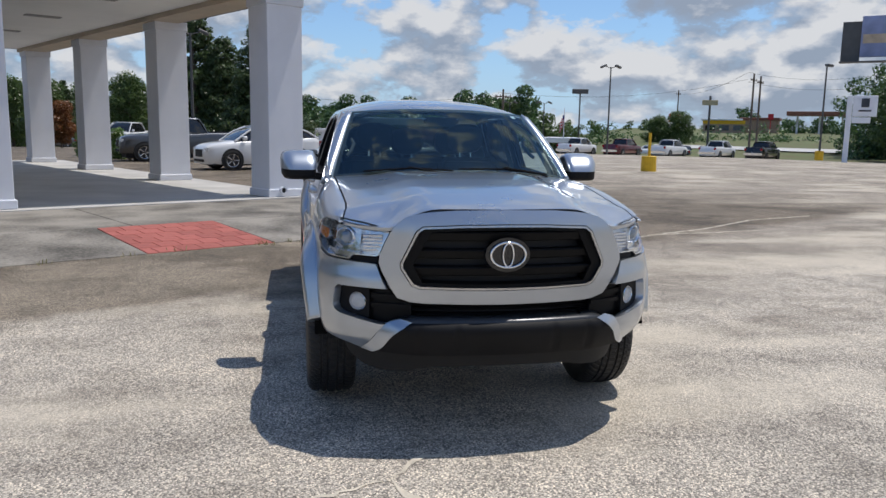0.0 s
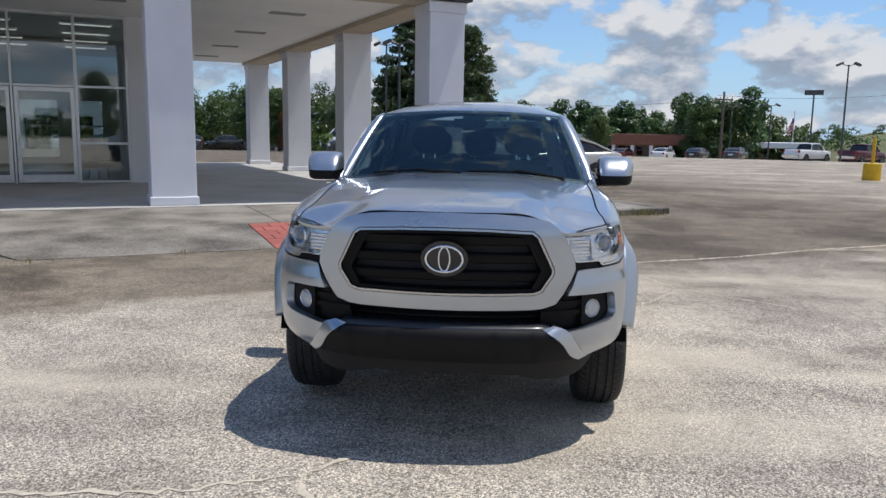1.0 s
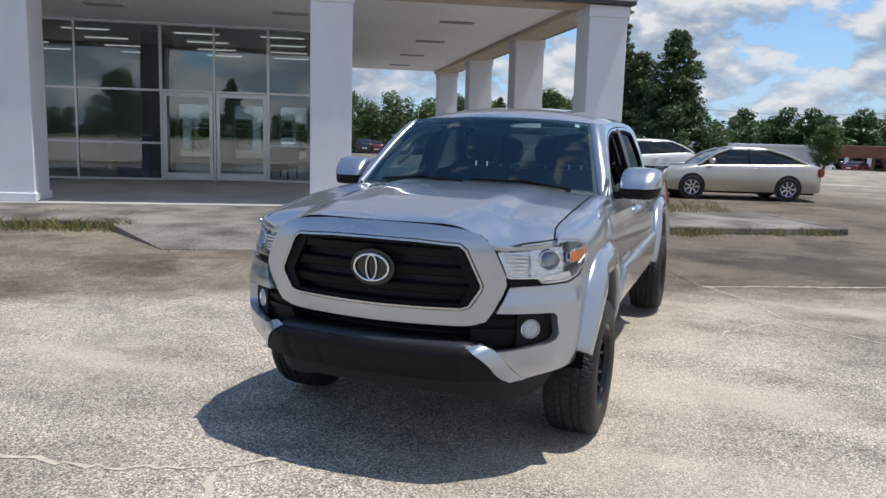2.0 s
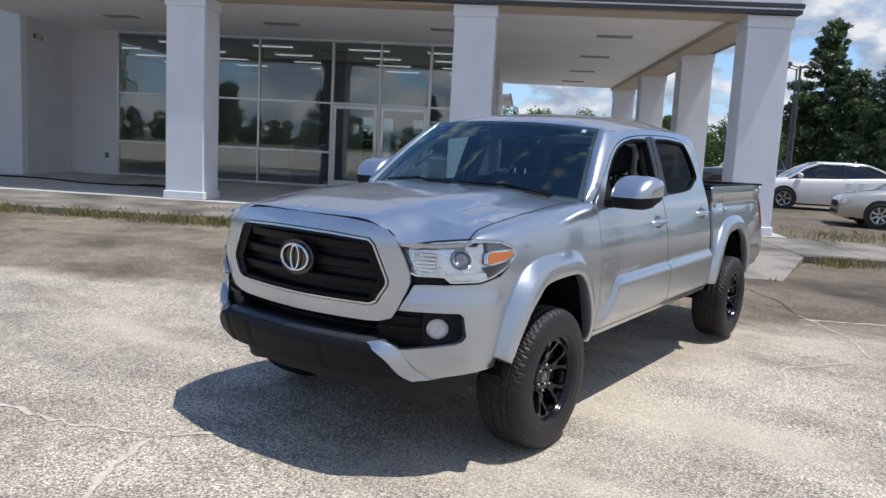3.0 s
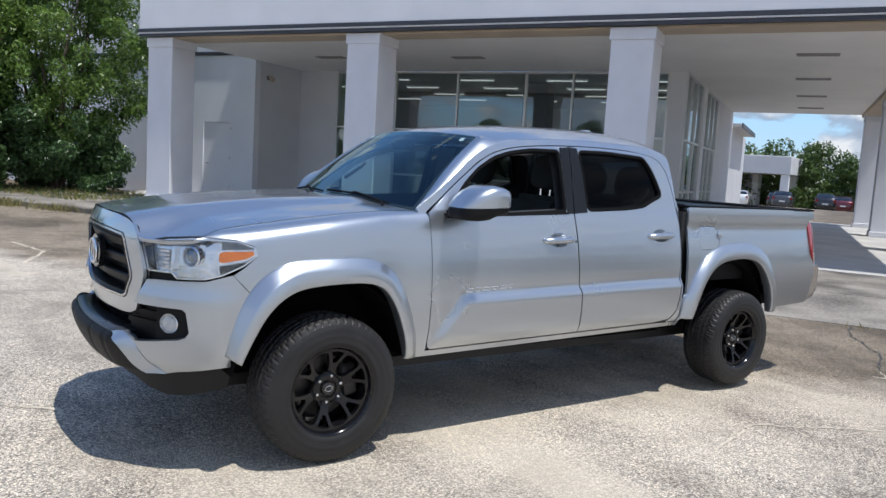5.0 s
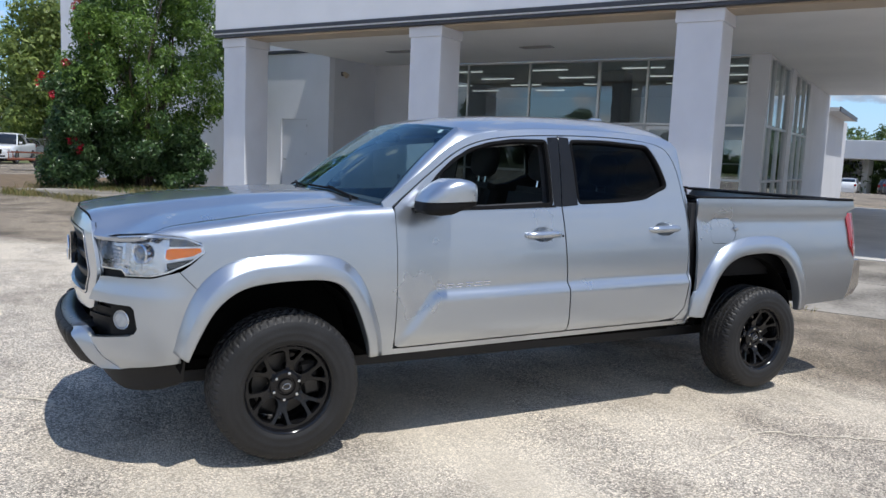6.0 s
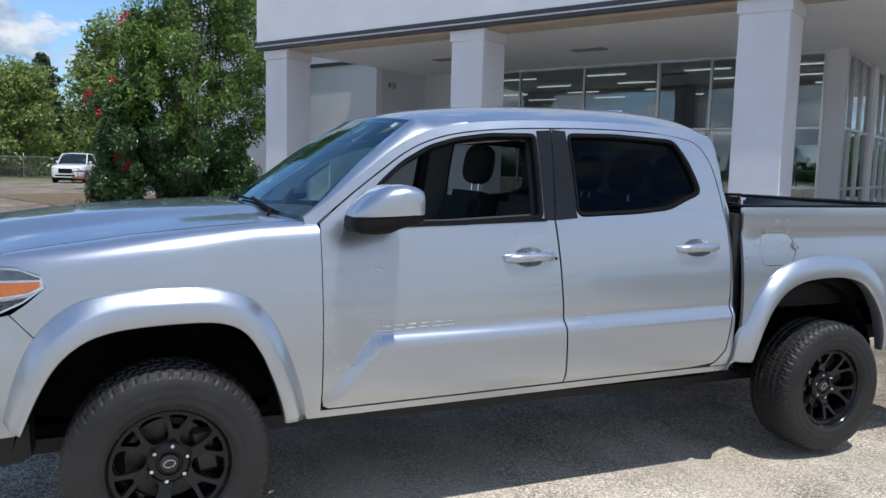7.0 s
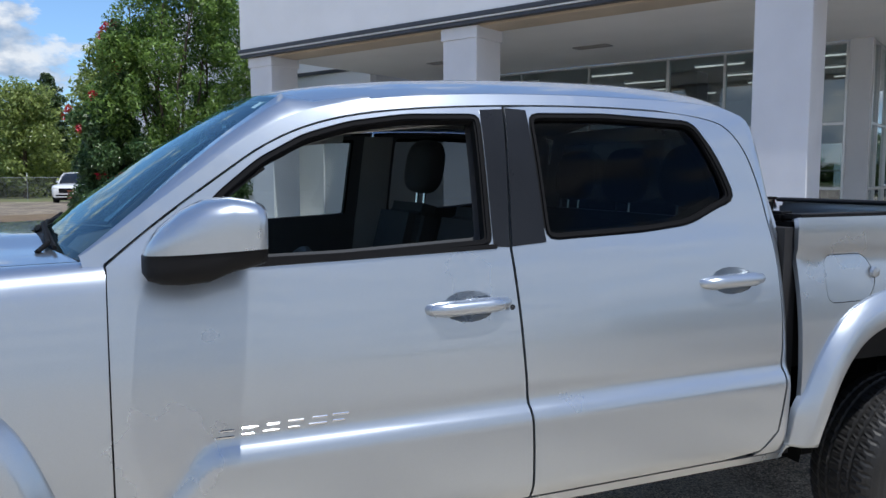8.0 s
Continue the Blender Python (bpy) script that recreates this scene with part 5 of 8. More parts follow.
part("grille_surround", skin(ring_offset(RING_OUT, 0.004), ring_pt, 0.022, holes=[RING_IN], flange=0.03), SILVER, grille, "silver painted grille surround")
part("chrome_strip", skin(ring_offset(RING_IN, 0.004), lambda x, z: ring_pt(x, z) + Vector((0, -0.004, 0)), 0.012, holes=[ring_offset(RING_IN, 0.014)], flange=0.02), SATIN_CHROME, grille, "thin satin chrome strip")
FRAME_IN = ring_offset(RING_IN, 0.014)
part("grille_frame", skin(FRAME_IN, lambda x, z: ring_pt(x, z) + Vector((0, 0.014, 0)), 0.02, holes=[ring_offset(RING_IN, 0.030)], flange=0.05), GRILLE_BLACK, grille)
part("grille_back", skin(ring_offset(RING_IN, 0.012), lambda x, z: ring_pt(x, z) + Vector((0, 0.085, 0)), 0.06, flange=0), BLACK, grille)


def hex_w(z):
    """Half width of the opening at the height z."""
    return float(np.interp(z, [0.80, 0.91, 1.09], [0.438, 0.502, 0.415]))


def bar(z, h, x0, x1, depth, lean=0.012):
    bm = bmesh.new()
    rows = []
    for k in range(13):
        x = x0 + (x1 - x0) * k / 12
        y = ring_pt(x, 0.95).y + depth
        rows.append([bm.verts.new(p) for p in ((x, y + 0.05, z + h * 0.55), (x, y + 0.006, z + h * 0.5), (x, y, z + h * 0.36), (x, y + lean, z - h * 0.40), (x, y + 0.02, z - h * 0.5), (x, y + 0.06, z - h * 0.5))])
    for r0, r1 in zip(rows, rows[1:]):
        for j in range(5):
            bm.faces.new((r0[j], r0[j + 1], r1[j + 1], r1[j]))
    bm.faces.new(rows[0]); bm.faces.new(rows[-1])
    bmesh.ops.recalc_face_normals(bm, faces=bm.faces)
    return bm


for z, h, dep in ((1.054, 0.046, 0.016), (0.968, 0.046, 0.024), (0.884, 0.046, 0.022)):
    w = hex_w(z) - 0.012
    part("slat", bar(z, h, -w, w, dep), GRILLE_BLACK, grille)
for s in (1, -1):
    pts = [(0.366, 1.078), (0.402, 1.078), (0.494, 0.918), (0.448, 0.832), (0.408, 0.832), (0.450, 0.914)]
    part("side_strut", skin([(s * x, z) for x, z in (pts[::-1] if s > 0 else pts)], lambda x, z: ring_pt(x, z) + Vector((0, 0.012, 0)), 0.03, flange=0.06), GRILLE_BLACK, grille)
emb = root("emblem", ORIGIN, "", "")
emb.parent = grille
part("emblem_plate", skin(ellipse(0, 0.970, 0.112, 0.084, 16), lambda x, z: Vector((x, -0.903 + 0.1 * x * x, z)), 0.03, flange=0.03), GLOSS_BLACK, emb)


def oval(rx, rz, r, cx=0.0, cz=0.970, y=-0.913, n=32):
    pts = [(cx + rx * math.cos(2 * math.pi * k / n), y, cz + rz * math.sin(2 * math.pi * k / n)) for k in range(n + 1)]
    bm = tube(pts, r, 8, cap=False)
    for f in bm.faces:
        f.smooth = True
    return bm


part("emblem_ring", oval(0.086, 0.061, 0.006), CHROME, emb, "plain chrome oval ring")
part("emblem_ring", oval(0.026, 0.056, 0.0045), CHROME, emb, "plain chrome oval ring")

# bumper cover wrapped round the corner, with the fog-lamp opening
wing = [(a_x(0.563), 0.803), (a_x(0.600), 0.880), (a_x(0.615), 0.915), (a_x(0.66), 0.920), (a_x(0.72), 0.921), (a_x(0.74), 0.923), (a_y(-0.60), 0.928), (a_y(-0.535), 0.948), (a_y(-0.494), 0.958), (a_y(-0.412), 0.868)]
wing += [(a_y(-0.445), 0.80), (a_y(-0.478), 0.72), (a_y(-0.497), 0.64), (a_y(-0.490), 0.540), (a_y(-0.56), 0.532), (a_x(0.80), 0.522), (a_x(0.74), 0.506), (a_x(0.69), 0.489)]
wing += [(a_x(0.638), 0.540), (a_x(0.596), 0.597), (a_x(0.566), 0.630), (a_x(0.60), 0.632), (a_x(0.68), 0.646), (a_x(0.752), 0.662), (a_x(0.770), 0.676), (a_x(0.778), 0.700), (a_x(0.770), 0.788), (a_x(0.760), 0.802), (a_x(0.66), 0.803)]


def wing_off(z):
    return 0.012 * sstep(0.90, 0.84, z) * sstep(0.5, 0.56, z) + 0.012


both("bumper_cover", skin(wing[::-1], lambda a, z: shell(a, z, 0.002 + (wing_off(z) - 0.002) * sstep(a_y(-0.42), a_y(-0.58), a)), 0.02, flange=0.04), SILVER, truck)
bez = [(a_x(0.46), 0.640), (a_x(0.60), 0.615), (a_x(0.78), 0.650), (a_x(0.795), 0.81), (a_x(0.66), 0.818), (a_x(0.50), 0.80), (a_x(0.46), 0.74)]
FOG = (0.704, 0.722)
both("fog_bezel", skin(bez, lambda a, z: shell(a, z, -0.045), 0.03, flange=0.03), GRILLE_BLACK, truck, "black fog lamp bezel")
pod = rounded([(a_x(0.652), 0.640), (a_x(0.79), 0.652), (a_x(0.79), 0.815), (a_x(0.652), 0.815)], 0.02, 3)
both("fog_pod", skin(pod, lambda a, z: shell(a, z, -0.020), 0.025, holes=[ellipse(a_x(FOG[0]), FOG[1], 0.046, 0.046, 18)], flange=0.03), PLASTIC, truck)
for zb in (0.700, 0.745):
    both("bezel_slat", skin([(a_x(0.46), zb), (a_x(0.65), zb), (a_x(0.65), zb + 0.022), (a_x(0.46), zb + 0.022)], lambda a, z: shell(a, z, -0.030), 0.03, flange=0.02), GRILLE_BLACK, truck)
fa = a_x(FOG[0])
fp, fq = shell(fa, FOG[1], -0.030), shell(fa, FOG[1], 0.0)
fdir = (fq - fp).normalized()
fog_m = Matrix.Translation(fp) @ fdir.to_track_quat("X", "Z").to_matrix().to_4x4()


FOG_GLASS = surface("ribbed_fog_glass", (0.50, 0.52, 0.54), 0.22, metal=0.25, var=0.12, scale=60, fine=160, bump=0.5, coat=1.0)
fl_ = both("fog_lamp", placed(lathe([(-0.02, 0.046), (0.010, 0.046), (0.013, 0.043), (0.004, 0.040)], "x", 20), fog_m), CHROME, truck, "round chrome fog lamp")
both("fog_lens", placed(lathe([(0.004, 0.040), (0.012, 0.032), (0.016, 0.016), (0.017, 0.0005)], "x", 20), fog_m), FOG_GLASS, fl_)

# dark lower grille, skid bumper, valance
part("lower_grille", skin([(-0.64, 0.60), (0.64, 0.60), (0.64, 0.80), (0.40, 0.73), (-0.40, 0.73), (-0.64, 0.80)], lambda x, z: Vector((x, -0.80 + 0.30 * x * x, z)), 0.06, flange=0.02), BLACK, truck)
for z in (0.662, 0.690):
    part("lower_slat", bar(z, 0.016, -0.60, 0.60, 0.075, 0.004), PLASTIC, truck)
SK_T = [(-0.475, 0.648), (0.475, 0.648), (0.56, 0.575), (0.60, 0.512), (0.612, 0.492), (0.40, 0.482), (-0.40, 0.482), (-0.612, 0.492), (-0.60, 0.512), (-0.56, 0.575)]


def skid_pt(x, z):
    t = (z - 0.482) / 0.166
    groove = 0.0
    for c in (-0.42, -0.24, 0.24, 0.42):
        groove += 0.010 * sstep(0.014, 0.006, abs(x - c)) * sstep(0.05, 0.2, t) * sstep(0.95, 0.8, t)
    y = -0.985 + 0.20 * x * x + 0.35 * max(0.0, abs(x) - 0.45) ** 1.2 + 0.05 * (1 - t) ** 2 * 1.2 + 0.03 * sstep(0.85, 1.0, t)
    return Vector((x, y + groove, z))


part("skid_bumper", skin(SK_T[::-1], skid_pt, 0.02, flange=0.12), PLASTIC, truck, "textured black lower bumper")
shelf = bmesh.new()
rows = []
for k in range(25):
    x = -0.50 + 1.00 * k / 24
    p = skid_pt(x, 0.648)
    drop = 0.012 * sstep(0.46, 0.50, abs(x))
    rows.append([shelf.verts.new(q) for q in ((x, p.y + 0.002, 0.640 - drop), (x, p.y + 0.006, 0.655 - drop), (x, p.y + 0.035, 0.664 - drop), (x, p.y + 0.10, 0.668 - drop), (x, p.y + 0.10, 0.640 - drop))])
for r0, r1 in zip(rows, rows[1:]):
    for j in range(4):
        shelf.faces.new((r0[j], r1[j], r1[j + 1], r0[j + 1])).smooth = True
bmesh.ops.recalc_face_normals(shelf, faces=shelf.faces)
part("bumper_shelf", shelf, SHELF_GREY, truck, "dark satin bumper step")


def blade():
    """Silver blade from the shelf down beside the black lower bumper."""
    left = curve([(0.462, 0.652), (0.515, 0.620), (0.562, 0.575), (0.598, 0.515), (0.640, 0.486)], 4)
    right = curve([(0.500, 0.664), (0.556, 0.642), (0.594, 0.598), (0.636, 0.540), (0.694, 0.487)], 4)
    bm, rows = bmesh.new(), []
    for (xl, zl), (xr, zr) in zip(left, right):
        l = skid_pt(xl, zl) + Vector((0, -0.004, 0))
        r = shell(a_x(xr), zr, wing_off(zr) + 0.002)
        m_ = l.lerp(r, 0.5) + Vector((0.002, -0.003, 0.002))
        rows.append([bm.verts.new(q) for q in (l, m_, r)] + [bm.verts.new(q) for q in (l, l + Vector((0.0, 0.03, 0)), r, r + Vector((-0.01, 0.03, 0)))])
    for r0, r1 in zip(rows, rows[1:]):
        for j in (0, 1):
            bm.faces.new((r0[j], r0[j + 1], r1[j + 1], r1[j])).smooth = True
        bm.faces.new((r0[4], r0[3], r1[3], r1[4]))
        bm.faces.new((r0[5], r0[6], r1[6], r1[5]))
    bmesh.ops.recalc_face_normals(bm, faces=bm.faces)
    return bm


both("bumper_blade", blade(), SILVER, truck)
val = [(a_x(0.0), 0.388), (a_x(0.36), 0.384), (a_x(0.48), 0.362), (a_x(0.60), 0.350), (a_x(0.72), 0.358), (a_x(0.80), 0.374), (a_y(-0.52), 0.396), (a_y(-0.485), 0.42), (a_y(-0.47), 0.56), (a_x(0.80), 0.555), (a_x(0.45), 0.53), (a_x(0.0), 0.53)]
both("valance", skin(val, lambda a, z: shell(a, z, -0.050 - 0.012 * sstep(a_x(0.55), a_y(-0.58), a)), 0.03, flange=0.05), VALANCE_GREY, truck)

# headlamps
HL = [(a_x(0.526), 1.064), (a_x(0.545), 1.000), (a_x(0.575), 0.972), (a_x(0.620), 0.953), (a_x(0.716), 0.953), (a_x(0.734), 0.930), (a_y(-0.60), 0.935), (a_y(-0.535), 0.955), (a_y(-0.450), 0.997), (a_y(-0.390), 1.046), (a_y(-0.408), 1.083), (a_y(-0.48), 1.108), (a_x(0.79), 1.116), (a_x(0.762), 1.112), (a_x(0.676), 1.100), (a_x(0.60), 1.082)]


def lamp_pt(off):
    def f(a, z):
        p = fender_pt(a, z) if z > 1.06 else shell(a, z)
        q = shell(a, z, off + 0.004)
        if off > -0.02:
            t = sstep(1.0, 1.11, z)
            return Vector((q.x, q.y, z)).lerp(Vector((q.x - 0.006, q.y + 0.012, z)), t)
        return q
    return f


DARK_CHROME = surface("smoked_lamp_trim", (0.18, 0.185, 0.19), 0.2, metal=0.8, var=0.15, scale=20, bump=0.03)
hl = both("headlamp", skin(HL, lamp_pt(-0.038), 0.03, flange=-0.034), REFLECTOR, truck, "clear headlamp with amber marker")
both("lens", skin(ring_offset(HL, 0.003), lamp_pt(0.0), 0.025, flange=0.0), LENS, hl, "clear lens")
for o in scene.objects:
    if o.name.startswith("lens"):
        o.visible_shadow = False
both("lamp_rim", skin(HL, lamp_pt(0.001), 0.02, holes=[ring_offset(HL, 0.006)], flange=0.03), REFLECTOR, hl)
NOTCH = [(a_x(0.590), 0.968), (a_x(0.636), 0.951), (a_x(0.714), 0.951), (a_x(0.732), 0.924), (a_x(0.61), 0.905), (a_x(0.585), 0.93)]
both("lamp_notch", skin(NOTCH, lambda a, z: shell(a, z, -0.012), 0.03, flange=0.03), PLASTIC, truck)


PROJ_GLASS = surface("projector_glass", (0.24, 0.27, 0.31), 0.05, metal=0.6, var=0.1, scale=20, bump=0.0, coat=1.0, rough_var=0.02)


def lamp_frame(x, z, off):
    a = a_x(x)
    p, q = shell(a, z, off), shell(a, z, off + 0.05)
    d = (q - p)
    d.z = 0
    d = (d.normalized() + Vector((0, -0.6, 0))).normalized()
    return Matrix.Translation(p) @ d.to_track_quat("X", "Z").to_matrix().to_4x4()


mproj = lamp_frame(0.772, 1.030, -0.036)
both("projector_ring", placed(lathe([(-0.01, 0.048), (0.020, 0.046), (0.025, 0.041), (0.008, 0.032)], "x", 24), mproj), CHROME, hl)
both("projector_lens", placed(lathe([(0.006, 0.032), (0.020, 0.026), (0.027, 0.013), (0.028, 0.0005)], "x", 20), mproj), PROJ_GLASS, hl)
mhigh = lamp_frame(0.650, 1.022, -0.034)
hb = bmesh.new()
for k in range(5):
    box(-0.01, -0.048, -0.052 + 0.017 * k, 0.010, 0.050, -0.038 + 0.017 * k, 0.003, bm=hb)
both("high_beam_reflector", placed(hb, mhigh), REFLECTOR, hl)
both("lamp_divider", skin([(a_x(0.700), 0.962), (a_x(0.712), 0.962), (a_x(0.712), 1.095), (a_x(0.700), 1.095)], lambda a, z: shell(a, z, -0.016), 0.02, flange=0.025), REFLECTOR, hl)
both("lower_light_bar", skin([(a_x(0.738), 0.938), (a_y(-0.60), 0.941), (a_y(-0.555), 0.954), (a_y(-0.565), 0.976), (a_x(0.79), 0.966), (a_x(0.70), 0.962)], lambda a, z: shell(a, z, -0.010), 0.02, flange=0.02), REFLECTOR, hl)
AM = [(a_y(-0.553), 1.020), (a_y(-0.540), 1.011), (a_y(-0.440), 1.029), (a_y(-0.402), 1.048), (a_y(-0.405), 1.065), (a_y(-0.535), 1.061), (a_y(-0.550), 1.053)]
both("marker_lens", skin(AM, lambda a, z: shell(a, z, -0.002), 0.02, flange=0.025), AMBER, hl, "amber side marker")
both("marker_frame", skin(ring_offset(AM, -0.007), lambda a, z: shell(a, z, -0.005), 0.02, holes=[AM], flange=0.02), CHROME, hl)
both("marker_trim", skin([(a_y(-0.545), 0.958), (a_y(-0.452), 1.000), (a_y(-0.432), 1.016), (a_y(-0.55), 0.994)], lambda a, z: shell(a, z, -0.012), 0.03, flange=0.01), GLOSS_BLACK, hl)
both("marker_trim", skin([(a_y(-0.54), 1.064), (a_y(-0.402), 1.070), (a_y(-0.412), 1.080), (a_y(-0.48), 1.102), (a_y(-0.54), 1.106)], lambda a, z: shell(a, z, -0.016), 0.03, flange=0.01), DARK_CHROME, hl)

# mirrors
def soft_box(z0, z1, x0, x1, y0, y1, pw=2.6):
    """A soft box: superellipsoid between the limits."""
    bm = bmesh.new()
    c = Vector(((x0 + x1) / 2, (y0 + y1) / 2, (z0 + z1) / 2))
    h = Vector(((x1 - x0) / 2, (y1 - y0) / 2, (z1 - z0) / 2))
    bmesh.ops.create_uvsphere(bm, u_segments=24, v_segments=14, radius=1.0)
    for v in bm.verts:
        d = v.co.normalized()
        k = (abs(d.x) ** pw + abs(d.y) ** pw + abs(d.z) ** pw) ** (-1 / pw)
        v.co = Vector((c.x + d.x * k * h.x, c.y + d.y * k * h.y, c.z + d.z * k * h.z))
    for f in bm.faces:
        f.smooth = True
    return bm


def mirror_body(grow=0.0):
    """Stacked soft-cornered sections from the blunt nose back to the glass rim."""
    secs = [(0.622, 0.895, 0.995, 1.246, 1.284), (0.634, 0.872, 1.035, 1.230, 1.312), (0.660, 0.862, 1.062, 1.223, 1.345), (0.700, 0.858, 1.080, 1.221, 1.380), (0.748, 0.858, 1.090, 1.226, 1.405), (0.800, 0.858, 1.092, 1.246, 1.412), (0.845, 0.862, 1.092, 1.256, 1.406), (0.866, 0.868, 1.088, 1.263, 1.398), (0.866, 0.882, 1.074, 1.277, 1.384), (0.852, 0.884, 1.072, 1.279, 1.382)]
    bm, rows = bmesh.new(), []
    for y, x0, x1, z0, z1 in secs:
        cx, cz, hx, hz = (x0 + x1) / 2, (z0 + z1) / 2, (x1 - x0) / 2 + grow, (z1 - z0) / 2 + grow
        row = []
        for k in range(32):
            t = 2 * math.pi * k / 32
            c, q = math.cos(t), math.sin(t)
            m = (abs(c) ** 5.5 + abs(q) ** 5.5) ** (-1 / 5.5)
            px = cx + c * m * hx
            row.append(bm.verts.new((px, y + 0.25 * max(0.0, px - 1.03) * (1 if y < 0.8 else 0.3), cz + q * m * hz - 0.10 * max(0.0, px - 1.02) * (1 if q > 0 else 0))))
        rows.append(row)
    for r0, r1 in zip(rows, rows[1:]):
        for j in range(32):
            bm.faces.new((r0[j], r0[(j + 1) % 32], r1[(j + 1) % 32], r1[j])).smooth = True
    bm.faces.new(rows[0])
    bm.faces.new(rows[-1])
    bmesh.ops.recalc_face_normals(bm, faces=bm.faces)
    return bm


def cut_at(bm, z, keep_top):
    bmesh.ops.bisect_plane(bm, geom=bm.verts[:] + bm.edges[:] + bm.faces[:], plane_co=(0, 0.75, z), plane_no=(0, -0.05, 1), clear_inner=keep_top, clear_outer=not keep_top)
    return bm


mr_ = both("mirror", cut_at(mirror_body(), 1.296, True), SILVER, truck, "silver door mirror with black base")
both("mirror_base", cut_at(mirror_body(-0.003), 1.297, False), PLASTIC, mr_, "black plastic mirror base")
both("mirror_arm", placed(box(-0.075, -0.055, -0.022, 0.075, 0.055, 0.022, 0.018, seg=2), pose(0.848, 0.695, 1.246, 0, -6, 6)), PLASTIC, mr_)
both("mirror_glass", skin(rounded([(0.888, 1.283), (1.068, 1.283), (1.068, 1.378), (0.888, 1.378)], 0.02), lambda x, z: Vector((x, 0.858, z)), 0.05, flange=0.003, flip=True), CHROME, mr_)

# badges: rows of plain chrome bars
badge = root("badge", ORIGIN, "", "")
badge.parent = doors[0][0]
for k, w in enumerate((0.044, 0.040, 0.040, 0.040, 0.048, 0.042)):
    y = 0.768 + 0.054 * k
    for dz, cut in ((0.0, 0.12 * (k % 2)), (0.016, 0.10 * ((k + 1) % 2))):
        bm = box(0, cut * w, 0, 0.005, w * (1 - cut), 0.0065, 0.0015)
        part("badge_bar", bm, CHROME, badge, m=pose(flank(y, 0.86) - 0.003, y + 0.35 * dz, 0.829 + 0.002 * k + dz))
badge2 = root("badge", ORIGIN, "", "")
badge2.parent = doors[1][0]
for k in range(3):
    part("badge_bar", box(0, 0, 0, 0.005, 0.026, 0.018, 0.002), CHROME, badge2, m=pose(flank(2.42, 1.255) - 0.003, 2.385 + 0.032 * k, 1.243, 0, -16, 0))

# ---- wheels ----
def tyre_mesh():
    """One closed sheet: sidewalls with raised bands, and a tread cut by grooves and sipes."""
    prof = [(-0.112, 0.222), (-0.124, 0.240), (-0.133, 0.290), (-0.132, 0.330), (-0.126, 0.350), (-0.118, 0.364), (-0.106, 0.373), (-0.090, 0.379), (-0.070, 0.382), (-0.066, 0.374), (-0.058, 0.374), (-0.054, 0.3835), (-0.034, 0.3845), (-0.030, 0.375), (-0.022, 0.375), (-0.018, 0.385),
            (0.018, 0.385), (0.022, 0.375), (0.030, 0.375), (0.034, 0.3845), (0.054, 0.3835), (0.058, 0.374), (0.066, 0.374), (0.070, 0.382), (0.090, 0.379), (0.106, 0.373), (0.118, 0.364), (0.126, 0.350), (0.1285, 0.342), (0.1315, 0.336), (0.134, 0.318), (0.134, 0.300), (0.1355, 0.296), (0.1345, 0.284), (0.130, 0.262), (0.132, 0.256), (0.127, 0.247), (0.124, 0.238), (0.112, 0.222)]
    steps, bm, rings = 216, bmesh.new(), []
    for k, (x, r) in enumerate(prof):
        ring = []
        for i in range(steps):
            a = 2 * math.pi * i / steps
            rr, xx = r, x
            zig = int(abs(x) * 60) + (1 if x > 0 else 0)
            if r > 0.3785 and (i + zig) % 4 == 0:
                rr = r - 0.005
            if 0.360 < r <= 0.3785 and abs(x) > 0.085 and (i + (0 if x > 0 else 2)) % 4 in (0,):
                rr, xx = r - 0.0035, x - math.copysign(0.002, x)
            ring.append(bm.verts.new((xx, rr * math.cos(a), rr * math.sin(a))))
        rings.append(ring)
    for p, q in zip(rings, rings[1:]):
        for i in range(steps):
            bm.faces.new((p[i], p[(i + 1) % steps], q[(i + 1) % steps], q[i])).smooth = p[i].co.yz.length < 0.35
    bmesh.ops.recalc_face_normals(bm, faces=bm.faces)
    return bm


def spoke_bar(p, q, w0, w1, d):
    """A flat-topped bar from p to q across a wheel's face."""
    bm = bmesh.new()
    p, q = Vector(p), Vector(q)
    t = (q - p).normalized()
    s = Vector((1, 0, 0)).cross(t).normalized()
    rows = []
    for c, w in ((p, w0), (q, w1)):
        rows.append([bm.verts.new(c + v) for v in (s * w, s * w * 0.72 + Vector((0.008, 0, 0)), -s * w * 0.72 + Vector((0.008, 0, 0)), -s * w, -s * w * 0.8 - Vector((d, 0, 0)), s * w * 0.8 - Vector((d, 0, 0)))])
    for j in range(6):
        bm.faces.new((rows[0][j], rows[0][(j + 1) % 6], rows[1][(j + 1) % 6], rows[1][j]))
    bm.faces.new(rows[0][::-1]); bm.faces.new(rows[1])
    bmesh.ops.recalc_face_normals(bm, faces=bm.faces)
    return bm


def polar(r, deg):
    return r * math.cos(math.radians(deg)), r * math.sin(math.radians(deg))


def rim_face(y, z):
    """The dished face: a flat hub, spokes rising to the lip."""
    r = math.hypot(y, z)
    return Vector((0.050 + 0.012 * sstep(0.085, 0.10, r) + 0.030 * sstep(0.10, 0.215, r), y, z))


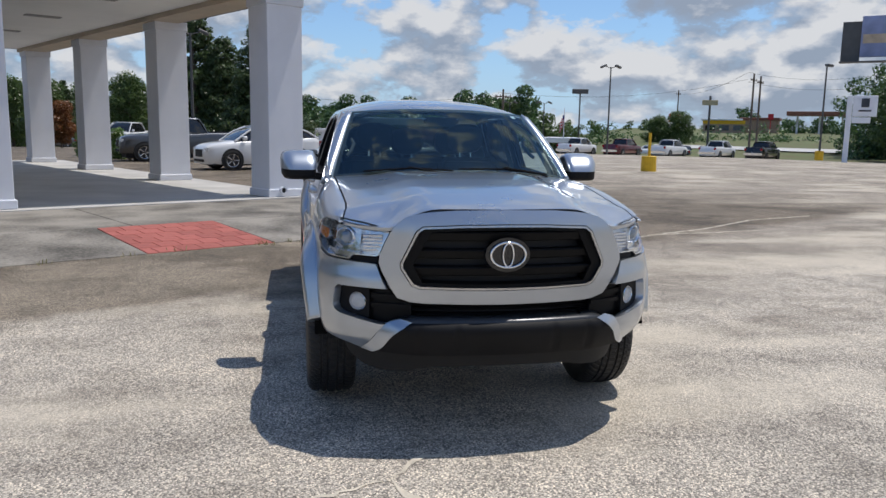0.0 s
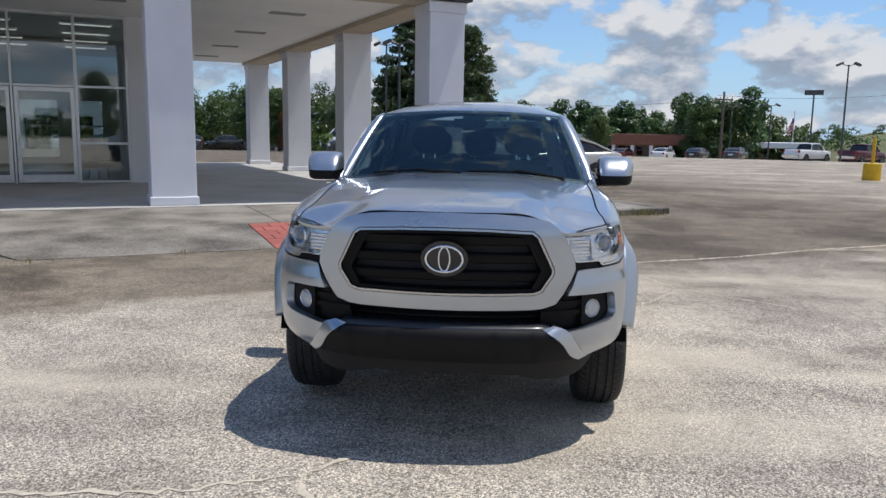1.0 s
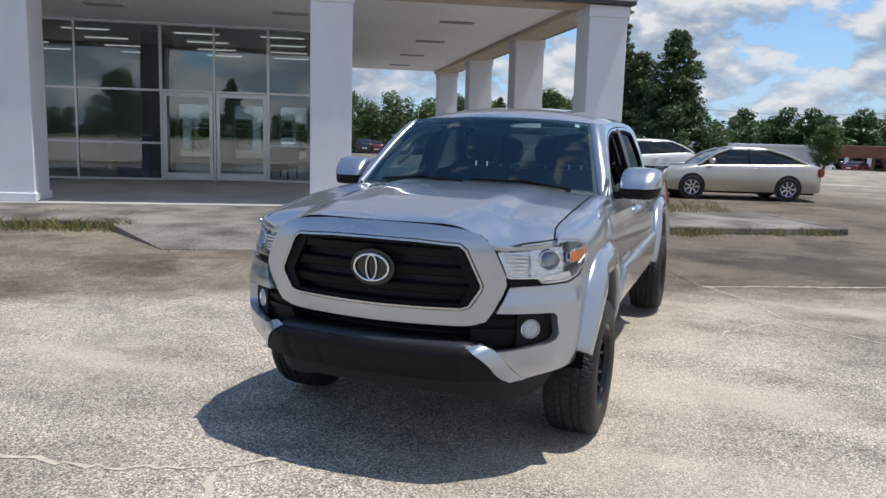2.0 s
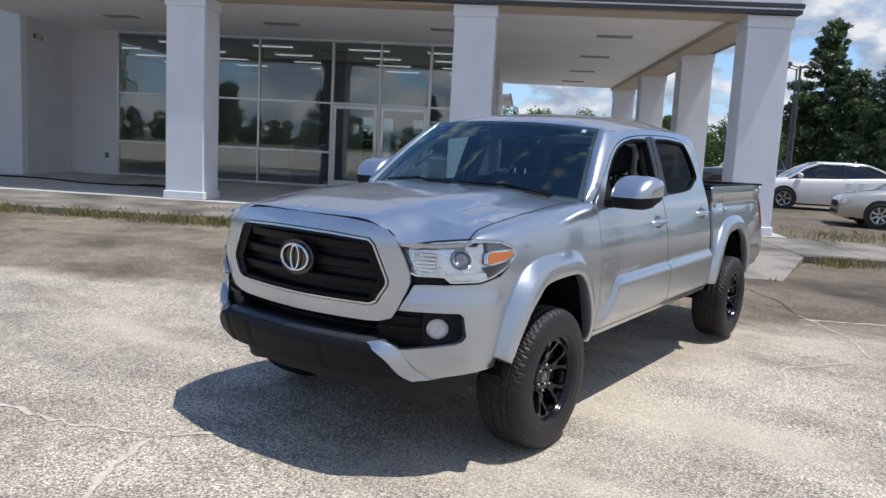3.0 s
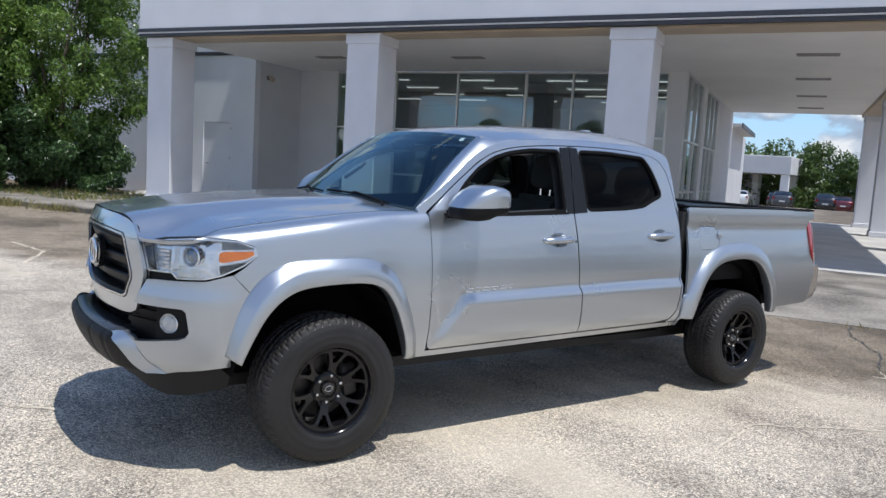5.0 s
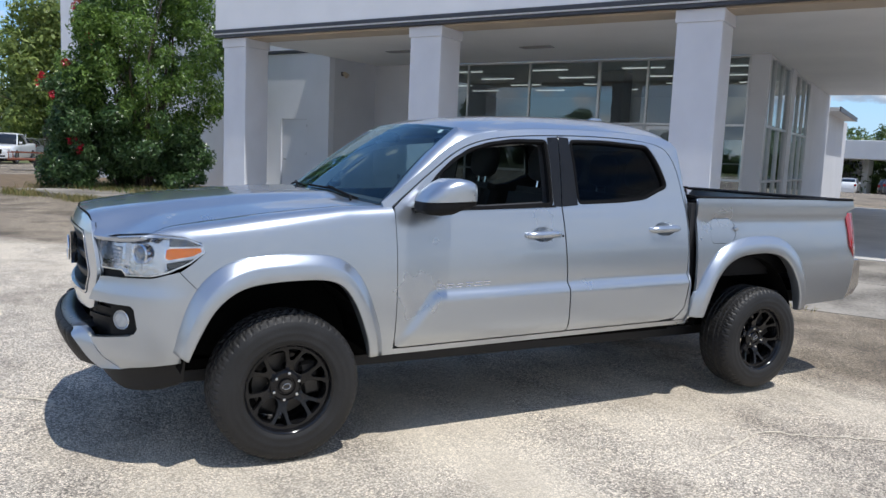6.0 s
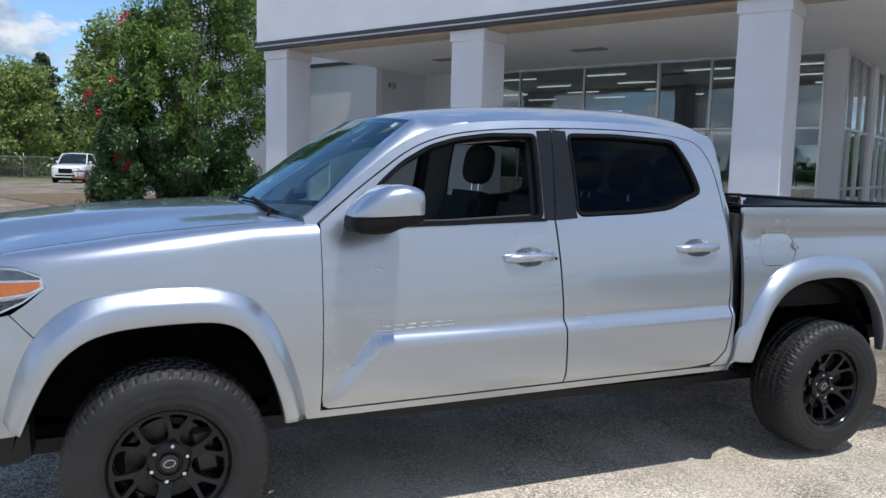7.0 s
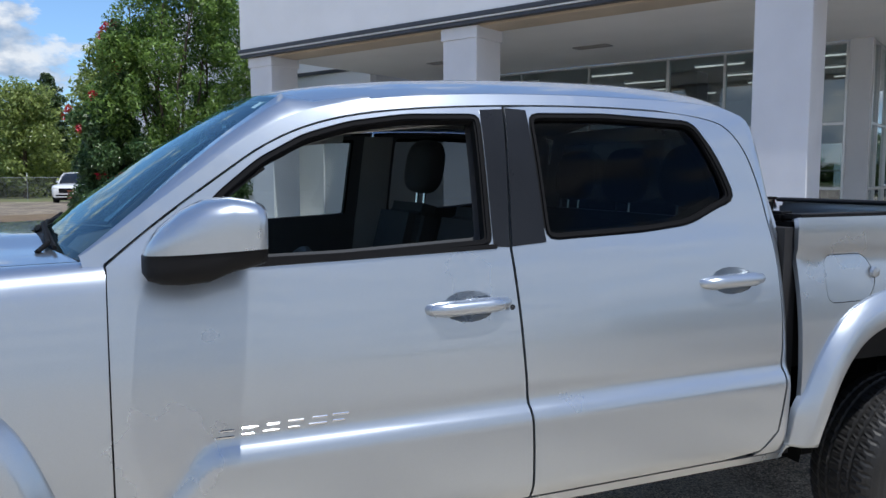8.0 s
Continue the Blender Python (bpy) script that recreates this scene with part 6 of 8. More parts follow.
def rim_mesh():
    """Barrel and lip, and a face pierced by six egg-shaped and six small wedge-shaped openings."""
    bm = lathe([(-0.11, 0.218), (-0.10, 0.205), (0.078, 0.203), (0.090, 0.214), (0.104, 0.219), (0.112, 0.222), (0.119, 0.229), (0.123, 0.234), (0.120, 0.240), (0.108, 0.241)], "x", 64)
    for f in bm.faces:
        f.smooth = True
    holes = []
    for k in range(6):
        c = 60 * k + 11
        half = [(0.087, -10), (0.098, -16.5), (0.115, -19), (0.137, -18.5), (0.162, -17), (0.185, -15), (0.198, -12), (0.203, -6)]
        egg = [(0.083, 0)] + half + [(0.205, 0)] + [(r, -d) for r, d in half[::-1]]
        holes.append([polar(r, c + 30 + d) for r, d in egg])
        holes.append(rounded([polar(0.138, c - 4), polar(0.201, c - 10.5), polar(0.204, c), polar(0.201, c + 10.5), polar(0.138, c + 4)], 0.010, 3))
    bits = [skin([polar(0.216, 7.5 * k) for k in range(48)], rim_face, 0.014, holes=holes, flange=0.034)]
    bits.append(lathe([(0.046, 0.082), (0.054, 0.080), (0.060, 0.070), (0.060, 0.050), (0.052, 0.046), (0.050, 0.0005)], "x", 24))
    for b in bits:
        me_ = bpy.data.meshes.new("tmp")
        b.to_mesh(me_)
        b.free()
        bm.from_mesh(me_)
        bpy.data.meshes.remove(me_)
    return bm


SMALLER = Matrix.Diagonal((1.0, 0.946, 0.946, 1.0))
wheel = root("wheel", pose(0.808, 0, 0.384, 9) @ SMALLER, "", "")
wheel.parent = truck
part("tyre", tyre_mesh(), RUBBER, wheel, "black treaded tyre")
part("rim", rim_mesh(), RIM, wheel, "gloss black alloy rim with six forked spokes")
part("hub_cap", lathe([(0.040, 0.040), (0.058, 0.039), (0.064, 0.034), (0.066, 0.0005)], "x", 20), GLOSS_BLACK, wheel)
ov = oval(0.021, 0.0145, 0.0022, 0, 0, 0, 20)
oval_m = pose(0.067, 0, 0, 0, 0, 90)
part("cap_ring", placed(ov, oval_m), CHROME, wheel)
nut0 = None
for k in range(6):
    a = math.radians(60 * k + 11)
    m = pose(0.055, 0.0695 * math.cos(a), 0.0695 * math.sin(a))
    if nut0 is None:
        nut0 = part("lug_nut", lathe([(-0.02, 0.0105), (0.012, 0.0105), (0.017, 0.007), (0.018, 0.0005)], "x", 6), CHROME, wheel, m=m)
    else:
        share("lug_nut", nut0, wheel, m)
part("wheel_well_back", lathe([(-0.10, 0.205), (-0.095, 0.10)], "x", 32), BLACK, wheel)
part("brake_disc", lathe([(-0.03, 0.08), (-0.03, 0.16), (-0.004, 0.16), (-0.004, 0.08)], "x", 28, closed=True), STEEL, wheel)
part("brake_caliper", box(-0.06, 0.09, -0.09, 0.03, 0.185, 0.09, 0.015), STEEL, wheel)
for xx, yy, rr, rz in ((0.808, 3.236, 31, 0), (-0.808, 0, 0, 180), (-0.808, 3.236, 22, 180)):
    c = copy_thing(wheel, pose(xx, yy, 0.384, 0, 0, rz) @ pose(0, 0, 0, rr) @ SMALLER)
    c.parent = truck

# ---- cab interior ----
dash = skin([(-0.74, 0), (0.74, 0), (0.74, 1), (-0.74, 1)], lambda x, t: Vector((x, 0.42 + 0.62 * t, 1.235 - 0.02 * t - 0.20 * max(0, t - 0.72) * 3.5 + 0.015 * math.sin(3 * t))), 0.06, flange=0.12)
part("dashboard", dash, TRIM_IN, truck)
part("dash_front", box(-0.74, 0.70, 0.55, 0.74, 0.96, 1.04, 0.03, seg=2), TRIM_IN, truck)
part("floor_pan", box(-0.78, 0.60, 0.531, 0.78, 2.55, 0.56), TRIM_IN, truck)
part("centre_console", box(-0.14, 0.95, 0.56, 0.14, 1.75, 0.90, 0.03, seg=2), TRIM_IN, truck)
sw = root("steering_wheel", Matrix.Translation((0.36, 1.03, 1.055)) @ pose(0, 0, 0, 62), "", "")
sw.parent = truck
swb = tube([(0.19 * math.cos(2 * math.pi * k / 24), 0.19 * math.sin(2 * math.pi * k / 24), 0) for k in range(25)], 0.016, 8, cap=False)
part("wheel_rim", swb, TRIM_IN, sw)
part("wheel_hub", box(-0.08, -0.07, -0.05, 0.08, 0.06, 0.0, 0.02, bm=box(-0.18, -0.02, -0.02, 0.18, 0.02, 0.0, 0.006)), TRIM_IN, sw)
part("mirror_inside", box(-0.12, 0.84, 1.585, 0.12, 0.88, 1.645, 0.015, seg=2), BLACK, truck)


def seat(x, y, w, back_h, heads, zb=0.70):
    s = root("seat", pose(x, y, 0.56), "", "")
    s.parent = truck
    part("cushion", box(-w, -0.26, 0.08, w, 0.28, 0.30, 0.05, seg=3), FABRIC, s)
    part("backrest", placed(box(-w * 0.96, -0.08, 0.0, w * 0.96, 0.08, back_h - 0.045, 0.05, seg=3), pose(0, 0.26, 0.24, -14)), FABRIC, s)
    for hx in heads:
        part("headrest", placed(soft_box(-0.095, 0.135, -0.145, 0.145, -0.06, 0.06, 3.0), pose(hx, 0.44, 0.24 + back_h + 0.075, -10)), FABRIC, s)
        for px in (hx - 0.045, hx + 0.045):
            part("headrest_post", tube([(px, 0.42, 0.20 + back_h - 0.05), (px, 0.43, 0.24 + back_h + 0.02)], 0.007, 6), CHROME, s)
    return s


seat(0.37, 1.30, 0.25, 0.60, (0.0,))
seat(-0.37, 1.30, 0.25, 0.60, (0.0,))
seat(0.0, 2.08, 0.66, 0.56, (-0.40, 0.0, 0.40))
both("pillar_cover", skin([(1.50, 0.60), (1.72, 0.60), (1.68, 1.27), (1.68, 1.63), (1.545, 1.63), (1.535, 1.27)], flank_at(-0.085), 0.08, flange=0.0, flip=True), PILLAR_GREY, truck)
part("passenger_glass", mirrored(skin(ring_offset(win_f, 0.02), flank_at(-0.02), 0.06, flange=0)), CLEAR_GLASS, truck, "tinted side glass")
part("rear_side_glass", skin(ring_offset(win_r, 0.012), flank_at(-0.016), 0.06, flange=0), REAR_GLASS, truck, "dark tinted rear side glass")
part("passenger_glass", mirrored(skin(ring_offset(win_r, 0.02), flank_at(-0.02), 0.06, flange=0)), CAR_GLASS, truck, "tinted side glass")

both("pillar_lining", skin([(0.60, 1.262), (0.70, 1.262), (0.725, 1.305), (0.80, 1.385), (0.90, 1.470), (1.02, 1.535), (1.14, 1.572), (1.45, 1.605), (1.45, 1.645), (1.2, 1.622), (1.06, 1.590), (0.93, 1.532), (0.80, 1.442), (0.66, 1.335)], flank_at(-0.088), 0.05, flange=0.01, flip=True), HEADLINER, truck)
both("grab_handle", tube([(0.655, 0.80, 1.375), (0.625, 0.83, 1.405), (0.600, 0.89, 1.455), (0.615, 0.93, 1.485)], 0.012, 8), TRIM_IN, truck)
part("inspection_sticker", skin([(0.84, 0.905), (0.885, 0.905), (0.885, 0.955), (0.84, 0.955)], lambda e, t: ws_pt(e, t) + Vector((0, 0.004, -0.003)), 0.03, flange=0), WHITE_PAINT, truck, "small white windshield sticker")


# the front is fuller at its corners than the plan of the nose; lengthwise the doors stand a little further back
ALONG = lerp_table([(-2.0, -2.0), (0.45, 0.45), (0.551, 0.563), (0.80, 0.818), (1.20, 1.232), (1.567, 1.613), (1.90, 1.940), (2.325, 2.357), (2.385, 2.436), (2.51, 2.550), (2.612, 2.606), (2.63, 2.650), (2.75, 2.765), (2.95, 2.95), (3.70, 3.70), (4.13, 4.185), (6.0, 6.055)])


def fuller_front(v):
    side = abs(v.x)
    out = 0.030 * sstep(0.58, 0.90, side) * sstep(-0.88, -0.52, v.y) * sstep(0.42, -0.05, v.y)
    return v.x + math.copysign(out, v.x)


bpy.context.view_layer.update()
for ob in truck.children_recursive:
    if ob.type != "MESH" or ob.data.users > 1 or ob.parent.name.startswith(("wheel", "steering")) and ob.parent.type == "EMPTY":
        continue
    mw = ob.matrix_world.copy()
    back = mw.inverted()
    for vert in ob.data.vertices:
        w = mw @ vert.co
        w.x = fuller_front(w)
        w.y = ALONG(w.y)
        vert.co = back @ w

# ---- plants ----
def leaf_material(name, lo, hi, back=0.45):
    m, t, p = material(name)
    t.nodes.remove(p)
    geo = t.nodes.new("ShaderNodeNewGeometry")
    ramp = t.nodes.new("ShaderNodeValToRGB")
    ramp.color_ramp.elements[0].color, ramp.color_ramp.elements[1].color = (*lo, 1), (*hi, 1)
    t.links.new(geo.outputs["Random Per Island"], ramp.inputs[0])
    d = t.nodes.new("ShaderNodeBsdfPrincipled")
    d.inputs["Roughness"].default_value = 0.36
    tr = t.nodes.new("ShaderNodeBsdfTranslucent")
    t.links.new(ramp.outputs[0], d.inputs["Base Color"])
    t.links.new(ramp.outputs[0], tr.inputs[0])
    mx = t.nodes.new("ShaderNodeMixShader")
    mx.inputs[0].default_value = back
    t.links.new(d.outputs[0], mx.inputs[1])
    t.links.new(tr.outputs[0], mx.inputs[2])
    t.links.new(mx.outputs[0], t.nodes["Material Output"].inputs[0])
    return m


LEAF = leaf_material("broad_leaves", (0.045, 0.085, 0.024), (0.125, 0.19, 0.05), 0.35)
LEAF_DARK = leaf_material("dark_glossy_leaves", (0.028, 0.070, 0.024), (0.125, 0.215, 0.075), 0.34)
LEAF_FRESH = leaf_material("fresh_leaves", (0.060, 0.125, 0.025), (0.25, 0.38, 0.09), 0.42)
PINE = leaf_material("pine_needles", (0.035, 0.068, 0.026), (0.10, 0.145, 0.05), 0.3)
RUST_LEAF = leaf_material("russet_leaves", (0.16, 0.06, 0.02), (0.32, 0.13, 0.04), 0.3)
BLOOM = leaf_material("red_blossom", (0.40, 0.008, 0.025), (0.68, 0.03, 0.07), 0.3)
WEED = leaf_material("weed_blades", (0.18, 0.17, 0.06), (0.42, 0.36, 0.16), 0.3)
WEED_G = leaf_material("green_blades", (0.06, 0.12, 0.025), (0.17, 0.24, 0.06), 0.3)
WOOD_GREEN = leaf_material("wood_edge_leaves", (0.12, 0.18, 0.05), (0.38, 0.45, 0.14), 0.45)
BARK = surface("bark", (0.11, 0.085, 0.065), 0.9, var=0.4, scale=8, fine=40, bump=0.5)


def leaf_cloud(clumps, count, size, rng, flat=0.5, droop=0.0):
    """Small folded leaves scattered through ellipsoid clumps (centre, radii), denser at the rim."""
    vol = np.array([r[0] * r[1] * r[2] for _, r in clumps]) ** 0.75
    pick = rng.choice(len(clumps), count, p=vol / vol.sum())
    cen = np.array([c for c, _ in clumps])[pick]
    rad = np.array([r for _, r in clumps])[pick]
    d = rng.normal(size=(count, 3))
    d /= np.linalg.norm(d, axis=1)[:, None]
    rr = rng.uniform(0.25, 1.0, count) ** 0.45 * rng.uniform(0.88, 1.12, count)
    pos = cen + d * rad * rr[:, None]
    n = d * 0.6 + rng.normal(size=(count, 3)) * 0.6 + np.array([0, 0, flat])
    n /= np.linalg.norm(n, axis=1)[:, None]
    a = np.cross(n, rng.normal(size=(count, 3)))
    a /= np.linalg.norm(a, axis=1)[:, None] + 1e-9
    b = np.cross(n, a)
    s = size * rng.uniform(0.6, 1.35, count)[:, None]
    tip = pos + a * s + np.array([0, 0, -droop]) * s
    back = pos - a * s
    l = pos + b * s * 0.42 + n * s * 0.12
    r_ = pos - b * s * 0.42 + n * s * 0.12
    v = np.stack([back, l, tip, r_], 1).reshape(-1, 3)
    return v


def leaf_mesh(name, v, mat):
    me = bpy.data.meshes.new(name)
    n = len(v) // 4
    me.vertices.add(len(v))
    me.vertices.foreach_set("co", v.astype(np.float32).ravel())
    me.loops.add(n * 4)
    me.loops.foreach_set("vertex_index", np.arange(n * 4, dtype=np.int32))
    me.polygons.add(n)
    me.polygons.foreach_set("loop_start", np.arange(n, dtype=np.int32) * 4)
    me.polygons.foreach_set("loop_total", np.full(n, 4, np.int32))
    me.materials.append(mat)
    me.update()
    me.validate()
    return me


def limbs(h, r, rng, spread, n=9, start=0.3, lean=0.3):
    bm = tube([(0, 0, -0.1), (0.02 * h * lean, 0, h * 0.3), (-0.02 * h * lean, 0.02 * h, h * 0.6), (0, 0, h * 0.92)], [r, r * 0.75, r * 0.5, r * 0.1], 8)
    for k in range(n):
        z = h * (start + (0.85 - start) * k / n)
        a = k * 2.4 + rng.uniform(-0.4, 0.4)
        ln = spread * (1 - 0.55 * k / n) * rng.uniform(0.7, 1.0)
        tube([(0, 0, z), (math.cos(a) * ln * 0.5, math.sin(a) * ln * 0.5, z + ln * 0.22), (math.cos(a) * ln, math.sin(a) * ln, z + ln * 0.38)], [r * 0.4, r * 0.22, r * 0.06], 6, bm=bm)
    return bm


def broad_clumps(h, w, rng, n=26, low=0.28):
    out = []
    for k in range(n):
        z = h * (low + (0.97 - low) * (k + 0.5) / n)
        t = (z / h - low) / (1 - low)
        prof = max(0.12, math.sin(math.pi * (0.16 + 0.80 * t)) ** 0.7)
        a = k * 2.4 + rng.uniform(-0.5, 0.5)
        d = w * 0.62 * prof * rng.uniform(0.35, 1.0)
        s = w * rng.uniform(0.22, 0.38)
        out.append(((math.cos(a) * d, math.sin(a) * d, z), (s, s, s * rng.uniform(0.55, 0.8))))
    return out


def pine_clumps(h, w, rng, n=44, low=0.30):
    out = []
    for k in range(n):
        t = (k + 0.5) / n
        z = h * (low + (1 - low) * t)
        a = k * 2.4 + rng.uniform(-0.4, 0.4)
        d = w * (1 - t) ** 0.7 * rng.uniform(0.35, 1.0)
        s = w * (0.16 + 0.16 * (1 - t)) * rng.uniform(0.8, 1.2)
        out.append(((math.cos(a) * d, math.sin(a) * d, z), (s * 1.2, s * 1.2, s * 0.5)))
    return out


PLANT_MESH = {}


def plant(kind, seed):
    key = (kind, seed)
    if key not in PLANT_MESH:
        rng = np.random.default_rng(100 + seed * 17 + len(kind))
        if kind == "pine":
            h, w = 13.0, 3.2
            tr, cl, mt, ct, sz = limbs(h, 0.2, rng, 2.4, 12, 0.4), pine_clumps(h, w, rng), PINE, 11000, 0.20
        elif kind == "cedar":
            h, w = 9.8, 3.5
            tr, cl, mt, ct, sz = limbs(h, 0.22, rng, 2.6, 12, 0.1), pine_clumps(h, w, rng, 70, 0.06), PINE, 26000, 0.15
        elif kind == "oak":
            h, w = 10.0, 4.6
            tr, cl, mt, ct, sz = limbs(h, 0.24, rng, 3.6, 10, 0.22), broad_clumps(h, w, rng, 34, 0.16), LEAF, 12000, 0.19
        else:
            h, w = 5.0, 2.6
            tr, cl, mt, ct, sz = limbs(h, 0.1, rng, 1.8, 8, 0.15), broad_clumps(h, w, rng, 22, 0.08), LEAF_FRESH, 7000, 0.13
        me_t = bpy.data.meshes.new("trunk")
        tr.to_mesh(me_t)
        tr.free()
        me_t.materials.append(BARK)
        PLANT_MESH[key] = (me_t, leaf_mesh("crown", leaf_cloud(cl, ct, sz, rng), mt))
    return PLANT_MESH[key]


def tree(kind, x, y, size, seed, turn=0.0, label="", crown=None, z=-0.05):
    me_t, me_c = plant(kind, seed)
    names = {"cedar": ("cedar_tree", "broad cone-shaped dark evergreen tree", "tree"), "pine": ("pine_tree", "tall green pine tree with a ragged crown", "tree"), "oak": ("tree", "broad green leafy tree beyond the lot", "tree"), "shrub": ("shrub", "rounded fresh-green leafy shrub", "shrub")}
    nm, lb, cat = names[kind]
    e = root(nm, pose(x, y, z, 0, 0, turn) @ Matrix.Diagonal((size, size, size, 1)), label or lb, cat, "trees round the lot" if kind != "shrub" else "shrubs")
    for n2, me in (("trunk", me_t), ("crown", me_c)):
        o = new(n2, me)
        o.parent = e
    if crown:
        o.material_slots[0].link = "OBJECT"
        o.material_slots[0].material = crown
    return e


rnd = random.Random(7)
# beyond the canopy and behind the parked cars
for i, (k, x, y, s) in enumerate((("pine", -9.0, 64, 1.0), ("cedar", -3.4, 57, 1.0), ("cedar", -6.6, 62, 0.9), ("oak", -13.5, 60, 0.56), ("oak", -19, 58, 0.50), ("oak", -9.8, 66, 0.70), ("oak", -24, 66, 0.56),
                                 ("pine", -21.0, 70, 0.45), ("oak", -46, 104, 0.62))):
    tree(k, x, y, s, i % 3, rnd.uniform(0, 360))
# far side of the lot
for i, (k, b, d, s) in enumerate((("oak", 6.3, 98, 0.50), ("oak", 13.2, 116, 0.78), ("oak", 15.0, 118, 0.82), ("oak", 25.8, 124, 0.66), ("oak", 27.2, 122, 0.72), ("pine", 28.0, 130, 0.42), ("oak", 41.0, 92, 0.92), ("oak", 44.0, 90, 0.95), ("oak", 48, 92, 0.9), ("oak", 52, 90, 0.9), ("pine", 9.0, 150, 0.52), ("oak", -0.5, 122, 0.62))):
    tree(k, -1 + d * math.sin(radians(b)), -4.5 + d * math.cos(radians(b)), s, i % 3, rnd.uniform(0, 360))
# the wood at the end of the side drive
for i in range(9):
    k = "pine" if i % 3 else "oak"
    tree(k, -86 - rnd.uniform(0, 12), -30 + i * 5.6 + rnd.uniform(-1, 1), rnd.uniform(0.85, 1.12) * (1.0 if k == "pine" else 0.95), i % 3, rnd.uniform(0, 360))
# across the road, behind the walk: what the showroom glass mirrors
for i in range(7):
    k = ("oak", "pine", "oak")[i % 3]
    tree(k, -36 + i * 17.5, -82 - rnd.uniform(0, 12), rnd.uniform(0.75, 1.0), i % 3, rnd.uniform(0, 360))
tree("oak", -17.8, 57.0, 0.34, 1, 40, "small russet-leaved tree beyond the canopy", RUST_LEAF)
for x, y, s in ((-9.0, 33.5, 0.28), (-11.0, 36, 0.3), (-7.6, 38.2, 0.26)):
    tree("shrub", x, y, s, 0, rnd.uniform(0, 360), "low clipped green shrub beside a bench")

# continuous far woods behind the single trees
def far_woods(name, arc, d0, d1, h0, h1, n, leaves, size, seed, mat, label):
    r = np.random.default_rng(seed)
    cl = []
    for k in range(n):
        b = radians(arc[0] + (arc[1] - arc[0]) * (k + r.uniform()) / n)
        d = r.uniform(d0, d1)
        h = r.uniform(h0, h1) * (0.75 + 0.25 * math.sin(k * 0.9) * math.sin(k * 0.23 + 1))
        x, y = -1 + d * math.sin(b), -4.5 + d * math.cos(b)
        for z in np.arange(0.8 + fall(x, y), h, 1.5):
            w = 2.3 * (1.05 - 0.5 * max(0.0, z) / h)
            cl.append(((x + r.uniform(-1.2, 1.2), y + r.uniform(-1.2, 1.2), z), (w * r.uniform(0.7, 1.2), w * r.uniform(0.7, 1.2), r.uniform(0.8, 1.4))))
    o = new(name, leaf_mesh(name, leaf_cloud(cl, leaves, size, r), mat))
    tagged(o, label, "woods", kind="stuff")


far_woods("far_woods", (-12, 0.5), 122, 140, 6.0, 8.0, 28, 26000, 0.34, 11, LEAF_DARK, "dark green belt of woods beyond the lot")
far_woods("far_woods", (0.5, 10.0), 134, 152, 5.8, 8.4, 40, 66000, 0.36, 17, LEAF_DARK, "dark green belt of woods behind the shops")
far_woods("far_woods", (9.8, 12.6), 150, 165, 5.0, 6.4, 10, 15000, 0.38, 12, LEAF, "mixed green belt of far woods")
far_woods("far_woods", (12.2, 17.0), 116, 128, 6.6, 9.0, 22, 46000, 0.34, 14, LEAF_DARK, "tall dark stand of trees beyond the shops")
far_woods("far_woods", (16.8, 19.4), 130, 140, 4.2, 6.0, 7, 8000, 0.32, 18, LEAF, "low stand of far trees")
far_woods("far_woods", (19, 58), 230, 270, 5.0, 8.0, 56, 40000, 0.45, 13, LEAF, "low far woods along the horizon")
far_woods("far_woods", (31, 38.5), 215, 228, 6.5, 10.0, 16, 16000, 0.42, 19, LEAF_DARK, "dark trees behind the far filling station")
far_woods("far_woods", (38.2, 52), 96, 110, 8.0, 10.5, 22, 30000, 0.28, 20, LEAF_DARK, "dark stand of trees beside the highway")
far_woods("far_woods", (132, 232), 104, 122, 3.6, 6.6, 90, 60000, 0.34, 22, LEAF, "green belt of trees across the road")
far_woods("far_woods", (-44, -10), 112, 126, 6.8, 9.4, 96, 120000, 0.28, 15, LEAF, "green woods behind the rear lot")
far_woods("far_woods", (-104, -74), 86, 102, 9.0, 12.5, 76, 110000, 0.26, 16, WOOD_GREEN, "green pine wood at the end of the drive")
far_woods("far_woods", (21.5, 37), 126, 150, 2.0, 3.4, 26, 12000, 0.26, 21, LEAF_DARK, "low dark hedges along the far highway")
tree("oak", -66, 4.0, 1.15, 1, 70, "broad light-green tree beside the wire fence", WOOD_GREEN)
tree("oak", -74, -0.4, 1.40, 2, 160, "broad light-green tree behind the wire fence", WOOD_GREEN)
tree("oak", -79, -9.0, 1.05, 0, 20, "light-green tree at the edge of the wood", WOOD_GREEN)

# the flowering shrub at the building's corner
rng = np.random.default_rng(5)
myr = root("crape_myrtle", pose(-20.5, 1.75, 0.0), "tall dense dark-leaved shrub with red blossom beside the wall", "shrub")
for k in range(9):
    a, l = k * 2.4, rng.uniform(0.5, 1.5)
    part("stem", tube([(0.15 * math.cos(a), 0.15 * math.sin(a), -0.05), (0.5 * l * math.cos(a), 0.5 * l * math.sin(a), 1.8), (l * math.cos(a), l * math.sin(a), 3.8), (1.2 * l * math.cos(a + 0.3), 1.2 * l * math.sin(a + 0.3), 6.0)], [0.06, 0.05, 0.035, 0.012], 6), BARK, myr)
low_cl, top_cl = [], []
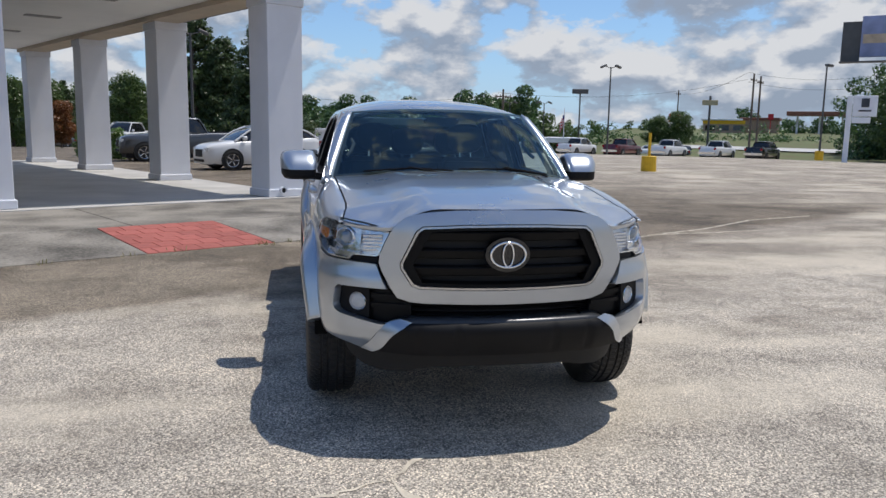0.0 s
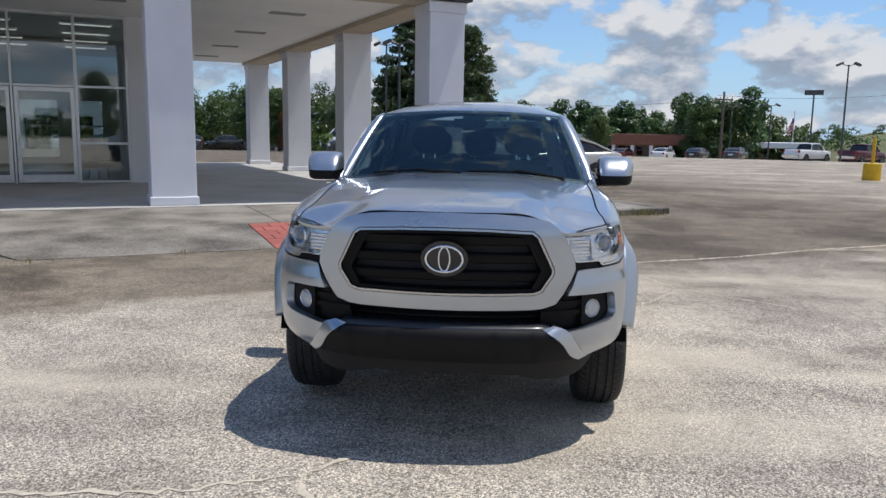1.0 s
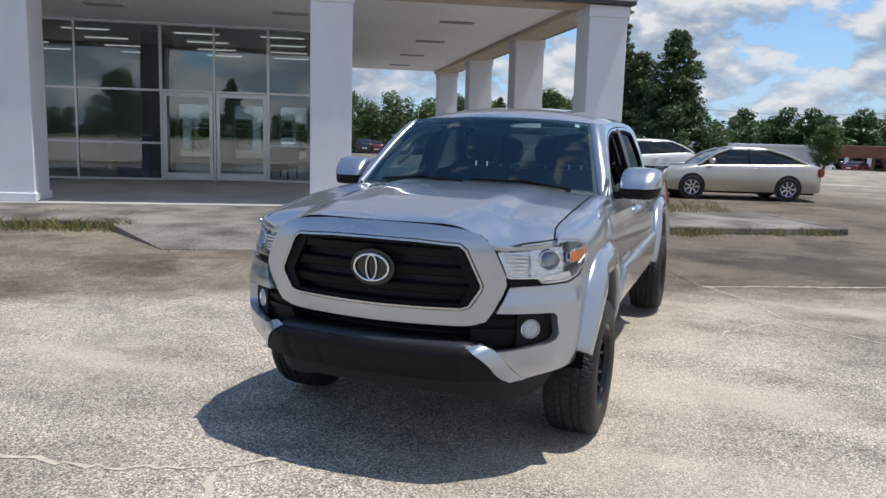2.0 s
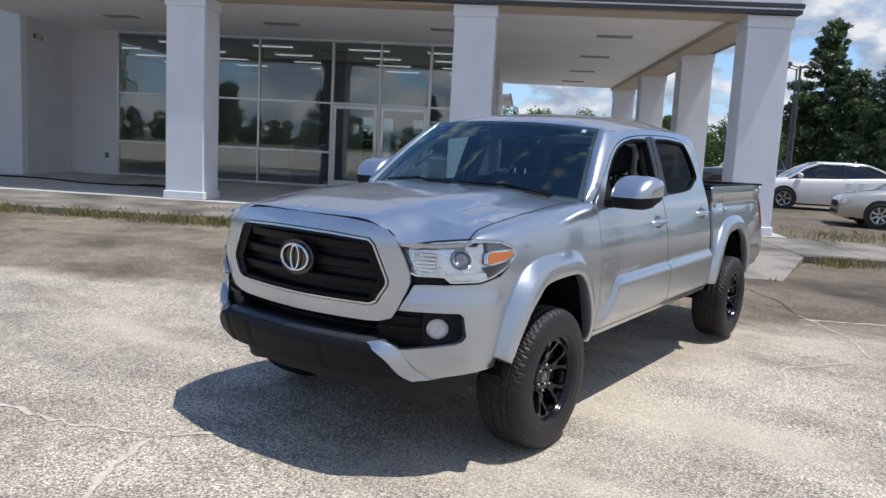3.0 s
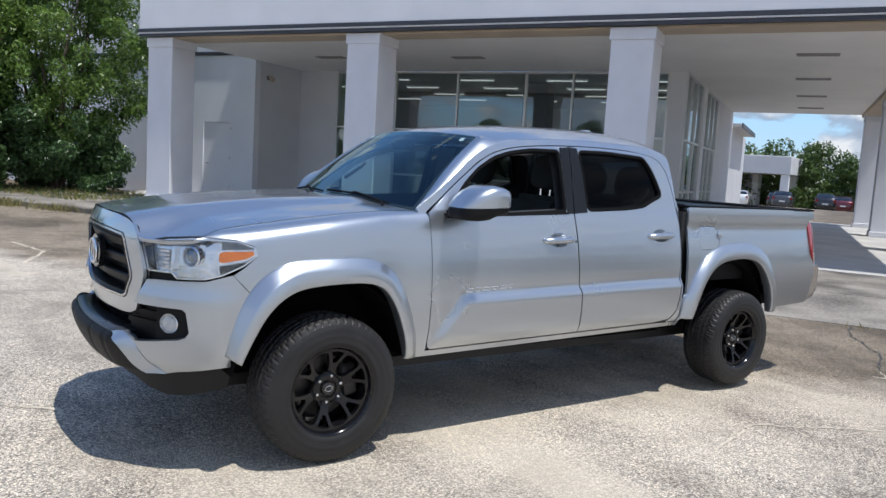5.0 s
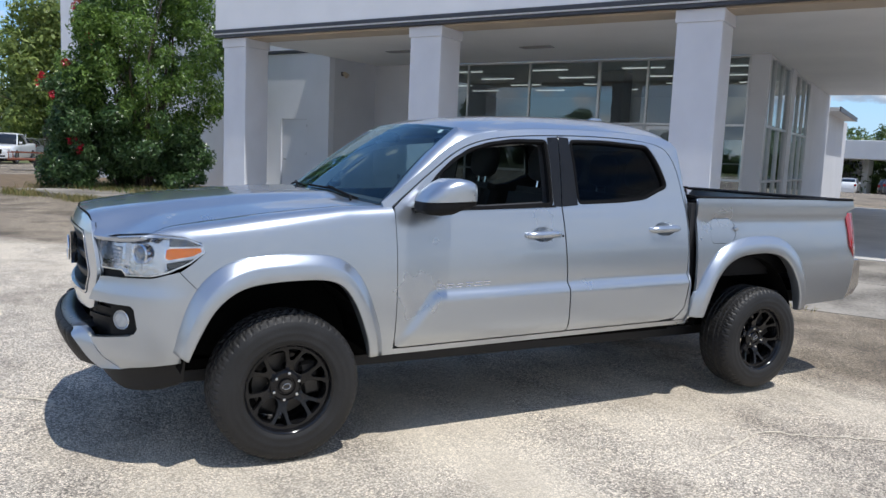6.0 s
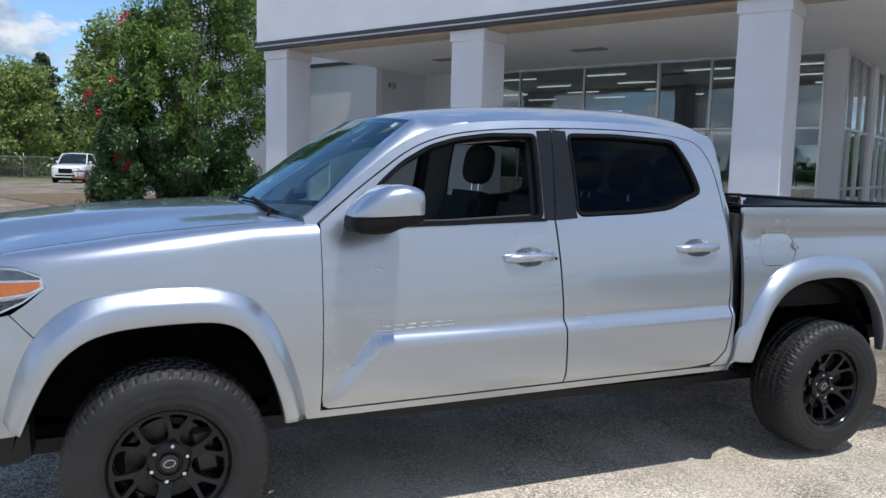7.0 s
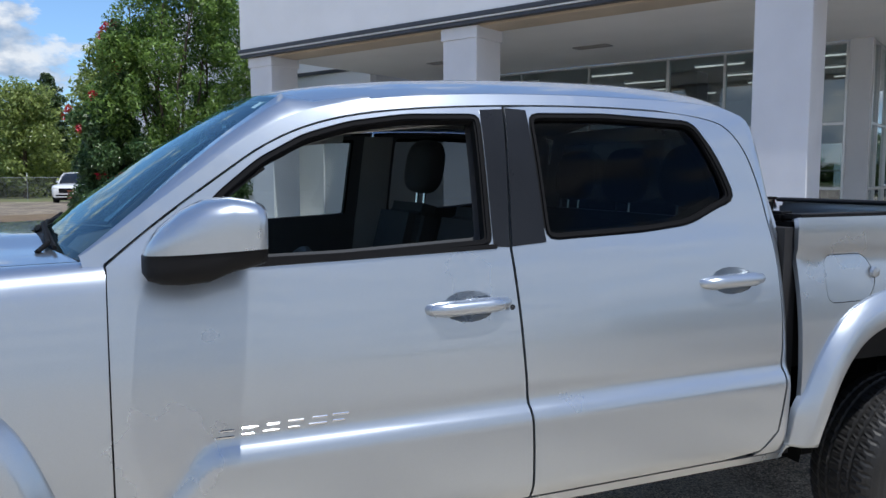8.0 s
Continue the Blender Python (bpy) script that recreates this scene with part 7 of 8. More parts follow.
for k in range(170):
    t = (k + 0.5) / 170
    z = 0.35 + 7.6 * t
    w = (2.45 if z < 2.6 else 2.45 - 0.17 * (z - 2.6)) * (0.92 if z < 1 else 1.0)
    a = k * 2.4 + rng.uniform(-0.5, 0.5)
    d = w * rng.uniform(0.15, 0.98)
    s = rng.uniform(0.30, 0.66)
    lean = 0.55 * min(1.0, max(0.0, (z - 2.2) / 3.5))
    (low_cl if z < 2.3 + rng.uniform(-0.9, 0.9) else top_cl).append(((d * math.cos(a), d * math.sin(a) + lean, z), (s, s, s * 0.75)))
for k in range(40):
    z = rng.uniform(0.4, 3.2)
    s = rng.uniform(0.24, 0.45)
    low_cl.append(((rng.uniform(-0.3, 1.2), -1.7 - rng.uniform(0.0, 0.9) * (1 - 0.2 * z), z), (s, s, s)))
for k in range(110):
    a, z = rng.uniform(0, 6.28), rng.uniform(2.0, 8.2)
    d = (2.4 if z < 3 else 2.4 - 0.20 * (z - 3)) * rng.uniform(0.85, 1.18)
    up = 0.55 * min(1.0, max(0.0, (z - 2.2) / 3.5))
    (low_cl if z < 2.2 else top_cl).append(((d * math.cos(a), d * math.sin(a) + up, z), (0.20, 0.20, 0.32)))
for k in range(46):
    z = rng.uniform(2.4, 5.2)
    s = rng.uniform(0.26, 0.46)
    top_cl.append(((rng.uniform(-0.2, 1.3), -1.2 - rng.uniform(0.0, 0.75) + 0.12 * (z - 2.4), z), (s, s, s)))
SPRIGS = ((0.9, -1.75, 5.1), (1.0, -1.5, 4.2), (0.9, -2.1, 3.4), (0.9, -2.75, 3.05), (1.1, -1.7, 1.25), (1.0, -2.0, 1.45), (0.8, -1.8, 4.65), (1.0, -2.35, 2.6), (0.9, -1.6, 5.4))
for dx, dy, z in SPRIGS:
    part("stem", tube([(0.3, -0.5, z - 1.6), (0.6, dy * 0.6, z - 0.6), (dx, dy, z)], [0.02, 0.014, 0.006], 5), BARK, myr)
    for f in (0.55, 0.75, 0.92):
        low_cl.append(((dx * f + 0.15, dy * f, z - (1 - f) * 1.3), (0.22, 0.22, 0.24)))
for nm, cl, ct, sz, mt in (("leaves", low_cl, 76000, 0.060, LEAF_DARK), ("leaves", top_cl, 66000, 0.058, LEAF_FRESH)):
    o = new(nm, leaf_mesh(nm, leaf_cloud(cl, ct, sz, rng, 0.3, 0.3), mt))
    o.parent = myr
for dx, dy, z in SPRIGS:
    cl = [((dx + rng.uniform(-0.12, 0.12), dy + rng.uniform(-0.12, 0.12), z + rng.uniform(-0.1, 0.15)), (0.09, 0.09, 0.12)) for _ in range(3)]
    o = new("blossom", leaf_mesh("blossom", leaf_cloud(cl, 110, 0.04, rng), BLOOM))
    o.parent = myr
    o["label"] = "red flower cluster"


# weeds in the kerb joint and grass round the shrub
def blades(name, spots, per, h, mat, label, seed, spread=0.12):
    r = np.random.default_rng(seed)
    n = len(spots) * per
    base = np.repeat(np.array(spots, float), per, 0)
    base[:, :2] += r.normal(size=(n, 2)) * spread
    a = r.uniform(0, 2 * np.pi, n)
    hh = h * r.uniform(0.35, 1.3, n)
    w = 0.003 + 0.004 * r.uniform(size=n)
    side = np.stack([np.cos(a) * w, np.sin(a) * w, 0 * a], 1)
    lean = r.normal(size=(n, 2)) * 0.35
    mid = base + np.stack([lean[:, 0] * hh * 0.4, lean[:, 1] * hh * 0.4, hh * 0.6], 1)
    tip = base + np.stack([lean[:, 0] * hh, lean[:, 1] * hh, hh], 1)
    v = np.stack([base - side, base + side, mid + side * 0.7, tip], 1)
    v[:, 2] = mid + side * 0.7
    o = new(name, leaf_mesh(name, v.reshape(-1, 3), mat))
    return tagged(o, label, "grass", kind="stuff")


def site(u, v, z):
    return tuple(SITE @ Vector((u, v, z)))


rs = random.Random(3)
clump = [rs.uniform(-16.2, -2.9) for _ in range(11)] + [-7.2, -5.6, -4.1]
kerb_spots = [site(min(-2.7, max(-16.3, rs.choice(clump) + rs.gauss(0, 0.38))), -3.06 - abs(rs.gauss(0, 0.16)), 0.0) for _ in range(130)] + [site(rs.uniform(-16.2, -2.7), -3.05 - abs(rs.gauss(0, 0.05)), 0.0) for _ in range(36)]
blades("kerb_weeds", kerb_spots, 18, 0.17, WEED, "dry green and straw weeds along the kerb", 1)
blades("kerb_weeds", kerb_spots[::4], 12, 0.13, WEED_G, "green weeds growing along the kerb", 2)
ramp_spots = [site(rs.uniform(-2.6, 5.2), -5.13 - abs(rs.gauss(0, 0.05)), 0.0) for _ in range(26)] + [site(-4.2 + rs.uniform(-0.3, 0.3), -1.55, 0.11) for _ in range(6)] + [site(rs.uniform(-3.1, -2.5), -2.95, 0.02) for _ in range(14)]
blades("joint_weeds", ramp_spots[::2], 10, 0.06, WEED, "small weeds in the pavement joints", 3, 0.06)
right_spots = [site(rs.uniform(6.0, 9.3), -3.04 - abs(rs.gauss(0, 0.04)), 0.0) for _ in range(30)] + [site(6.35 + rs.gauss(0, 0.16), -3.15 - abs(rs.gauss(0, 0.16)), 0.0) for _ in range(12)] + [site(rs.uniform(6.7, 9.0), -0.3 + rs.uniform(-0.1, 1.6), 0.11) for _ in range(30)]
blades("kerb_weeds", right_spots, 16, 0.13, WEED, "straw-coloured weeds along the kerb end", 4)
bed = prism([(-16.3, -2.9), (-11.7, -0.25), (-11.7, 4.29), (-26.0, 4.29), (-26.0, -1.2), (-19.0, -2.0)], -0.045, 0.02)
tagged(add("planting_bed", bed, surface("bed_soil", (0.14, 0.10, 0.06), 0.95, var=0.4, scale=3, fine=30, bump=0.6), m=SITE), "brown earth bed with dry grass beside the building", "planting bed", kind="structure")
bed_spots = [site(rs.uniform(-18.5, -12.2), rs.uniform(-1.6, 1.8), 0.02) for _ in range(380)]
blades("bed_grass", bed_spots, 14, 0.18, WEED, "dry grass tufts in the planting bed", 5, 0.14)
blades("bed_grass", bed_spots[::3], 12, 0.20, WEED_G, "green grass tufts in the planting bed", 6, 0.14)

# pale cracks in the asphalt
CRACK = surface("pale_crack_fill", (0.59, 0.525, 0.42), 0.9, var=0.25, scale=12, fine=90, bump=0.3)
DARK_CRACK = surface("open_crack", (0.06, 0.058, 0.055), 0.95, var=0.3, scale=12, bump=0.2)


def crack(points, w, mat, seed, label):
    r = random.Random(seed)
    fine = []
    for p, q in zip(points, points[1:]):
        n = max(2, int((Vector(q) - Vector(p)).length / 0.05))
        for k in range(n):
            t = k / n
            fine.append((p[0] + (q[0] - p[0]) * t + r.gauss(0, 0.012), p[1] + (q[1] - p[1]) * t + r.gauss(0, 0.012)))
    fine.append(points[-1])
    bm = bmesh.new()
    prev = None
    for i, (x, y) in enumerate(fine):
        a, b = Vector(fine[max(i - 1, 0)]), Vector(fine[min(i + 1, len(fine) - 1)])
        d = (b - a).normalized() if (b - a).length else Vector((1, 0))
        ww = w * r.uniform(0.35, 1.25) * min(1.0, 0.3 + i / 4, 0.3 + (len(fine) - 1 - i) / 4)
        now = (bm.verts.new((x - d.y * ww, y + d.x * ww, 0.004)), bm.verts.new((x + d.y * ww, y - d.x * ww, 0.004)))
        if prev:
            bm.faces.new((prev[0], prev[1], now[1], now[0]))
        prev = now
    tagged(add("pavement_crack", bm, mat), label, "crack", kind="structure")


for k, (pts, w, mt) in enumerate((
        ([(-0.61, -1.223), (-0.97, -1.38), (-1.17, -1.457), (-1.6, -1.52), (-2.3, -1.66), (-3.0, -1.35), (-3.9, -1.5)], 0.016, CRACK),
        ([(-0.61, -1.223), (-0.41, -1.624), (-0.21, -1.85), (-0.1, -2.3), (0.2, -3.0)], 0.018, CRACK),
        ([(-0.61, -1.223), (-0.445, -1.028), (-0.2, -0.90)], 0.018, CRACK),
        ([(-0.13, 6.83), (0.2, 6.23), (0.8, 5.6), (1.14, 4.89)], 0.012, DARK_CRACK),
        ([(1.14, 4.89), (1.7, 4.2), (2.0, 3.4), (2.9, 2.7)], 0.010, CRACK),
        ([(2.0, 3.4), (1.5, 2.6), (1.7, 1.9)], 0.009, CRACK),
        ([(-1.8, -1.58), (-2.0, -2.3), (-2.8, -3.2)], 0.012, CRACK),
        ([(1.2, 4.66), (1.85, 5.04), (3.2, 5.72), (4.4, 6.55), (5.75, 7.28), (7.3, 8.45), (9.0, 9.1)], 0.028, CRACK),
        ([(4.4, 6.55), (5.4, 6.75), (6.6, 7.0)], 0.03, CRACK),
        ([(-6.2, -0.6), (-7.4, -0.2), (-8.6, -0.5)], 0.02, CRACK))):
    crack(pts, w, mt, k, "pale crack in the asphalt" if mt is CRACK else "dark open crack in the asphalt")

# ---- vehicles ----
GLASS_DARK = surface("dark_car_glass", (0.012, 0.014, 0.016), 0.05, var=0.1, bump=0.0, coat=0.6, rough_var=0.02)
CAR_TYRE = surface("car_tyre", (0.02, 0.02, 0.02), 0.8, var=0.2, bump=0.1)
CAR_RIM = surface("car_alloy", (0.55, 0.56, 0.57), 0.25, metal=0.9, var=0.1, bump=0.0)
HEAD = surface("head_lamp_glass", (0.75, 0.77, 0.8), 0.08, metal=0.3, var=0.1, bump=0.0, coat=0.8)
WHITE_CAR = car_paint("white_car_paint", (0.74, 0.75, 0.76), 0.3, 0.0)
BEIGE_CAR = car_paint("champagne_metallic_paint", (0.55, 0.52, 0.46), 0.3, 0.6)
GREY_CAR = car_paint("charcoal_metallic_paint", (0.07, 0.075, 0.085), 0.3, 0.6)
BLACK_CAR = car_paint("black_car_paint", (0.012, 0.012, 0.014), 0.25, 0.2)
MAROON_CAR = car_paint("maroon_car_paint", (0.12, 0.015, 0.02), 0.28, 0.4)


def loft(rows, closed_ends=True, smooth=True):
    bm = bmesh.new()
    vs = [[bm.verts.new(p) for p in r] for r in rows]
    for a, b in zip(vs, vs[1:]):
        for k in range(len(a) - 1):
            bm.faces.new((a[k], a[k + 1], b[k + 1], b[k])).smooth = smooth
    if closed_ends:
        bm.faces.new(vs[0]); bm.faces.new(vs[-1])
    bmesh.ops.recalc_face_normals(bm, faces=bm.faces)
    return bm


BODY = {
    # length, half width, wheel radius, front and rear axle; deck line (y, z); roof line: y of glass base front, roof front, roof rear, glass base rear, height
    "sedan": (4.60, 0.90, 0.325, 0.92, 3.60, [(0.0, 0.62), (0.06, 0.74), (0.35, 0.84), (1.15, 0.98), (1.5, 1.00), (3.6, 1.04), (4.05, 1.06), (4.45, 1.02), (4.58, 0.86), (4.60, 0.6)], (1.10, 1.95, 3.05, 4.10, 1.46)),
    "suv": (4.56, 0.935, 0.36, 0.93, 3.60, [(0.0, 0.66), (0.06, 0.84), (0.35, 0.96), (1.10, 1.06), (1.5, 1.08), (2.6, 1.13), (3.6, 1.20), (4.3, 1.24), (4.48, 1.10), (4.56, 0.6)], (1.05, 2.00, 3.50, 4.36, 1.63)),
    "pickup": (5.80, 1.0, 0.40, 1.0, 4.60, [(0.0, 0.75), (0.05, 1.02), (0.4, 1.14), (1.35, 1.22), (1.6, 1.24), (3.7, 1.26), (3.75, 1.30), (5.7, 1.32), (5.78, 1.2), (5.80, 0.7)], (1.40, 2.05, 3.35, 3.70, 1.92)),
}


def vehicle(kind, paint, x, y, turn, label, name="", group=""):
    L, W, R, fa_, ra_, deck, (g0, g1, g2, g3, H) = BODY[kind]
    e = root(name or {"sedan": "car", "suv": "suv", "pickup": "pickup"}[kind], pose(x, y, 0, 0, 0, turn), label, {"sedan": "car", "suv": "suv", "pickup": "pickup truck"}[kind], group)
    zt = lerp_table(deck)
    ys = [0.0, 0.04, 0.12, 0.3, 0.6, 1.0, 1.4, 2.0, 2.6, 3.2, 3.8] + [L * q for q in (0.88, 0.94, 0.975, 0.99, 1.0)]
    ys = sorted(set(round(q, 3) for q in ys))
    rows = []
    for q in ys:
        end = min(1.0, q / 0.55, (L - q) / 0.45)
        w = W * (0.72 + 0.28 * math.sin(max(0.0, end) * math.pi / 2) ** 0.6)
        z = zt(q)
        lo = 0.22 if kind != "pickup" else 0.36
        prof = [(w * 0.9, lo), (w * 0.985, lo + 0.12), (w, lo + 0.34), (w * 0.985, max(lo + 0.36, z - 0.20)), (w * 0.95, z - 0.07), (w * 0.86, z - 0.012), (w * 0.55, z + 0.012), (0, z + 0.02)]
        row = [(-a, q, b) for a, b in prof] + [(a, q, b) for a, b in prof[-2::-1]]
        rows.append(row)
    part("body", loft(rows), paint, e)
    part("lower_sill", box(-W * 0.88, 0.25, 0.17, W * 0.88, L - 0.25, 0.36 if kind == "pickup" else 0.24), PLASTIC, e)
    gr = []
    for q, z, wf in ((g0, zt(g0) - 0.02, 0.88), (g0 + (g1 - g0) * 0.55, zt(g0) + (H - zt(g0)) * 0.62, 0.80), (g1, H - 0.035, 0.72), ((g1 + g2) / 2, H, 0.71), (g2, H - 0.03, 0.71), (g2 + (g3 - g2) * 0.5, zt(g3) + (H - zt(g3)) * 0.55, 0.78), (g3, zt(g3) - 0.02, 0.86)):
        zb = zt(q) - 0.04
        w = W * wf
        wb = W * 0.90
        gr.append([(-wb, q, zb), (-(w + (wb - w) * 0.3), q, zb + (z - zb) * 0.72), (-w * 0.98, q, z - 0.02 if z - zb > 0.06 else z - 0.004), (-w * 0.7, q, z), (0, q, z + 0.015), (w * 0.7, q, z), (w * 0.98, q, z - 0.02 if z - zb > 0.06 else z - 0.004), (w + (wb - w) * 0.3, q, zb + (z - zb) * 0.72), (wb, q, zb)])
    part("cabin_glass", loft(gr), GLASS_DARK, e, "dark cabin glass")
    rf = []
    for q, dz in ((g1 - 0.02, -0.025), (g1 + 0.15, 0.0), ((g1 + g2) / 2, 0.01), (g2 - 0.1, 0.002), (g2 + 0.08, -0.03)):
        w = W * 0.725
        rf.append([(-w, q, H - 0.07), (-w * 0.985, q, H - 0.02 + dz), (-w * 0.7, q, H + 0.006 + dz), (0, q, H + 0.024 + dz), (w * 0.7, q, H + 0.006 + dz), (w * 0.985, q, H - 0.02 + dz), (w, q, H - 0.07)])
    part("roof", loft(rf), paint, e)
    for s in (1, -1):
        for pts in ([(g0, zt(g0) - 0.02, 0.895), (g0 + (g1 - g0) * 0.55, zt(g0) + (H - zt(g0)) * 0.60, 0.825), (g1 + 0.02, H - 0.05, 0.735)],
                    [((g1 + g2) / 2 + 0.05, zt(2.2) - 0.02, 0.905), ((g1 + g2) / 2, H - 0.05, 0.735)],
                    [(g3, zt(g3) - 0.02, 0.885), (g2 + (g3 - g2) * 0.5, zt(g3) + (H - zt(g3)) * 0.53, 0.80), (g2, H - 0.05, 0.735)]):
            part("pillar", tube([(s * W * w, q, z) for q, z, w in pts], 0.036 if len(pts) > 2 else 0.026, 8), paint if len(pts) > 2 else GLOSS_BLACK, e)
        mir = soft_box(zt(g0) + 0.02, zt(g0) + 0.18, W * 0.93, W * 1.12, g0 + 0.25, g0 + 0.42, 3)
        part("mirror", mir if s > 0 else mirrored(mir), paint, e)
        part("head_lamp", box(min(s * W * 0.45, s * W * 0.86), 0.03, zt(0.1) - 0.20, max(s * W * 0.45, s * W * 0.86), 0.30, zt(0.1) - 0.05, 0.03, seg=2), HEAD, e)
        part("tail_lamp", box(min(s * W * 0.72, s * W * 0.945), L - 0.16, zt(L - 0.2) - 0.34, max(s * W * 0.72, s * W * 0.945), L - 0.005, zt(L - 0.2) - 0.10, 0.03, seg=2), RED_LENS, e)
        for k in (0.35, 0.62):
            q = g1 + (g2 - g1) * k
            part("door_handle", tube([(s * W * 0.985, q + 0.3, zt(q) - 0.16), (s * W * 1.01, q + 0.4, zt(q) - 0.155), (s * W * 0.985, q + 0.5, zt(q) - 0.16)], 0.014, 6), paint, e)
        for ax_ in (fa_, ra_):
            # arches aren't cut: a black disc stands in for the shade inside
            part("wheel_arch", placed(lathe([(-0.02, R * 1.16), (0.004, R * 1.15), (0.004, 0.001)], "x", 24), pose(s * (W - 0.004), ax_, R * 1.05, 0, 0, 0 if s > 0 else 180)), BLACK, e)
            wh = root("wheel", pose(s * (W - 0.10), ax_, R, 0, 0, 0 if s > 0 else 180), "", "")
            wh.parent = e
            part("tyre", lathe([(-0.10, R * 0.68), (-0.11, R * 0.9), (-0.09, R * 0.985), (0.09, R * 0.985), (0.112, R * 0.92), (0.116, R * 0.72), (0.10, R * 0.66)], "x", 28), CAR_TYRE, wh, smooth=True)
            rb = lathe([(0.095, R * 0.68), (0.11, R * 0.66), (0.10, R * 0.61), (0.04, R * 0.58)], "x", 28)
            lathe([(0.05, R * 0.16), (0.095, R * 0.14), (0.10, 0.001)], "x", 12, bm=rb)
            for k in range(5 if kind != "sedan" else 7):
                a = 2 * math.pi * k / (5 if kind != "sedan" else 7)
                sp = spoke_bar((0.092, R * 0.10 * math.cos(a), R * 0.10 * math.sin(a)), (0.10, R * 0.62 * math.cos(a), R * 0.62 * math.sin(a)), 0.03, 0.028, 0.02)
                me_ = bpy.data.meshes.new("tmp")
                sp.to_mesh(me_)
                sp.free()
                rb.from_mesh(me_)
                bpy.data.meshes.remove(me_)
            part("rim", rb, CAR_RIM if paint is not BLACK_CAR else RIM, wh)
    part("front_grille", box(-W * 0.42, -0.012, 0.46 if kind != "pickup" else 0.62, W * 0.42, 0.05, zt(0.06) - 0.10, 0.02), PLASTIC, e)
    part("front_intake", box(-W * 0.62, -0.008, 0.28 if kind != "pickup" else 0.42, W * 0.62, 0.05, 0.40 if kind != "pickup" else 0.55, 0.02), PLASTIC, e)
    part("number_plate", box(-0.26, L - 0.02, 0.62, 0.26, L + 0.01, 0.75, 0.004), WHITE_PAINT, e)
    if kind == "pickup":
        # the bed isn't hollow: a solid dark block takes the place of its inside
        part("bed_opening", box(-W * 0.84, 3.80, 1.10, W * 0.84, 5.68, 1.342, 0.0), PLASTIC, e)
        part("rear_bumper", box(-W * 0.94, 5.74, 0.50, W * 0.94, 5.92, 0.74, 0.03, seg=2), CHROME, e)
    return e


def local_shift(px, py, lx, ly, turn):
    """Origin of a vehicle whose local point (lx, ly) stands at (px, py)."""
    c, s = math.cos(radians(turn)), math.sin(radians(turn))
    return px - (c * lx - s * ly), py - (s * lx + c * ly)


sx, sy = local_shift(0.28, 19.0, 0.85, 0.92, -72)
vehicle("sedan", BEIGE_CAR, sx, sy, -72, "champagne metallic sedan parked beyond the walk")
sx, sy = local_shift(-3.2, 24.5, 0.88, 0.93, -66)
vehicle("suv", WHITE_CAR, sx, sy, -66, "white compact suv parked on the lot")
vehicle("pickup", GREY_CAR, -8.6, 31.6, -72, "charcoal grey pickup truck with black front", group="parked vehicles")
vehicle("pickup", WHITE_CAR, -14.2, 55.0, -20, "white pickup parked under far trees", group="parked vehicles")
vehicle("sedan", GREY_CAR, -28.4, 83.4, -60, "dark sedan parked beyond the canopy", group="parked vehicles")
vehicle("suv", BLACK_CAR, -33.3, 77.0, -60, "black suv parked beyond the canopy", group="parked vehicles")
ROW_T = 128
for px, py, pt_, lb in ((24.3, 62.6, WHITE_CAR, "white"), (28.0, 61.0, MAROON_CAR, "dark maroon"), (31.8, 59.6, WHITE_CAR, "white"), (35.5, 57.8, WHITE_CAR, "white"), (38.6, 55.8, BLACK_CAR, "black")):
    vehicle("pickup", pt_, -1 + (px + 2.5) * 1.24, -4.5 + (py + 6.5) * 1.24, ROW_T, lb + " crew-cab pickup in the far row", group="far pickup row")
for px, py, pt_, lb in ((25.8, 69, BLACK_CAR, "black"), (27.5, 70, WHITE_CAR, "white"), (33.5, 68, WHITE_CAR, "white"), (36.0, 66, GREY_CAR, "grey"), (20.5, 70, GREY_CAR, "grey"), (18.0, 74, BLACK_CAR, "black"), (15.5, 78, WHITE_CAR, "white"), (12.0, 82, MAROON_CAR, "maroon"), (9.0, 84, WHITE_CAR, "white")):
    vehicle("sedan", pt_, -1 + (px + 1) * 1.24, -4.5 + (py + 4.5) * 1.24, 150, lb + " sedan in the far parking row", group="far cars")
vehicle("suv", WHITE_CAR, -48.6, 75.6, -150, "white suv in the rear lot beside the annex", group="rear lot cars")
vehicle("pickup", WHITE_CAR, -76.5, -4.6, 2, "white pickup beyond the wire fence", group="drive trucks")
vehicle("pickup", WHITE_CAR, -51.0, -3.5, 76, "white crew-cab pickup at the end of the drive", group="drive trucks")
for k, (px, py, pt_) in enumerate(((-41.3, 71.9, GREY_CAR), (-38.0, 73.8, BLACK_CAR), (-34.4, 75.6, GREY_CAR), (-39.6, 80.0, MAROON_CAR), (-45.0, 76.8, BLACK_CAR))):
    vehicle("suv", pt_, px, py, -150, "dark suv in the rear lot" if pt_ is not MAROON_CAR else "maroon suv in the rear lot", group="rear lot cars")

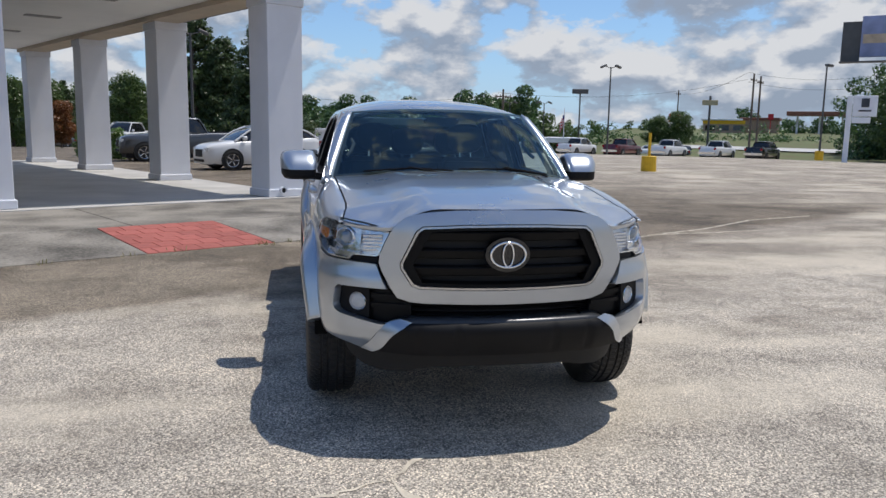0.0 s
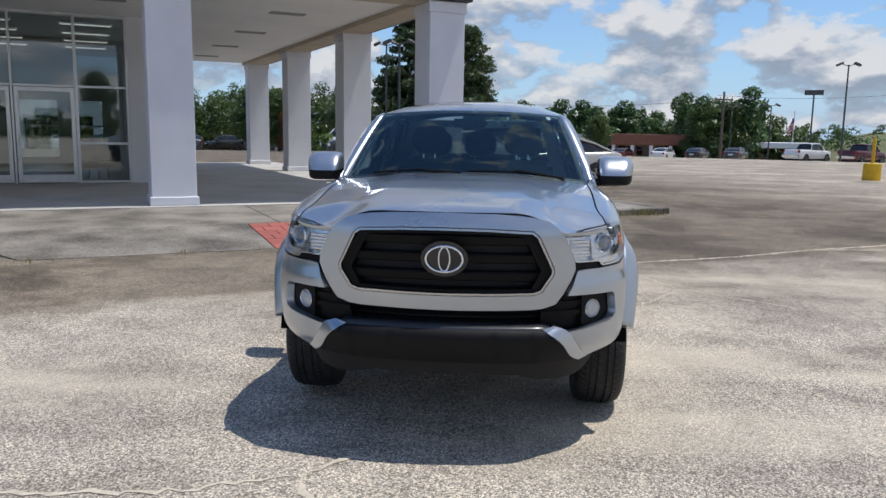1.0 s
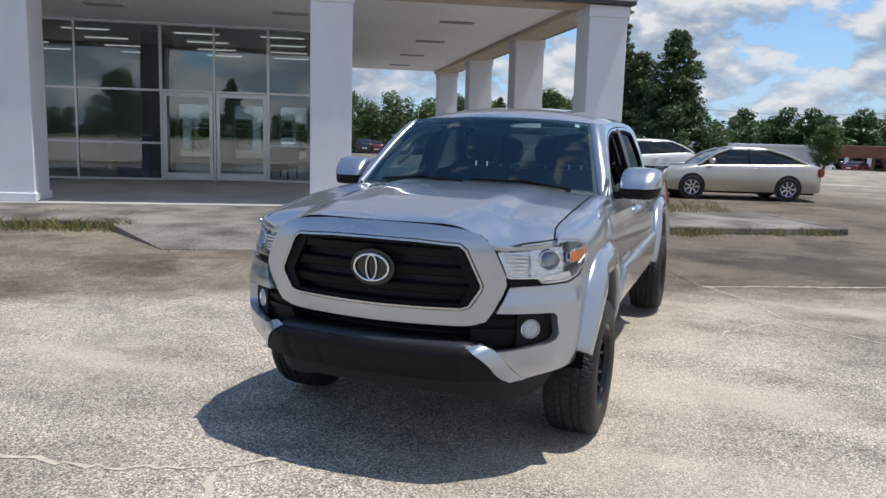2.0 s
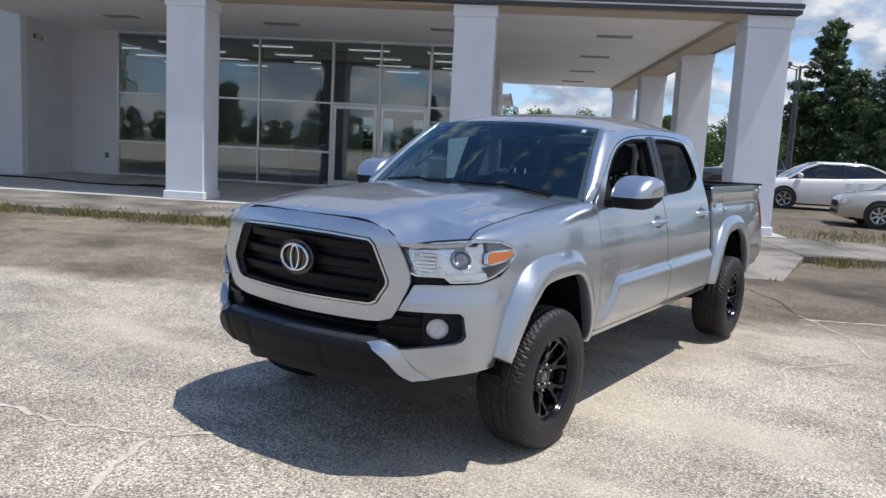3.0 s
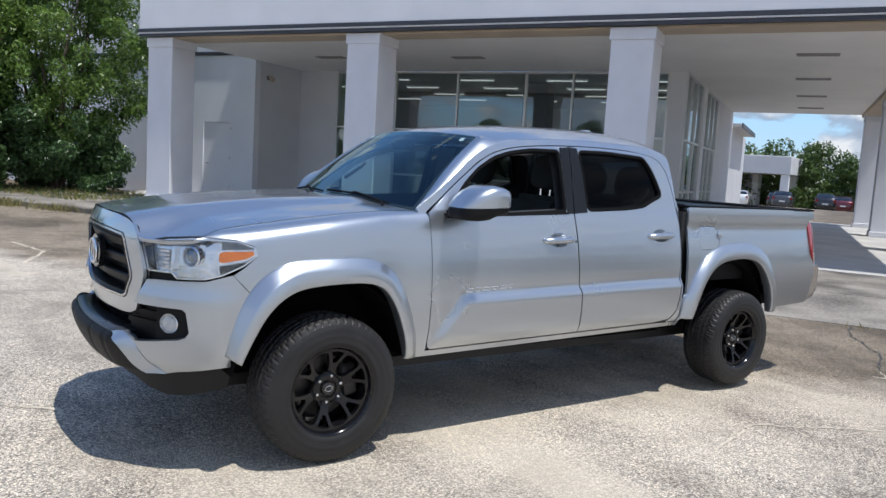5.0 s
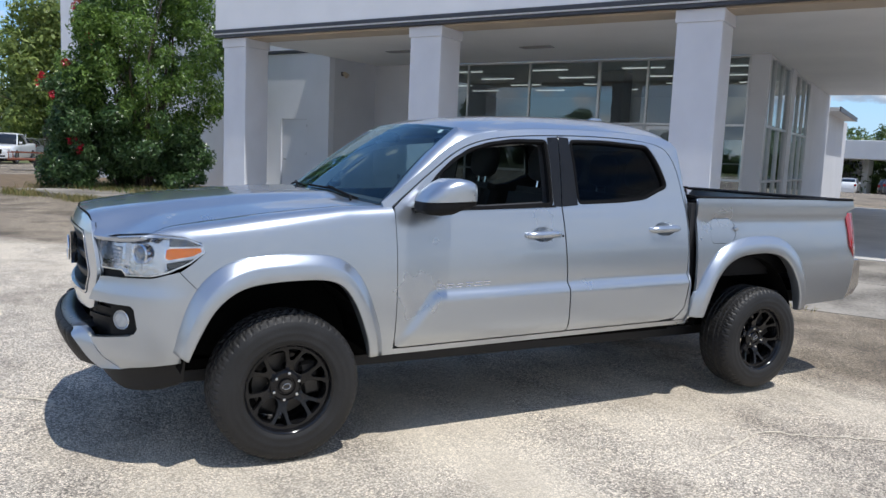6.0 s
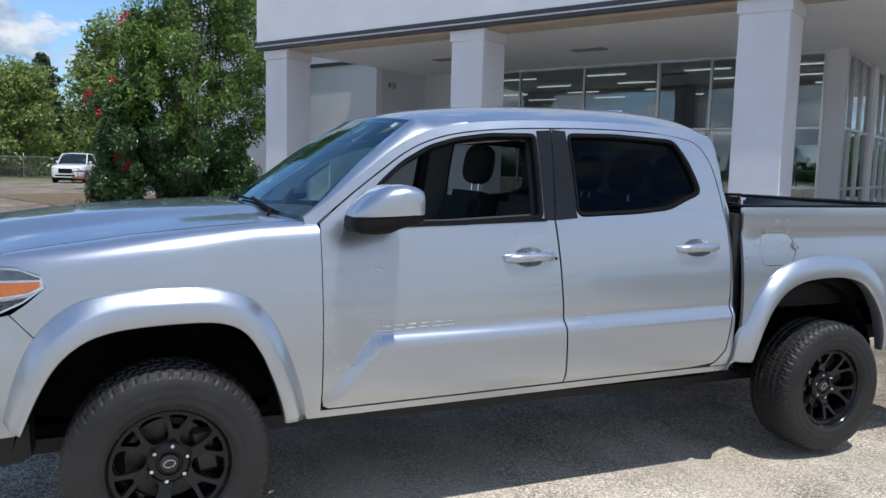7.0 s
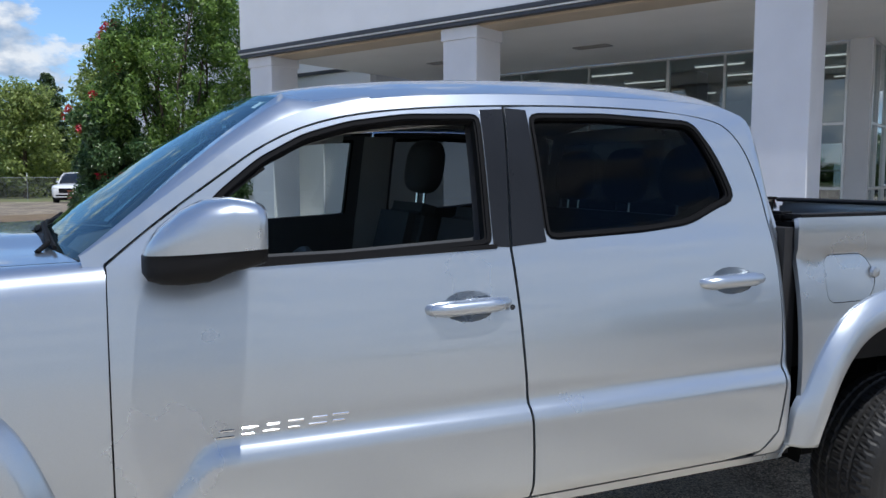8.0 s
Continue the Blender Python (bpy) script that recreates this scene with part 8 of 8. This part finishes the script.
# a rusty utility trailer by the shrub
RUST = surface("rusty_steel", (0.20, 0.07, 0.04), 0.8, metal=0.2, var=0.4, scale=6, bump=0.2)
trl = root("utility_trailer", pose(-37.5, -0.9, -0.11, 0, 0, 84), "rusty red utility trailer on a grass verge", "trailer")
part("deck", box(-1.4, -0.7, 0.48, 1.4, 0.7, 0.56, 0.01), RUST, trl)
for q in (-0.7, 0.66):
    part("side_rail", box(-1.4, q, 0.82, 1.4, q + 0.04, 0.87), RUST, trl)
    for k in (-1.36, 0, 1.32):
        part("post", box(k, q, 0.561, k + 0.04, q + 0.04, 0.819), RUST, trl)
for s in (1, -1):
    part("wheel", placed(lathe([(-0.08, 0.16), (-0.09, 0.30), (0.09, 0.30), (0.08, 0.16), (0.02, 0.001)], "x", 18), pose(0, s * 0.82, 0.30, 0, 0, 90)), CAR_TYRE, trl)
part("tongue", tube([(1.4, 0, 0.50), (2.4, 0, 0.45)], 0.04, 6), RUST, trl)

# bench beyond the canopy
bench = root("bench", pose(-7.9, 33.2, 0, 0, 0, 20), "pale concrete bench beside a shrub", "bench")
part("seat", box(-0.75, -0.22, 0.40, 0.75, 0.22, 0.48, 0.015), CONCRETE, bench)
for s in (-0.6, 0.45):
    part("support", box(s, -0.18, 0, s + 0.15, 0.18, 0.40, 0.01), CONCRETE, bench)

# ---- poles, signs, far buildings ----
POLE = surface("dark_pole_metal", (0.10, 0.10, 0.10), 0.55, metal=0.5, var=0.15, bump=0.03)
WOODPOLE = surface("weathered_pole_wood", (0.13, 0.10, 0.08), 0.9, var=0.3, scale=3, bump=0.3)
YELLOW = surface("yellow_paint", (0.66, 0.40, 0.02), 0.6, var=0.15, scale=4, fine=40, bump=0.1)


def light_pole(x, y, h, heads, base=True):
    e = root("light_pole", pose(x, y, fall(x, y)), "tall lot light pole with lamp heads", "street lamp", "lot lights")
    h -= fall(x, y)
    part("pole", tube([(0, 0, 0), (0, 0, h)], [0.09, 0.06], 10), POLE, e)
    for s in heads:
        part("arm", tube([(0, 0, h - 0.1), (s * 0.5, 0, h + 0.05)], 0.035, 6), POLE, e)
        part("lamp_head", placed(box(-0.28, -0.2, -0.09, 0.28, 0.2, 0.09, 0.03), pose(s * 0.72, 0, h + 0.05, 0, s * 25)), POLE, e)
    if base:
        part("pole_base", tube([(0, 0, 0), (0, 0, 0.75)], 0.33, 16), YELLOW, e)


light_pole(27.5, 64.8, 7.7, (1, -1), False)
light_pole(40.4, 51.9, 7.2, (0.3,), True)
light_pole(-6.6, 41.5, 6.7, (1, -1), False)
light_pole(-9.8, 56, 8.2, (1, -1), False)
light_pole(28.6, 88.0, 5.2, (1, -1), False)
light_pole(24.8, 90.0, 5.2, (1, -1), False)
stub = root("lot_marker", pose(13.6, 26.4, 0), "yellow concrete pole base with a slim post", "bollard")
part("base", tube([(0, 0, 0), (0, 0, 0.62), (0, 0, 0.64)], [0.32, 0.31, 0.28], 20), YELLOW, stub)
part("post", tube([(0, 0, 0.64), (0, 0, 1.62)], 0.06, 10), YELLOW, stub)
flat_lamp = root("area_light", pose(31.9, 84.5, fall(31.9, 84.5)), "pole with a wide flat lamp panel", "street lamp", "lot lights")
part("pole", tube([(0, 0, 0), (0, 0, 7.4)], 0.09, 8), POLE, flat_lamp)
part("lamp_panel", placed(box(-0.95, -0.2, 0, 0.95, 0.2, 0.55, 0.04), pose(0, 0, 7.2, 0, 0, -20)), POLE, flat_lamp)


def utility_pole(x, y, h, turn):
    e = root("utility_pole", pose(x, y, fall(x, y), 0, 0, turn), "weathered wooden utility pole", "utility pole", "utility poles")
    h -= fall(x, y)
    part("pole", tube([(0, 0, 0), (0, 0, h)], [0.16, 0.11], 10), WOODPOLE, e)
    part("crossarm", box(-1.1, -0.06, h - 0.9, 1.1, 0.06, h - 0.76), WOODPOLE, e)
    for k in (-1.0, -0.4, 0.4, 1.0):
        part("insulator", tube([(k, 0, h - 0.76), (k, 0, h - 0.58)], 0.04, 6), POLE, e)


UP = [(57.1, 88.8, 9.6, 40), (57.9, 88.5, 9.3, 40), (22.0, 82.8, 6.4, 20), (78.0, 150.0, 11.0, 40), (66.0, 70.0, 10.0, 40)]
for q in UP:
    utility_pole(*q)
wires = bmesh.new()
for (x0, y0, h0), (x1, y1, h1) in (((57.1, 88.8, 9.8), (78, 150, 10.4)), ((57.1, 88.8, 9.8), (66, 70, 9.4)), ((57.1, 88.8, 8.6), (66, 70, 8.2)), ((22, 82.8, 6.0), (57.1, 88.8, 8.9)), ((22, 82.8, 5.7), (-10, 95, 6.5))):
    tube([(x0 + (x1 - x0) * k / 8, y0 + (y1 - y0) * k / 8, h0 + (h1 - h0) * k / 8 - 1.2 * (1 - (k / 4 - 1) ** 2)) for k in range(9)], 0.02, 4, bm=wires)
tagged(add("overhead_wires", wires, POLE), "thin dark overhead wires between the poles", "wire", kind="stuff")

# dealer sign on a white post: a plain dark shield and bars
sign = root("pylon_sign", pose(47.0, 56.6, fall(47.0, 56.6), 0, 0, -38) @ Matrix.Diagonal((1.25, 1.25, 1.25, 1)), "white pylon sign with a dark shield shape", "sign")
part("post", box(-0.55, -0.12, -0.2, -0.2, 0.12, 4.55, 0.02), WHITE_PAINT, sign)
part("panel", box(-0.17, -0.10, 3.1, 1.35, 0.10, 4.55, 0.03), WHITE_PAINT, sign)
part("shield", prism([(0.35, -0.13), (0.85, -0.13), (0.85, -0.105), (0.35, -0.105)], 3.75, 4.35), DARK_TRIM, sign)
part("bars", box(0.2, -0.125, 3.45, 1.0, -0.105, 3.56), DARK_TRIM, sign)
part("lower_panel", box(-0.17, -0.08, 2.65, 1.0, 0.08, 3.05, 0.02), WHITE_PAINT, sign)

bb = root("billboard", pose(36.6, 43.2, 0, 0, 0, -42), "roadside billboard with a faded blue and tan picture panel", "billboard")
part("mast", tube([(3.4, 1.2, -0.25), (3.4, 1.2, 7.2)], 0.22, 12), POLE, bb)
part("back_panel", box(-1.35, 0.2, 6.7, -0.2, 0.5, 9.4, 0.02), POLE, bb)
part("panel", box(-0.18, 0.0, 7.0, 4.8, 0.3, 9.7, 0.02), surface("billboard_print", (0.22, 0.26, 0.42), 0.5, var=0.3, scale=0.9, bump=0.0), bb)
part("picture_block", box(-0.05, -0.012, 7.9, 4.6, -0.002, 8.5), surface("billboard_tan", (0.45, 0.36, 0.26), 0.5, var=0.3, scale=1.4, bump=0.0), bb)
part("walkway", box(-1.35, -0.6, 6.62, 4.8, 0.3, 6.70), POLE, bb)

flag = root("flag_pole", pose(30.2, 85.0, -0.7), "flag with plain stripes on a thin white pole", "flag")
part("pole", tube([(0, 0, -0.1), (0, 0, 5.2)], 0.05, 8), WHITE_PAINT, flag)
REDC, WHITEC, BLUEC = surface("flag_red", (0.5, 0.03, 0.04), 0.8), surface("flag_white", (0.75, 0.75, 0.75), 0.8), surface("flag_blue", (0.03, 0.05, 0.2), 0.8)
for k in range(7):
    rows = [[(-0.02 - 0.5 * j / 6, 0.10 * math.sin(2.2 * j), 3.25 + 0.17 * k - 0.16 * j + dz) for dz in (0, 0.17)] for j in range(7)]
    part("stripe", loft(rows, False), REDC if k % 2 == 0 else WHITEC, flag)
part("canton", box(-0.24, -0.13, 3.88, -0.03, -0.11, 4.38), BLUEC, flag)

# far side: grass bank, highway, filling station, strip of shops
bank = bmesh.new()
prevrow = None
for k in range(41):
    b = radians(-4 + 62 * k / 40)
    s_, c_ = math.sin(b), math.cos(b)
    rise = 1.0 if k > 18 else max(0.0, (k - 14) / 4)
    row = [bank.verts.new((-1 + d * s_, -4.5 + d * c_, z * rise + (1 - rise) * (fall(-1 + d * s_, -4.5 + d * c_) - 0.3))) for d, z in ((86, -1.1), (98, -0.55), (118, 0.25), (160, 1.9), (420, 5.0))]
    if prevrow:
        for j in range(4):
            bank.faces.new((prevrow[j], row[j], row[j + 1], prevrow[j + 1])).smooth = True
    prevrow = row
tagged(add("grass_bank", bank, GRASS_BASE), "grassy bank rising to the far highway", "grass bank", kind="structure")
road = bmesh.new()
prevrow = None
ROADC = surface("pale_concrete_road", (0.50, 0.49, 0.47), 0.8, var=0.1, scale=0.2, bump=0.05)
for k in range(31):
    b = radians(26 + 32 * k / 30)
    d0 = 104 - 14 * k / 30
    row = [road.verts.new((-1 + d * math.sin(b), -4.5 + d * math.cos(b), z)) for d, z in ((d0 + 4, -0.05 - 0.012 * k), (d0 + 12, 0.24 - 0.012 * k))]
    if prevrow:
        road.faces.new((prevrow[0], row[0], row[1], prevrow[1]))
    prevrow = row
tagged(add("road", road, ROADC), "pale concrete highway beyond the lot", "road", kind="structure")


def at(b, d):
    return -1 + d * math.sin(radians(b)), -4.5 + d * math.cos(radians(b))


BROWN = surface("brown_roof_metal", (0.22, 0.09, 0.06), 0.6, var=0.15, scale=1, bump=0.05)
TAN = surface("tan_brick_wall", (0.36, 0.27, 0.20), 0.85, var=0.2, scale=2, fine=30, bump=0.2)
gx_, gy_ = at(36.8, 196)
gas = root("filling_station", pose(gx_, gy_, 2.2, 0, 0, -37), "far filling station with a brown canopy roof", "filling station")
part("canopy", box(-9, -4, 4.2, 9, 4, 5.1, 0.05), BROWN, gas)
for k in (-7, -2.4, 2.2, 7):
    part("post", box(k, -0.2, 0, k + 0.4, 0.2, 4.19), WHITE_PAINT, gas)
part("shop", box(-19, 2, 0, -11, 10, 3.2, 0.05), TAN, gas)
part("shop_roof", box(-19.4, 1.6, 3.21, -10.6, 10.4, 3.8, 0.05), BROWN, gas)
part("price_sign", box(-13, -1, 3.3, -11.8, -0.8, 4.6, bm=box(-12.5, -1, 0, -12.3, -0.8, 3.29)), REDC, gas)
gx_, gy_ = at(30.2, 190)
yel = root("roadside_shop", pose(gx_, gy_, 2.1, 0, 0, -31), "low far shop with yellow band and white roof", "shop")
part("wall", box(-4.5, 0, 0, 4.5, 7, 2.6), TAN, yel)
part("band", box(-4.6, -0.1, 2.2, 4.6, -0.01, 3.0), YELLOW, yel)
part("roof", box(-5, -1, 3.01, 4, 8, 3.4, 0.05), WHITE_PAINT, yel)
for k in (-4, -1, 2):
    part("window", box(k, -0.05, 0.7, k + 2.2, -0.005, 1.9), GLASS_DARK, yel)
gx_, gy_ = at(29.2, 100)
ts = root("tower_sign", pose(gx_, gy_, -0.5, 0, 0, -29), "far tan roadside sign on a pole", "sign")
part("pole", tube([(0, 0, -0.2), (0, 0, 6.8)], 0.13, 8), POLE, ts)
part("panel", box(-0.9, -0.2, 5.7, 0.9, 0.2, 6.3, 0.03), surface("sign_tan", (0.42, 0.36, 0.22), 0.6), ts)
gx_, gy_ = at(26.9, 132)
rs_ = root("tower_sign", pose(gx_, gy_, 1.0, 0, 0, -26), "far red roadside sign on a pole", "sign")
part("pole", tube([(0, 0, 0), (0, 0, 4.0)], 0.1, 8), POLE, rs_)
part("panel", box(-0.9, -0.15, 2.6, 0.9, 0.15, 4.0, 0.03), REDC, rs_)
# strip of shops
mall = root("shop_strip", pose(17.0, 112.0, fall(20, 112) - 0.05, 0, 0, -11), "far strip of shops with a brown roof band and white gable", "shops")
part("wall", box(-6, 3, 0, 18, 16, 3.0), TAN, mall)
part("roof_band", box(-6.2, 0, 2.3, 9.0, 2.99, 3.9, 0.05), BROWN, mall)
part("gable_block", box(9.01, -0.3, 2.3, 15.5, 2.99, 3.6, 0.05), WHITE_PAINT, mall)
part("gable", loft([[(9.4, -0.32, 3.6), (12.25, -0.32, 4.5), (15.1, -0.32, 3.6)], [(9.4, 2.8, 3.6), (12.25, 2.8, 4.5), (15.1, 2.8, 3.6)]], True, False), WHITE_PAINT, mall)
part("gable_disc", placed(lathe([(0.0, 0.62), (0.05, 0.60), (0.05, 0.001)], "x", 20), pose(12.25, -0.34, 3.5, 0, 0, -90)), DARK_TRIM, mall)
part("low_roof", box(15.6, 0.5, 2.2, 25, 12, 3.0, 0.05), WHITE_PAINT, mall)
for k in range(9):
    part("post", box(-6 + 2.7 * k, 0.2, 0, -5.5 + 2.7 * k, 0.7, 2.29), WHITE_PAINT, mall)
for k in range(7):
    part("shop_window", box(-5.2 + 2.7 * k, 2.9, 0.5, -3.4 + 2.7 * k, 2.98, 2.1), GLASS_DARK, mall)
lw = root("long_shed", pose(-2.0, 96, fall(0, 96) - 0.05, 0, 0, -2), "long low pale shed beyond the lot", "shed")
part("wall", box(-8, 0, 0, 12, 8, 2.6), GREY_PAINT, lw)
part("roof", box(-8.3, -0.3, 2.61, 12.3, 8.3, 2.9, 0.03), WHITE_PAINT, lw)

# the rear wing seen through the canopy
wing_b = root("annex", pose(-58.0, 84.5, 0.0, 0, 0, 24) @ Matrix.Diagonal((1.35, 1.35, 1.45, 1)), "low white dealership annex with columns", "building")
part("fascia", box(-14, 0, 2.0, 6.0, 7, 3.55, 0.03), GREY_PAINT, wing_b)
part("wall", box(-14, 4.5, -1.6, 2.5, 6.9, 1.99), GREY_PAINT, wing_b)
part("glass_front", box(-13.5, 4.44, -0.5, 2.0, 4.495, 1.85), GLASS_DARK, wing_b)
for k in (-8.0, -1.2, 5.2):
    part("column", box(k, 0.2, -1.6, k + 0.7, 0.9, 1.99), WHITE_PAINT, wing_b)
part("column", box(5.2, 5.9, -1.6, 5.9, 6.6, 1.99), WHITE_PAINT, wing_b)

# chain-link fence at the end of the drive
FENCE = surface("galvanised_wire", (0.28, 0.29, 0.30), 0.5, metal=0.6, var=0.1, bump=0.0)
fence = root("fence", pose(-68, -30, -0.5), "galvanised chain-link fence at the drive's end", "fence")
for k in range(17):
    part("post", tube([(0, k * 2.8, -0.05), (0, k * 2.8, 1.85), (-0.25, k * 2.8, 2.15)], 0.035, 6), FENCE, fence)
part("rail", tube([(0, 0, 1.8), (0, 44.8, 1.8)], 0.025, 6), FENCE, fence)
net = bmesh.new()
for k in range(320):
    y0 = k * 0.14
    for sg in (1, -1):
        a_ = Vector((0.0, y0, 0.02 if sg > 0 else 1.78))
        b_ = Vector((0.0, y0 + 1.76, 1.78 if sg > 0 else 0.02))
        if b_.y > 44.8:
            continue
        d_ = Vector((0, 0.006, 0))
        net.faces.new([net.verts.new(q) for q in (a_ - d_, a_ + d_, b_ + d_, b_ - d_)])
tagged(part("wire_net", net, FENCE, fence), kind="stuff")


# the far side of the lot, set a little further round
swing = Matrix.Translation((-0.4, -4.5, 0)) @ Matrix.Rotation(radians(-0.38), 4, "Z") @ Matrix.Translation((0.4, 4.5, 0))
for o in list(scene.objects):
    if o.parent is None and o.type in ("EMPTY", "MESH") and o.location.y > 22 and o.location.x > 0:
        o.matrix_basis = swing @ o.matrix_basis

# what stands beyond the lot settles on the falling ground
for o in list(scene.objects):
    if o.parent is None and o.name.split(".")[0] in ("car", "suv", "pickup", "tree", "pine_tree", "cedar_tree"):
        o.location.z += fall(o.location.x, o.location.y)
